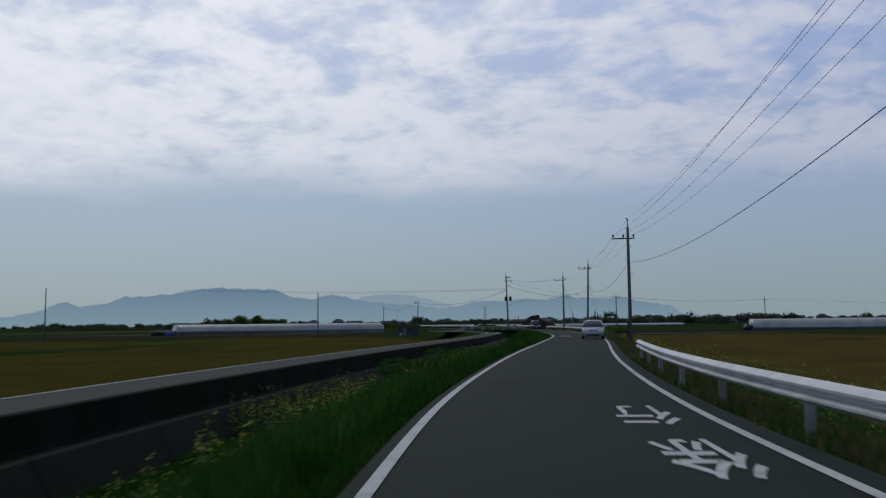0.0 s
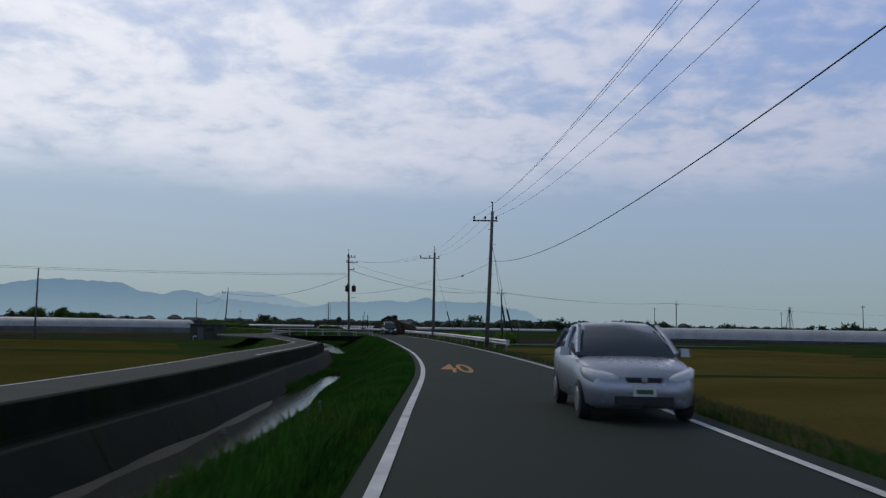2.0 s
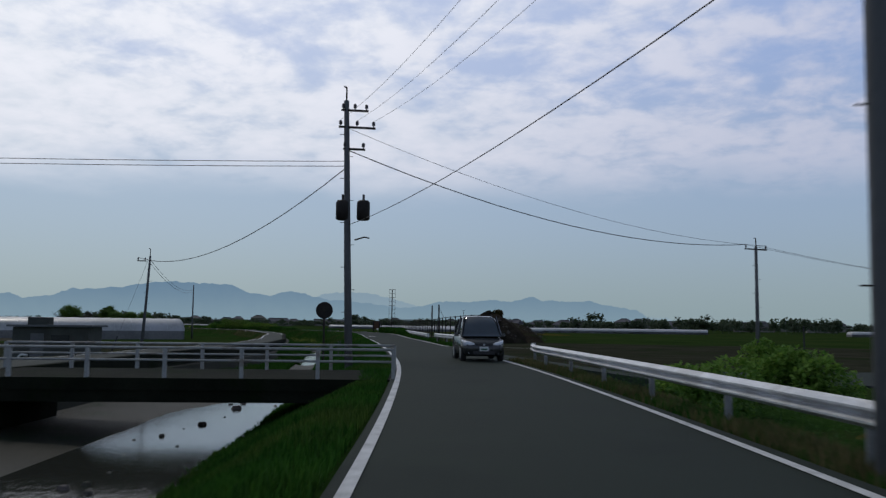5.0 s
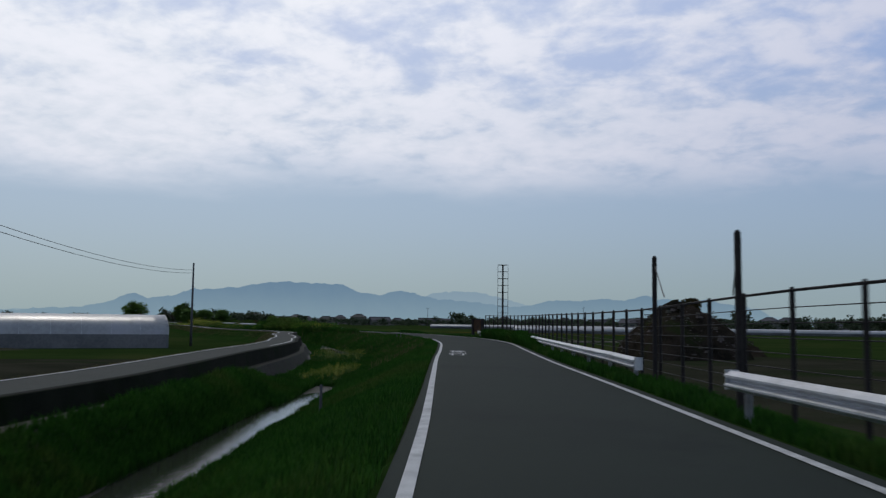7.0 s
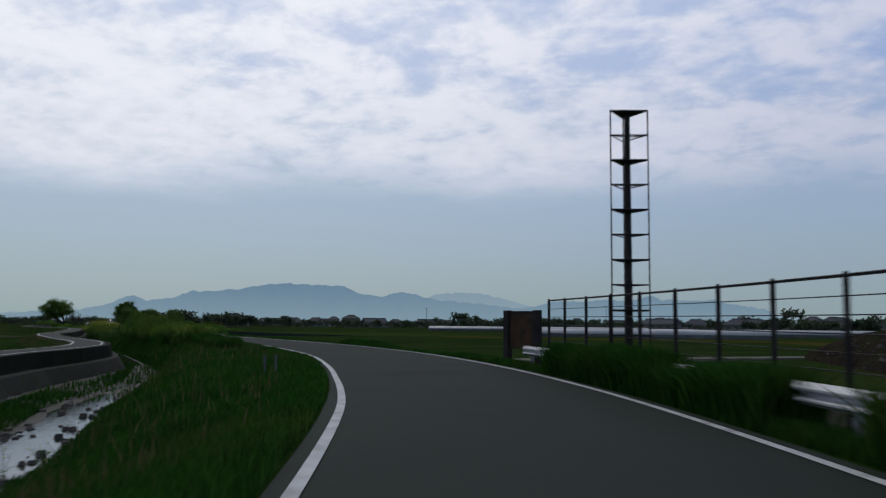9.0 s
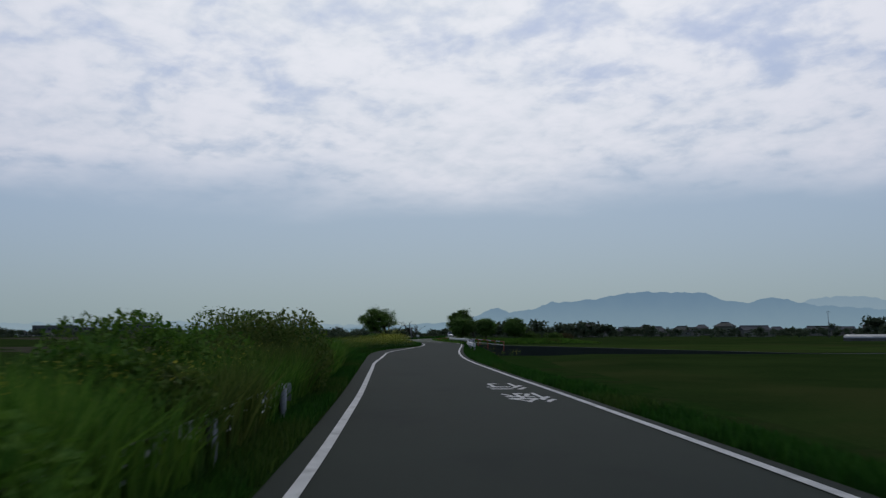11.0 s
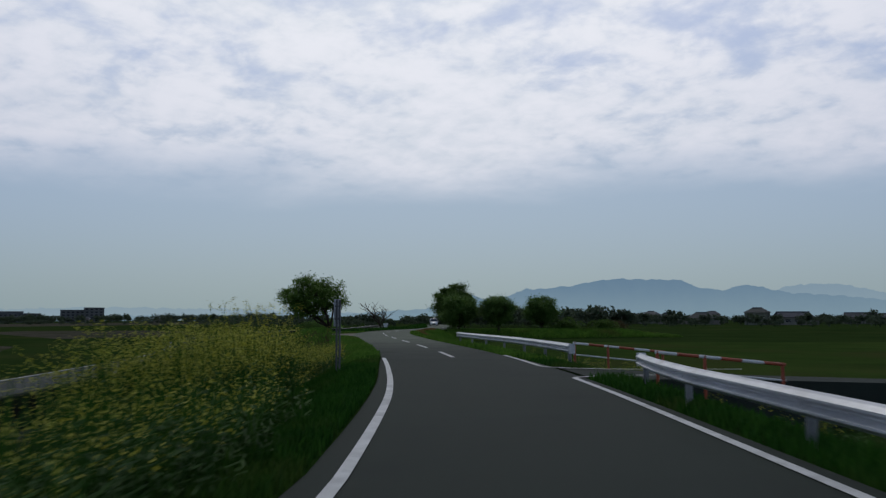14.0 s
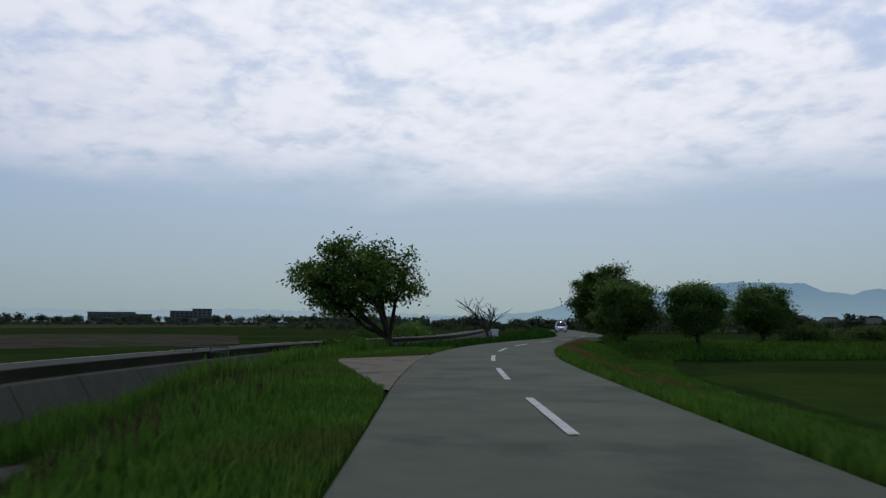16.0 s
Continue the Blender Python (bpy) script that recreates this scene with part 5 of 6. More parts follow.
sward("verge_grass", 150000, (386, 470), lambda s: (half(s) + right_edge(s) + 0.04, half(s) + 6.4), (0.10, 0.28), grass_fresh, "fresh grass on the verge past the junction", 30, 0.013)
sward("ditch_weeds", 24000, (167, 190), lambda s: (wall_lat(s) + 0.7, bed(s) - 0.9), (0.12, 0.36), grass_leaf, "dense green weeds over the ditch bed", 64, 0.014, 0.45)
sward("ditch_weeds", 34000, (186, 214), lambda s: (wall_lat(s) + 0.45, bed(s) - 0.75), (0.12, 0.34), grass_leaf, "green growth covering the far ditch slope", 32, 0.014, 0.3)
sward("ditch_weeds", 9000, (262, 396), lambda s: (wall_lat(s) + 0.9, bed(s) - 0.9), (0.12, 0.35), grass_leaf, "green weeds growing on the ditch bed", 33, 0.016, 0.85)
sward("dry_strip", 34000, (412, 466), lambda s: (max(half(s) + 0.3, 4.3 - 0.09 * max(0, s - 436)), max(half(s) + 0.9, 5.2 - 0.09 * max(0, s - 436))), (0.18, 0.36), grass_straw, "straw-coloured dry grass strip", 35, 0.013, 0.5)
sward("ditch_brush", 60000, (288, 317), lambda s: (max(bed(s) + 1.6, -6.3), -half(s) - left_edge(s) - 0.7), (0.50, 1.25), grass_fresh, "tall wild grass on the inner bank", 37, 0.016, 0.45)
sward("bank_brush", 22000, (288, 318), lambda s: (bed(s) + 1.5, bed(s) + 2.4), (0.35, 0.85), grass_leaf, "long rank grass above the ditch water", 38, 0.015, 0.4)
sward("bank_brush", 14000, (274, 290), lambda s: (-5.4, -half(s) - left_edge(s) - 1.3), (0.35, 0.75), grass_leaf, "tall dark brush along the bank", 36, 0.016, 0.45)
sward("ditch_weeds", 26000, (214, 242), lambda s: (bed(s) - 0.6, bed(s) + 0.8), (0.10, 0.30), grass_leaf, "weeds hanging over the ditch bed", 34, 0.014, 0.4)
sward("bank_weeds", 42000, (318, 345), lambda s: (-6.6, -half(s) - left_edge(s) - 0.8), (0.30, 0.75), grass_leaf, "tall dark grass and weeds on the bank", 78, 0.014, 0.4)
sward("dry_tufts", 2200, (222, 290), lambda s: (bed(s) + 0.8, -half(s) - left_edge(s) - 0.8), (0.2, 0.5), grass_dry, "brown dead stalks among the bank grass", 40, 0.012, 0.85)
sward("lane_weeds", 40000, (-30, 430), lambda s: (wall_lat(s) - 3.6, wall_lat(s) - 2.2), (0.06, 0.16), grass_dry, "low weeds along the concrete lane", 39, 0.014, 0.4)


sward("bank_weeds", 60000, (0, 64), lambda s: (bed(s) + 0.4, -half(s) - left_edge(s) - 0.35), (0.22, 0.55), grass_leaf, "soft tall green weeds on the ditch bank", 61, 0.012, 0.5)
sward("ditch_weeds", 90000, (-20, 50), lambda s: (wall_lat(s) + 0.9, bed(s) + 0.8), (0.12, 0.34), grass_leaf, "dense green weeds over the ditch bed", 63, 0.014, 0.4)
sward("ditch_weeds", 44000, (100, 131), lambda s: (wall_lat(s) + 0.9, bed(s) + 0.9), (0.12, 0.36), grass_leaf, "dense green weeds over the ditch bed", 65, 0.014, 0.45)
sward("ditch_weeds", 44000, (206, 240), lambda s: (wall_lat(s) + 0.9, bed(s) - 0.5), (0.12, 0.42), grass_leaf, "dense green weeds over the ditch bed", 67, 0.014, 0.45)
sward("tall_grass", 12000, (223.5, 229), lambda s: (half(s) + 0.45, half(s) + 1.1), (0.25, 0.62), grass_leaf, "tufts of grass against the guardrail", 26, 0.014, 0.5)
sward("ditch_weeds", 10000, (236, 264), lambda s: (wall_lat(s) + 0.9, bed(s) - 1.2), (0.06, 0.26), grass_leaf, "scattered weeds on the ditch mud", 68, 0.012, 0.95)
sward("ditch_weeds", 2500, (262, 290), lambda s: (bed(s) - 1.4, bed(s) + 0.9), (0.10, 0.30), grass_leaf, "dense green weeds over the ditch bed", 69, 0.014, 0.8)
sward("tall_grass", 14000, (273, 281), lambda s: (half(s) + 0.6, half(s) + 2.2), (0.2, 0.45), grass_leaf, "tufts of tall grass beside the road", 73, 0.014, 0.5)


sward("bank_weeds", 34000, (424, 452), lambda s: (-11.6, -6.4), (0.35, 0.8), grass_fresh, "tall weeds along the crest of the bank", 76, 0.014, 0.5)
sward("bank_weeds", 20000, (409, 426), lambda s: (bed(s) + 0.9, -4.4), (0.2, 0.5), grass_fresh, "tall weeds along the crest of the bank", 75, 0.013, 0.6)
sward("dock_stalks", 1500, (408, 426), lambda s: (bed(s) + 1.0, -4.4), (0.35, 0.7), rust, "reddish brown dock stalks among the weeds", 77, 0.012, 0.5)
sward("ditch_weeds", 14000, (88, 100), lambda s: (bed(s) - 1.3, bed(s) - 0.5), (0.10, 0.28), grass_leaf, "green weeds over the ditch bed", 79, 0.013, 0.6)


def rape_plants(name, count, s_range, lat_fn, h_range, seed, label, flowers=7, patch=0.4, level=None):
    """Field mustard: branching stems, leaves and small four-petalled flower heads."""
    r = np.random.default_rng(seed)
    stems, crowns = [[], []], []

    def quad(store, c, u, v):
        k = len(store[0])
        store[0] += [c - u - v, c + u - v, c + u + v, c - u + v]
        store[1].append((k, k + 1, k + 2, k + 3))

    for _ in range(count):
        s = r.uniform(*s_range)
        lo, hi = lat_fn(s)
        lat = lo + (hi - lo) * r.uniform()
        x, y, _z = along(s, lat)
        if r.uniform() < patch * (0.5 - 0.5 * math.sin(x * 0.9 + 2 * math.sin(y * 0.5))):
            continue
        z = float(ground_height(np.array([s]), np.array([lat]))[0])
        h = r.uniform(*h_range)
        if level is not None:
            h = max(h, (level - z) * r.uniform(0.72, 1.08))
        foot = np.array([x, y, z])
        tops = []
        for b in range(r.integers(2, 5)):
            top = foot + np.array([*r.normal(0, 0.16 * h, 2), h * r.uniform(0.72, 1.0)])
            start = foot + (top - foot) * (0.0 if b == 0 else r.uniform(0.2, 0.5)) * np.array([0.4, 0.4, 1])
            d = top - start
            side = np.array([-d[1], d[0], 0.01])
            side = side / np.linalg.norm(side) * 0.007
            k = len(stems[0])
            stems[0] += [start - side, start + side, top + side * 0.5, top - side * 0.5]
            stems[1].append((k, k + 1, k + 2, k + 3))
            tops.append(top)
        for _l in range(14):
            c = foot + np.array([*r.normal(0, 0.11, 2), h * r.uniform(0.05, 0.7)])
            a = r.uniform(0, 6.28)
            quad(stems, c, np.array([math.cos(a), math.sin(a), 0.3]) * r.uniform(0.03, 0.08), np.array([-math.sin(a), math.cos(a), 0.2]) * 0.016)
        crowns += tops
    c = np.repeat(np.array(crowns), flowers, axis=0) if crowns else np.zeros((0, 3))
    n = len(c)
    c = c + np.stack([r.normal(0, 0.040, n), r.normal(0, 0.040, n), r.uniform(-0.17, 0.04, n)], 1)
    a, size = r.uniform(0, 6.283, n), r.uniform(0.008, 0.015, n)[:, None]
    u = np.stack([np.cos(a), np.sin(a), r.normal(0, 0.5, n)], 1) * size
    v = np.stack([-np.sin(a), np.cos(a), r.normal(0, 0.5, n)], 1) * size
    t = thing(name, (0, 0, 0), 0, label, "wild flowers", kind="stuff")
    part("stems", raw_mesh("stems", np.array(stems[0]), np.array(stems[1]), stem_green), None, t)
    if n:
        part("flowers", raw_mesh("flowers", np.stack([c - u - v, c + u - v, c + u + v, c - u + v], 1).reshape(-1, 3), np.arange(n * 4).reshape(-1, 4), petal), None, t, "small yellow flowers")


rape_plants("mustard_flowers", 420, (4, 47), lambda s: (-6.2, -3.6), (0.45, 0.95), 41, "yellow field mustard on the ditch bank", 3)
rape_plants("mustard_flowers", 260, (19, 31), lambda s: (-8.0, -6.0), (0.6, 1.1), 42, "yellow field mustard at the foot of the ditch wall", 4, 0.3)
rape_plants("mustard_flowers", 520, (300, 334), lambda s: (-6.4, -half(s) - left_edge(s) - 0.9), (0.3, 0.65), 43, "thin yellow field mustard beside the road", 2, 0.5)
rape_plants("tall_weeds", 1100, (325, 342), lambda s: (-6.4, -half(s) - left_edge(s) - 1.0), (0.4, 0.8), 58, "tall dark green weeds with few yellow flowers", 1, 0.35, level=0.60)
rape_plants("mustard_flowers", 1200, (340, 350), lambda s: (-7.6, -half(s) - left_edge(s) - 1.1), (0.5, 0.9), 57, "tall green field mustard with few flowers", 2, 0.45, level=0.95)
rape_plants("mustard_flowers", 2400, (350, 363), lambda s: (-7.6, -half(s) - left_edge(s) - 0.9), (0.6, 1.1), 44, "dense tall yellow field mustard beside the road", 5, 0.45, level=1.02)
rape_plants("mustard_flowers", 900, (363, 371), lambda s: (-6.6, -half(s) - left_edge(s) - 0.6), (0.5, 0.9), 48, "green field mustard with few flowers beside the road", 2, 0.4, level=0.75)
rape_plants("mustard_flowers", 2000, (371, 384), lambda s: (-7.0, -3.4 - 1.5 * min(1.0, max(0.0, (s - 371) / 4.0))), (0.6, 1.1), 54, "dense tall yellow field mustard beside the road", 9, 0.35, level=1.15)
rape_plants("mustard_flowers", 60, (377, 384), lambda s: (-6.8, -5.0), (1.8, 2.3), 46, "very tall thin field mustard beside the road", 20, 0.4, level=1.7)
rape_plants("mustard_flowers", 110, (383, 390), lambda s: (-5.6, -4.4), (0.3, 0.6), 52, "low yellow field mustard by the sign", 5, 0.4)
rape_plants("mustard_flowers", 1500, (387, 399.5), lambda s: (-8.0, -half(s) - 1.5), (0.4, 0.8), 45, "yellow field mustard on the bank", 6, 0.3, level=0.25)
rape_plants("mustard_flowers", 2000, (285, 308), lambda s: (-6.3, -4.0), (0.7, 1.3), 47, "yellow field mustard on the bank", 3, 0.3, level=0.85)
rape_plants("mustard_flowers", 500, (6, 48), lambda s: (3.6, 9.0), (0.5, 1.0), 49, "tall weeds with yellow flowers behind the guardrail", 6)
rape_plants("mustard_flowers", 160, (372, 402), lambda s: (4.4, 8.5), (0.4, 0.9), 51, "thin yellow flowering weeds by the junction", 9)
rape_plants("mustard_flowers", 110, (214, 224), lambda s: (-8.2, -6.6), (0.4, 0.7), 55, "small patch of yellow mustard by the water", 8, 0.2)
rape_plants("mustard_flowers", 200, (231, 246), lambda s: (-10.8, -7.6), (0.5, 0.9), 56, "sparse yellow mustard by the water", 4, 0.5)
rape_plants("tall_weeds", 260, (132, 160), lambda s: (4.0, 9.0), (0.5, 1.2), 53, "tall green weeds behind the guardrail", 0)

# ---- trees ----
def tree(at, h, spread, seed, leaf, label, leaves=9000, leaf_size=0.11, trunk=0.16, low=0.28, name="tree", bare=False, lean=0.0, droop=0.0, turn=0.0, full=0.0, shift=(0, 0), fat=0.42):
    """A tapered trunk, limbs that fork three times, and leaves gathered about the twigs."""
    r = np.random.default_rng(seed)
    wood, tips = Shape(), []

    def grow(p, d, length, rad, level):
        pts = [p]
        for k in range(3):
            d = d + np.array([*r.normal(0, 0.14, 2), r.normal(0.03, 0.08)])
            d = d / np.linalg.norm(d)
            pts.append(pts[-1] + d * length / 3)
        wood.tube([tuple(q) for q in pts], [rad, rad * 0.88, rad * 0.76, rad * 0.62], 7 if level < 2 else 5)
        if level == 3:
            tips.append((pts[-1], d))
            tips.append((pts[1], d))
            return
        if level == 2:
            tips.append((pts[-1], d))
        for _ in range((5, 4, 4)[level]):
            a = r.uniform(0, 6.283)
            out = np.array([math.cos(a), math.sin(a), 0])
            nd = d * (0.45 if level else 0.55) + out * (spread / h) * r.uniform(0.7, 1.15) + np.array([0, 0, 0.12 - droop])
            q = pts[r.integers(1, 4)] if level else pts[-1] - d * r.uniform(0, length * 0.25)
            grow(q, nd / np.linalg.norm(nd), length * r.uniform(0.62, 0.85) if level else h * r.uniform(0.24, 0.36), rad * 0.55, level + 1)

    grow(np.array([0.0, 0, -0.1]), np.array([lean, 0, 1.0]), h * low, trunk, 0)
    pos = np.array([t[0] for t in tips])
    zmax = pos[:, 2].max() + 0.3
    k = h / zmax
    wood.v = [(x * k * spread_fix(pos, spread, k), y * k * spread_fix(pos, spread, k), z * k) for x, y, z in wood.v]
    pos = pos * np.array([k * spread_fix(pos, spread, k), k * spread_fix(pos, spread, k), k])
    t = thing(name, at, turn, label, "tree", "trees")
    part("trunk", wood, bark, t)
    if not bare:
        n = leaves
        c = pos[r.integers(0, len(pos), n)] + r.normal(0, 1, (n, 3)) * np.array([0.30, 0.30, 0.24]) * h / 6.0
        if full:
            m = int(n * full)
            lob = r.normal(0, 0.48, (16, 3)) * np.array([spread, spread, h * 0.30]) + np.array([0, 0, h * fat])
            q = r.normal(0, 1, (m, 3))
            q = q / np.linalg.norm(q, axis=1)[:, None] * r.uniform(0.55, 1.0, (m, 1))
            c[:m] = lob[r.integers(0, 16, m)] + q * np.array([spread * 0.42, spread * 0.42, h * 0.20])
        c[:, 2] = np.where(c[:, 2] > h * 0.97, h * 0.97 - (c[:, 2] - h * 0.97) * 1.2 - r.uniform(0, 0.5, n), c[:, 2])
        c[:, 2] = np.clip(c[:, 2], h * (0.22 if fat > 0.5 else 0.03), h)
        c[:, 0] += shift[0] * np.clip(c[:, 2] / h, 0, 1)
        c[:, 1] += shift[1] * np.clip(c[:, 2] / h, 0, 1)
        a, b = r.uniform(0, 6.283, n), r.uniform(-1.2, 1.2, n)
        u = np.stack([np.cos(a) * np.cos(b), np.sin(a) * np.cos(b), np.sin(b)], 1) * leaf_size * r.uniform(0.6, 1.3, (n, 1))
        v = np.stack([-np.sin(a), np.cos(a), r.normal(0, 0.4, n)], 1) * leaf_size * 0.5
        verts = np.stack([c - u, c + v, c + u, c - v], 1).reshape(-1, 3)
        quads = np.arange(n * 4).reshape(-1, 4)
        part("crown", raw_mesh("crown", verts, quads, leaf), None, t)
    return t


def spread_fix(pos, spread, k):
    reach = np.percentile(np.hypot(pos[:, 0], pos[:, 1]), 96) * k
    return spread / max(reach, 0.1)


BANK = -0.35


def clump_tree(at, h, spread, seed, leaf, label, clumps=80, per=240, leaf_size=0.11, trunk=0.22, fork=0.9, clear=1.5, shift=(0, 0), size=0.5):
    """A short trunk that forks into limbs, each limb into twigs, and leaves in separate clumps with gaps of sky between them."""
    r = np.random.default_rng(seed)
    mid, tall = (h + clear) / 2, (h - clear) / 2
    drift = np.array([shift[0], shift[1], 0.0])
    cs = []
    while len(cs) < clumps:
        d = r.normal(0, 1, 3)
        d = d / np.linalg.norm(d)
        far = r.uniform(0.35, 1.0) ** 0.6 * (0.86 + 0.22 * noise.noise((d[0] * 2.1 + seed, d[1] * 2.1, d[2] * 2.1)))
        c = d * far * np.array([spread, spread, tall]) + drift + np.array([0, 0, mid])
        if all(np.linalg.norm((c - q) / np.array([1, 1, 0.7])) > size * 0.62 for q in cs):
            cs.append(c)
        else:
            size *= 0.9995
    cs = np.array(cs)
    wood = Shape()
    base = np.array([0.0, 0.0, fork])
    wood.tube([(0, 0, -0.25), (0.02, 0, fork * 0.5), tuple(base)], [trunk * 1.35, trunk, trunk * 0.92], 10)
    k = 7
    seeds = cs[r.choice(len(cs), k, replace=False)]
    for _ in range(6):
        near = np.argmin(np.linalg.norm(cs[:, None] - seeds[None], axis=2), axis=1)
        seeds = np.array([cs[near == j].mean(0) if (near == j).any() else seeds[j] for j in range(k)])
    for j in range(k):
        own = cs[near == j]
        if not len(own):
            continue
        goal = own.mean(0)
        knee = base * 0.55 + goal * 0.45 + np.array([*r.normal(0, 0.12, 2), -0.12 * np.linalg.norm(goal[:2])])
        wood.tube([tuple(base * 0.9), tuple((base + knee) / 2 + r.normal(0, 0.05, 3)), tuple(knee), tuple(goal)], [trunk * 0.62, trunk * 0.5, trunk * 0.40, trunk * 0.22], 8)
        for c in own:
            start = knee + (goal - knee) * r.uniform(0.1, 0.95)
            bend = (start + c) / 2 + r.normal(0, 0.10, 3)
            wood.tube([tuple(start), tuple(bend), tuple(c)], [trunk * 0.17, trunk * 0.12, trunk * 0.05], 5)
    n = clumps * per
    c = np.repeat(cs, per, axis=0)
    q = r.normal(0, 1, (n, 3))
    q = q * 0.52
    big = np.repeat(r.uniform(0.75, 1.3, clumps), per)[:, None]
    c = c + q * np.array([size, size, size * 0.62]) * big * 1.25
    c[:, 2] = np.clip(c[:, 2], 0.05, None)
    a, b = r.uniform(0, 6.283, n), r.uniform(-1.0, 1.0, n)
    u = np.stack([np.cos(a) * np.cos(b), np.sin(a) * np.cos(b), np.sin(b)], 1) * leaf_size * r.uniform(0.6, 1.2, (n, 1))
    v = np.stack([-np.sin(a), np.cos(a), r.normal(0, 0.4, n)], 1) * leaf_size * 0.5
    t = thing("tree", at, 0, label, "tree", "trees")
    part("trunk", wood, bark, t)
    part("crown", raw_mesh("crown", np.stack([c - u, c + v, c + u, c - v], 1).reshape(-1, 3), np.arange(n * 4).reshape(-1, 4), leaf), None, t)
    return t




def tree_bank():
    """A low grassy bank on which the row of trees stands."""
    a, b = Vector((-121.0, 432.5, 0)), Vector((-95.0, 465.0, 0))
    d = (b - a).normalized()
    q = Vector((d.y, -d.x, 0))
    rows, tops = [], []
    for i in range(29):
        u = i / 28
        c = a.lerp(b, u)
        rise = min(1.0, 5 * u, 5 * (1 - u))
        rows.append([(*(c + q * k)[:2], FIELD - 0.05 + (BANK + 0.05 - FIELD) * rise * f + 0.1 * noise.noise((c.x * 0.4, k, 2.0)) * f) for k, f in ((-7.5, 0), (-5.5, 0.55), (-4, 0.9), (-1, 1.0), (2, 1.0), (4, 0.85), (5.5, 0.5), (7.5, 0))])
    single("grass_bank", Shape().loft(rows), soil, "low grassy bank under the tree row", "ground", kind="structure", smooth=True)
    r = np.random.default_rng(303)
    n = 40000
    u, k = r.uniform(0.02, 0.98, n), r.uniform(-7, 7, n)
    f = np.interp(k, [-7.5, -5.5, -4, -1, 2, 4, 5.5, 7.5], [0, 0.55, 0.9, 1, 1, 0.85, 0.5, 0])
    rise = np.minimum(1.0, np.minimum(5 * u, 5 * (1 - u)))
    x, y = a.x + (b.x - a.x) * u + q.x * k, a.y + (b.y - a.y) * u + q.y * k
    blades("bank_grass", x, y, FIELD - 0.05 + (BANK + 0.05 - FIELD) * rise * f, r.uniform(0.2, 0.55, n), 0.03 * r.uniform(0.6, 1.4, n), grass_fresh, "rough grass on the bank below the trees", 305)


tree_bank()
clump_tree((-121.0, 417.6, -0.35), 7.2, 4.5, 5, leaf_tree, "broad green tree with several limbs on the bank", 150, 96, 0.15, 0.27, 0.8, 1.6, (-1.72, -1.3), 0.60)
clump_tree((-122.6, 451.0, BANK), 7.5, 3.5, 8, leaf_dark, "dark brownish-green round tree", 110, 300, 0.15, 0.25, 1.0, 0.6, (0, 0), 0.62)
clump_tree((-115.4, 439.2, BANK), 5.3, 2.7, 9, leaf_willow, "green bushy tree in a row", 100, 300, 0.13, 0.2, 0.7, 0.5, (0, 0), 0.58)
clump_tree((-110.3, 441.1, BANK), 5.2, 2.45, 19, leaf_willow, "green willow-like tree in a row", 90, 260, 0.12, 0.18, 0.8, 0.8, (0, 0), 0.55)
clump_tree((-108.6, 452.1, BANK), 5.1, 2.7, 10, leaf_willow, "rounded green willow-like tree in a row", 90, 260, 0.13, 0.18, 0.8, 0.7, (0, 0), 0.58)
tree((-149.0, 471.0, FIELD), 6.6, 3.8, 14, leaf_green, "bare branching tree without leaves", 0, 0.1, 0.14, 0.25, bare=True)
tree((-158.0, 522.0, FIELD), 8.0, 5.0, 15, leaf_green, "bare branching tree without leaves", 0, 0.1, 0.16, 0.25, bare=True)


def bush(at, rx, h, seed, leaf, label, n=5000, size=0.10):
    r = np.random.default_rng(seed)
    lump = r.normal(0, 0.45, (9, 3)) * np.array([rx, rx, 0]) + np.array([0, 0, 1]) * r.uniform(-0.3, 0.12, (9, 1)) * h
    c = lump[r.integers(0, 9, n)] + (d := r.normal(0, 1, (n, 3))) / np.linalg.norm(d, axis=1)[:, None] * r.uniform(0.75, 1.0, (n, 1)) * np.array([rx * 0.55, rx * 0.55, h * 0.5]) + np.array([0, 0, h * 0.5])
    c[:, 2] = np.where(c[:, 2] < 0.02, r.uniform(0.02, h * 0.4, n), c[:, 2])
    a = r.uniform(0, 6.283, n)
    u = np.stack([np.cos(a), np.sin(a), r.normal(0, 0.6, n)], 1) * size
    v = np.stack([-np.sin(a), np.cos(a), r.normal(0, 0.6, n)], 1) * size * 0.5
    verts = np.stack([c - u, c + v, c + u, c - v], 1).reshape(-1, 3)
    t = thing("bush", at, 0, label, "bush", "bushes")
    stem = Shape()
    for k in range(5):
        stem.tube([(0, 0, -0.05), (lump[k][0] * 0.6, lump[k][1] * 0.6, h * 0.6)], [0.04, 0.015], 5)
    part("stems", stem, bark, t)
    part("foliage", raw_mesh("foliage", verts, np.arange(n * 4).reshape(-1, 4), leaf), None, t)


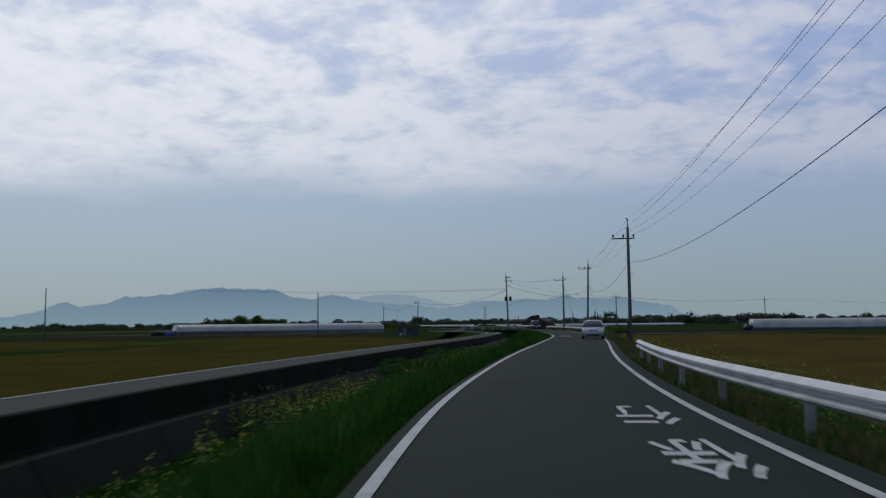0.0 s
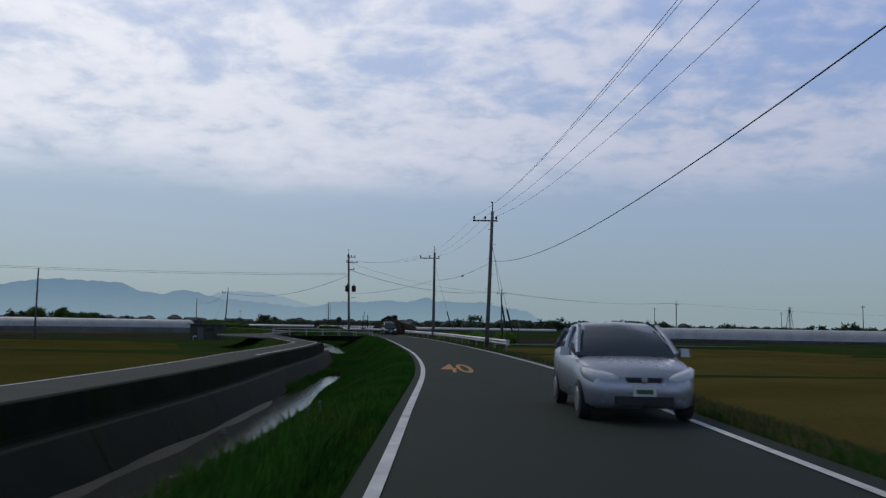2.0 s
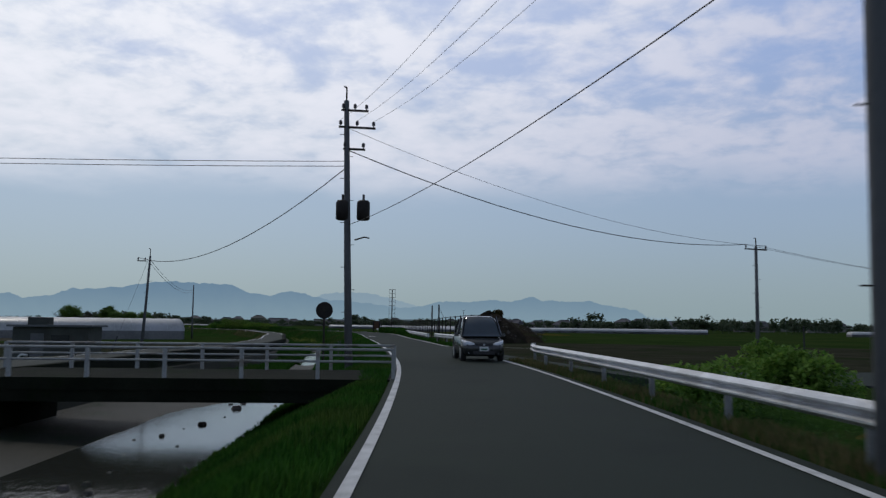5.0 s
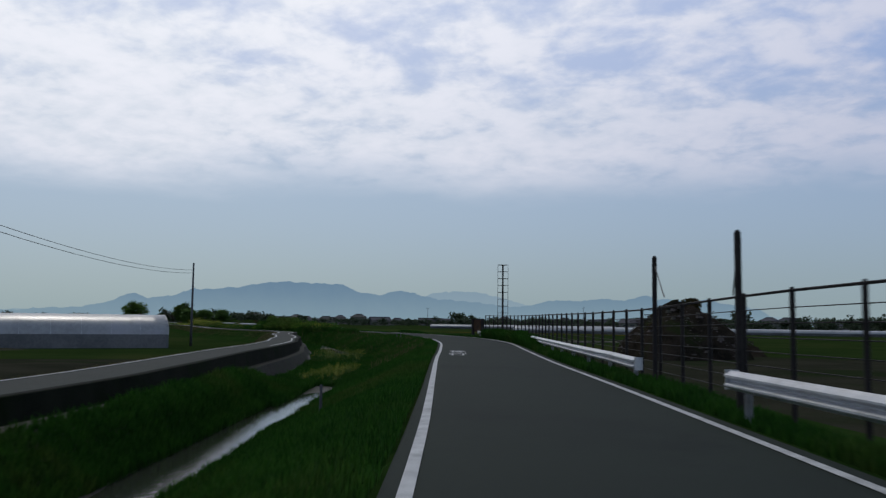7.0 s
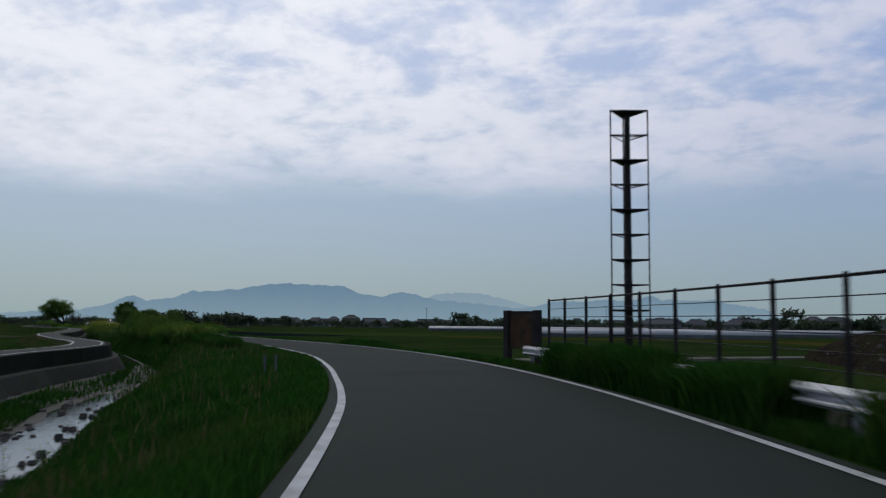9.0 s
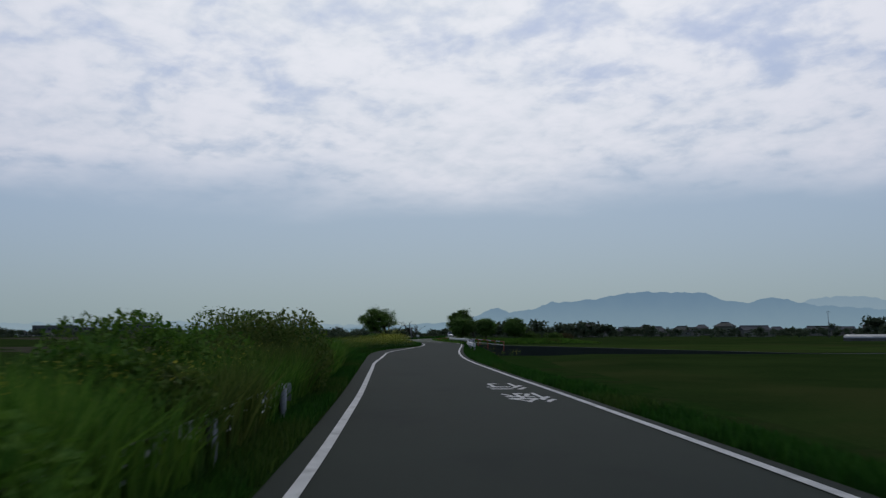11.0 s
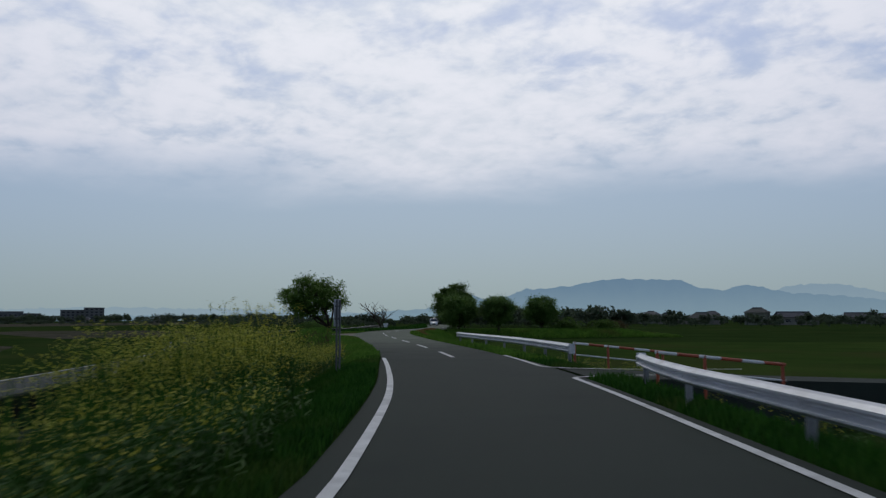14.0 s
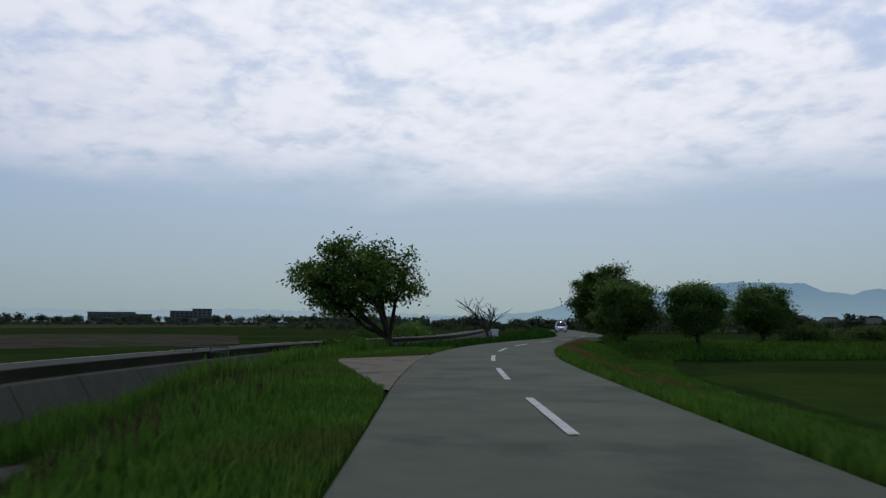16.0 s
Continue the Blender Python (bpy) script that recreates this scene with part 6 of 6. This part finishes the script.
for x, y, rx, h, sd, m in ((-105.2, 453.0, 1.9, 1.3, 61, leaf_dark), (-104.0, 472.0, 2.6, 1.7, 62, leaf_brown), (-101.5, 457.0, 1.7, 1.0, 63, leaf_dark), (-138, 436, 2.2, 1.6, 64, leaf_dark), (-142, 442, 2.0, 1.5, 65, leaf_dark), (-146, 450, 2.4, 1.9, 66, leaf_green),
                           (-120, 445, 1.6, 1.0, 67, leaf_dark), (-119.5, 412.5, 1.2, 0.7, 69, leaf_green), (12, 148, 1.6, 1.0, 70, leaf_green), (17, 153, 1.8, 1.2, 71, leaf_green), (26, 177, 1.6, 1.2, 72, leaf_green)):
    bush((x, y, -0.45 if x < -99 and 432 < y < 462 and x > -119 else FIELD if h > 0.95 else -0.4), rx, h + (0.7 if h > 0.95 else 0.2), sd, m, "low leafy bush among the grass")
for x, y, z, rx, h, sd, m in ((13.3, 242.1, 2.2, 0.8, 1.2, 74, leaf_brown), (12.2, 244.5, 1.6, 1.2, 1.0, 75, leaf_dark), (11.0, 240.0, 0.9, 1.3, 0.9, 76, leaf_brown), (15.5, 255.0, 0.6, 1.2, 0.9, 77, leaf_brown)):
    bush((x, y, z), rx, h, sd, m, "straggling shrub growing on the earth heap", 2600)
for k, (s, lat, h) in enumerate(((287, -4.9, 1.1), (292, -4.7, 1.3), (297, -4.8, 1.7), (302, -4.9, 2.0), (306, -4.8, 2.0), (33, -4.8, 0.9), (39, -4.7, 1.0), (44, -4.6, 0.8), (311, -5.0, 1.9))):
    x, y, _ = along(s, lat)
    bush((x, y, float(ground_height(np.array([float(s)]), np.array([lat]))[0])), 1.5, h, 90 + k, grass_fresh if 280 < s < 308 else grass_leaf, "clump of tall green weeds on the bank", 9000, 0.05)

# ---- far tree belts and houses ----
def tree_belt(name, arcs, seed, label):
    """Far trees: each a stem and a ragged crown of many leaf clumps."""
    r = np.random.default_rng(seed)
    vs, fs = [], []
    base = 0
    for lo, hi, dlo, dhi, count, hmin, hmax in arcs:
        for _ in range(count):
            a, d = radians(r.uniform(lo, hi)), r.uniform(dlo, dhi)
            x, y = -20 - d * math.sin(a), 190 + d * math.cos(a)
            h = r.uniform(hmin, hmax) * (1.35 if r.uniform() < 0.05 else 1)
            w = h * r.uniform(0.55, 1.2)
            n = 230
            lob = r.uniform(-1, 1, (6, 3)) * np.array([w * 0.5, w * 0.5, h * 0.18]) + np.array([0, 0, h * 0.55])
            ball = r.normal(0, 1, (n, 3))
            ball = ball / np.linalg.norm(ball, axis=1)[:, None] * r.uniform(0.1, 1.0, (n, 1))
            c = lob[r.integers(0, 6, n)] + ball * np.array([w * 0.42, w * 0.42, h * 0.27])
            c[:, 2] = np.clip(c[:, 2], 0.2, h)
            c += np.array([x, y, FIELD])
            ang = r.uniform(0, 6.283, n)
            sz = h * 0.085
            u = np.stack([np.cos(ang), np.sin(ang), r.normal(0, 0.6, n)], 1) * sz
            v = np.stack([-np.sin(ang), np.cos(ang), r.normal(0, 0.6, n)], 1) * sz * 0.7
            q = np.stack([c - u, c + v, c + u, c - v], 1).reshape(-1, 3)
            vs.append(q)
            fs.append(np.arange(n * 4).reshape(-1, 4) + base)
            base += n * 4
            tr = np.array([(x - 0.15, y, FIELD - 0.3), (x + 0.15, y, FIELD - 0.3), (x + 0.1, y, FIELD + h * 0.7), (x - 0.1, y, FIELD + h * 0.7)])
            vs.append(tr)
            fs.append(np.arange(4).reshape(1, 4) + base)
            base += 4
    tagged(new(name, raw_mesh(name, np.concatenate(vs), np.concatenate(fs), leaf_hazed)), label, "trees", kind="stuff")


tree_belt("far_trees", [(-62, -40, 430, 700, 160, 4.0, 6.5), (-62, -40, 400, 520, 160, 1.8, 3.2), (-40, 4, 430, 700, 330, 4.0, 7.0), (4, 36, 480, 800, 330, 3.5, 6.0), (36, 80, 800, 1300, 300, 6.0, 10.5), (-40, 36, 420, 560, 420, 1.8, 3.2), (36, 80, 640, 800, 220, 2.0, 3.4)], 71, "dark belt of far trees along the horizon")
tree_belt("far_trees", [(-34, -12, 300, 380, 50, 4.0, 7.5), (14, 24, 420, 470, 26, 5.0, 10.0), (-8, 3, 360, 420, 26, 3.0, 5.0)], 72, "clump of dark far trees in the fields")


def house(w, d, h, roof_h, hip, seed):
    t = thing("house", (0, 0, 0), 0, "distant farmhouse with grey tiled roof and pale walls", "house", "distant farmhouses")
    part("wall", Shape().box((0, 0, h / 2), (w, d, h)), house_wall, t)
    e = 0.6
    x0, y0, rx = w / 2 + e, d / 2 + e, (w / 2 - d * 0.35) if hip else (w / 2 + e)
    pts = [(-x0, -y0, h), (x0, -y0, h), (x0, y0, h), (-x0, y0, h), (-rx, 0, h + roof_h), (rx, 0, h + roof_h)]
    part("roof", Shape().add(pts, [(0, 1, 5, 4), (2, 3, 4, 5), (1, 2, 5), (3, 0, 4), (3, 2, 1, 0)]), roof_tile, t)
    part("ridge", Shape().box((0, 0, h + roof_h + 0.08), (2 * rx, 0.4, 0.3)), roof_tile, t)
    for k in range(3):
        wn = part("window", Shape().box((-w * 0.3 + w * 0.3 * k, -d / 2 - 0.02, h * 0.55), (w * 0.16, 0.06, h * 0.32)), window_dark, t)
        part("window_frame", Shape().box((-w * 0.3 + w * 0.3 * k, -d / 2 - 0.06, h * 0.55), (w * 0.16, 0.04, 0.08)), white_steel, wn)
    part("annex", Shape().box((w * 0.62, 0.4, h * 0.3), (w * 0.3, d * 0.7, h * 0.6)), house_wall, t)
    return t


rr = np.random.default_rng(5)
models = [house(11, 8, 3.0, 2.6, True, 1), house(9, 7, 5.2, 2.0, True, 2), house(13, 8, 3.2, 2.2, False, 3)]
spots = [(rr.uniform(-32, -6), rr.uniform(420, 620)) for _ in range(22)] + [(rr.uniform(-6, 24), rr.uniform(480, 700)) for _ in range(24)] + [(rr.uniform(40, 72), rr.uniform(1150, 1400)) for _ in range(14)]
for k, (a, d) in enumerate(spots):
    x, y = -20 - d * math.sin(radians(a)), 190 + d * math.cos(radians(a))
    m = pose(x, y, FIELD, 0, 0, a + rr.uniform(-25, 25))
    if k < 3:
        models[k].matrix_basis = m
    else:
        copy_thing(models[k % 3], m)


def block(at, w, d, h, turn, label):
    t = thing("building", (*at, FIELD), turn, label, "building", "far flat-roofed buildings")
    part("wall", Shape().box((0, 0, h / 2), (w, d, h)), block_wall, t)
    part("roof", Shape().box((0, 0, h + 0.3), (w + 0.8, d + 0.8, 0.6)), block_wall, t)
    for j in range(int(h / 4)):
        for k in range(int(w / 6)):
            part("window", Shape().box((-w / 2 + 4 + 6 * k, -d / 2 - 0.05, 2.2 + 4 * j), (3.2, 0.1, 1.6)), window_dark, t)


for a, d, w, h in ((53.2, 1420, 62, 15), (51.6, 1400, 30, 12), (49.3, 1400, 34, 17), (48.2, 1390, 26, 20)):
    block((-20 - d * math.sin(radians(a)), 190 + d * math.cos(radians(a))), w, 18, h, radians(a + 5), "grey flat-roofed building far across the paddies")

# ---- signs and barriers near the junction ----
sign = thing("road_sign", along(382.4, -3.62, -0.15), heading(382) + radians(73), "grey back of a road sign on two posts", "road sign")
part("plate", Shape().box((0, 0, 1.68), (0.50, 0.025, 0.76), bevel=0.01), sign_back, sign)
part("brace", Shape().box((0, -0.02, 1.86), (0.46, 0.02, 0.05)), pole_concrete, sign)
part("brace", Shape().box((0, -0.02, 1.50), (0.46, 0.02, 0.05)), pole_concrete, sign)
for x in (-0.12, 0.12):
    part("post", Shape().tube([(x, -0.03, -0.3), (x, -0.03, 2.04)], 0.03, 8), pole_concrete, sign)
for s, lat, h in ((388.2, -3.8, 0.85), (253.7, -4.4, 0.55), (253.4, -4.1, 0.55), (182.9, -4.7, 1.05), (197.3, -4.6, 0.7), (68.6, -4.2, 0.35), (69.4, -4.1, 0.35)):
    x, y, _ = along(s, lat)
    z = float(ground_height(np.array([s]), np.array([lat]))[0])
    single("marker_post", Shape().tube([(x, y, z - 0.2), (x, y, z + h - 0.04), (x, y, z + h)], [0.035, 0.035, 0.015], 8), pole_concrete, "short grey marker post in the grass", "marker post", "marker posts")


def barrier(s, lat0, lat1, label):
    t = thing("barrier", along(s, lat0, -0.05), heading(s), label, "barrier", "striped barriers")
    L = lat1 - lat0
    for k in range(6):
        part("stripe", Shape().tube([(L * k / 6, 0, 0.63 - 0.05 * k), (L * (k + 1) / 6, 0, 0.63 - 0.05 * (k + 1))], 0.038, 8), red_paint if k % 2 else white_steel, t)
    part("lower_pipe", Shape().tube([(0, 0, 0.27), (L, 0, -0.03)], 0.022, 8), white_steel, t)
    for x in (0.05, L * 0.38, L * 0.98):
        part("post", Shape().tube([(x, 0, -0.35 - 0.1 * x), (x, 0, 0.66 - 0.1 * x)], 0.04, 8), red_paint, t)


barrier(384.9, 3.65, 6.6, "red and white striped pipe barrier by the junction")
barrier(377.6, 3.9, 6.9, "red and white striped pipe barrier by the junction")
mirror = thing("traffic_mirror", (-0.6, 159.0, -0.3), 0.2, "round traffic mirror seen from behind on a post", "traffic mirror")
part("post", Shape().tube([(0, 0, 0), (0, 0, 2.3)], 0.04, 8), dark_steel, mirror)
part("mirror_back", Shape().tube([(0, 0.06, 2.2), (0, 0.0, 2.2), (0, -0.05, 2.2)], [0.2, 0.36, 0.36], 20), dark_steel, mirror)
board = thing("notice_board", (-128.5, 441.0, -0.5), radians(30), "small white notice board on posts beside the road", "sign")
part("panel", Shape().box((0, 0, 0.95), (0.7, 0.04, 0.75)), white_steel, board)
for x in (-0.3, 0.3):
    part("post", Shape().box((x, 0, 0.55), (0.06, 0.06, 1.1)), dark_steel, board)
railing = thing("lane_railing", (-119.5, 402.8, -0.75), radians(36), "low grey pipe railing at a lane crossing", "railing")
part("pipe", Shape().tube([(-1.2, 0, 0.95), (1.2, 0, 0.95)], 0.03, 8).tube([(-1.2, 0, 0.72), (1.2, 0, 0.72)], 0.025, 8), pole_concrete, railing)
for k in range(4):
    part("post", Shape().tube([(-1.2 + 2.4 * k / 3, 0, 0), (-1.2 + 2.4 * k / 3, 0, 0.95)], 0.03, 8), pole_concrete, railing)

# ---- cars ----
def car(at, turn, paint, label, length=3.8, width=1.68, high=1.5, boxy=0.0):
    """A small hatchback that faces its -y end."""
    t = thing("car", at, turn, label, "car", "cars on the road")
    L, W, H = length, width / 2, high
    # front to back: place, half width, sill, shoulder
    body = [(0.0, 0.66, 0.30, 0.60), (0.02, 0.80, 0.22, 0.68), (0.08, 0.94, 0.19, 0.77), (0.20, 1.0, 0.19, 0.87), (0.32, 1.0, 0.19, 0.94), (0.60, 1.0, 0.20, 1.0), (0.85, 0.99, 0.20, 1.02), (0.95, 0.95, 0.22, 1.0), (0.99, 0.88, 0.26, 0.92), (1.0, 0.80, 0.32, 0.80)]
    rows = []
    for u, k, lo, hi in body:
        y, w = -L / 2 + L * u, W * k
        mid = (lo + hi) / 2
        half_ring = [(0, lo), (w * 0.80, lo), (w * 0.96, lo + 0.06), (w, mid), (w * 0.985, hi - 0.10), (w * 0.93, hi - 0.03), (w * 0.80, hi), (0, hi + 0.02)]
        rows.append([(x, y, z) for x, z in half_ring] + [(-x, y, z) for x, z in half_ring[-2:0:-1]])
    part("body", Shape().loft(rows, closed=True, caps=True), paint, t, smooth=True)
    f0, f1, f2, f3 = (0.27 - 0.12 * boxy, 0.46 - 0.2 * boxy, 0.80, 0.95)
    roof = [(f0, 0.90, 0.93), (f0 + (f1 - f0) * 0.5, 0.82, 0.93 + (H - 0.95) * 0.55), (f1, 0.74, H - 0.05), (0.55, 0.73, H), (f2, 0.72, H - 0.03), (0.92, 0.76, H - 0.16), (f3, 0.88, 0.98)]
    rows = []
    for u, k, hi in roof:
        y, w = -L / 2 + L * u, W * k
        half_ring = [(0, 0.92), (W * 0.93, 0.92), (w + (W * 0.93 - w) * 0.4, 0.92 + (hi - 0.92) * 0.55), (w, hi - 0.07 * (hi > 1.1)), (w * 0.86, hi), (0, hi + 0.02)]
        rows.append([(x, y, z) for x, z in half_ring] + [(-x, y, z) for x, z in half_ring[-2:0:-1]])
    cabin = part("cabin", Shape().loft(rows, closed=True, caps=True), car_glass, t, "dark glass cabin, sky reflection put into its colour", True)
    top = [[(x * 1.01, y, z + 0.008) for x, y, z in r if z > H - 0.16] for r in rows[2:6]]
    n = min(len(r) for r in top)
    if n >= 3:
        part("roof_panel", Shape().loft([r[:n] for r in top]), paint, cabin, smooth=True)
    for sg in (-1, 1):
        for u0, u1, k in ((f0 + 0.01, f1, 0), (f2 + 0.05, f3, 1), (0.60, 0.61, 2)):
            y0, y1 = -L / 2 + L * u0, -L / 2 + L * u1
            z0, z1 = ((0.95, H - 0.05), (H - 0.12, 0.98), (0.94, H - 0.06))[k]
            x0, x1 = ((0.91, 0.755), (0.75, 0.90), (0.93, 0.76))[k]
            part("pillar", Shape().tube([(sg * W * x0, y0, z0), (sg * W * (x0 + x1) / 2, (y0 + y1) / 2, (z0 + z1) / 2 + 0.03), (sg * W * x1, y1, z1)], 0.04, 6), paint, cabin)
        mr = part("mirror", Shape().box((sg * (W + 0.09), -L * 0.17, 0.98), (0.18, 0.10, 0.13), 0, 0.8, 0.03), paint, t)
        lamp = part("headlight", Shape().loft([[(sg * W * x, -L / 2 + L * u - 0.012, z) for x, z in ((xa, z0), (xb, z0 + 0.02), (xb, z1 - 0.02), (xa, z1))] for u, xa, xb, z0, z1 in ((0.006, 0.42, 0.56, 0.56, 0.66), (0.014, 0.50, 0.70, 0.54, 0.70), (0.04, 0.66, 0.84, 0.55, 0.74), (0.09, 0.84, 0.955, 0.60, 0.78), (0.14, 0.93, 0.985, 0.68, 0.80))], closed=True, caps=True), lamp_lens, t, "clear headlight", True)
        part("fog_lamp", Shape().tube([(sg * W * 0.66, -L * 0.490, 0.34), (sg * W * 0.66, -L * 0.46, 0.34)], 0.045, 10), lamp_lens, t)
        for y in (-L * 0.32, L * 0.31):
            wh = part("wheel", Shape().tube([(sg * (W - 0.20), y, 0.29), (sg * (W - 0.18), y, 0.29), (sg * (W - 0.01), y, 0.29), (sg * (W + 0.005), y, 0.29)], [0.25, 0.29, 0.29, 0.25], 22), tyre_rubber, t)
            part("rim", Shape().tube([(sg * (W - 0.0), y, 0.29), (sg * (W + 0.012), y, 0.29), (sg * (W + 0.016), y, 0.29)], [0.19, 0.18, 0.05], 16), rim_alloy, wh)
    part("grille", Shape().box((0, -L / 2 + 0.02, 0.62), (0.62 * W * 1.0, 0.06, 0.07), bevel=0.02), black_sheet, t)
    part("badge", Shape().tube([(0, -L / 2 - 0.02, 0.62), (0, -L / 2 - 0.03, 0.62)], [0.045, 0.035], 12), rim_alloy, t)
    part("air_intake", Shape().box((0, -L / 2 - 0.005, 0.33), (W * 1.0, 0.06, 0.12), bevel=0.02), black_sheet, t)
    plate = part("number_plate", Shape().box((0, -L / 2 - 0.02, 0.47), (0.33, 0.02, 0.165)), plate_white, t)
    part("plate_bar", Shape().box((0, -L / 2 - 0.034, 0.455), (0.24, 0.006, 0.06)), plate_ink, plate)
    return t


car(along(66.6, 1.25, 0.014), heading(66.6), car_silver, "silver-blue small saloon car in the oncoming lane", 4.0, 1.70, 1.44)
car(along(160.5, 1.05, 0.014), heading(160.5), car_dark, "dark boxy small car in the oncoming lane", 3.6, 1.6, 1.68, 0.7)
car(along(534.0, -1.5, 0.014), heading(534), car_white, "white small car on the far road", 3.6, 1.6, 1.6, 0.5)
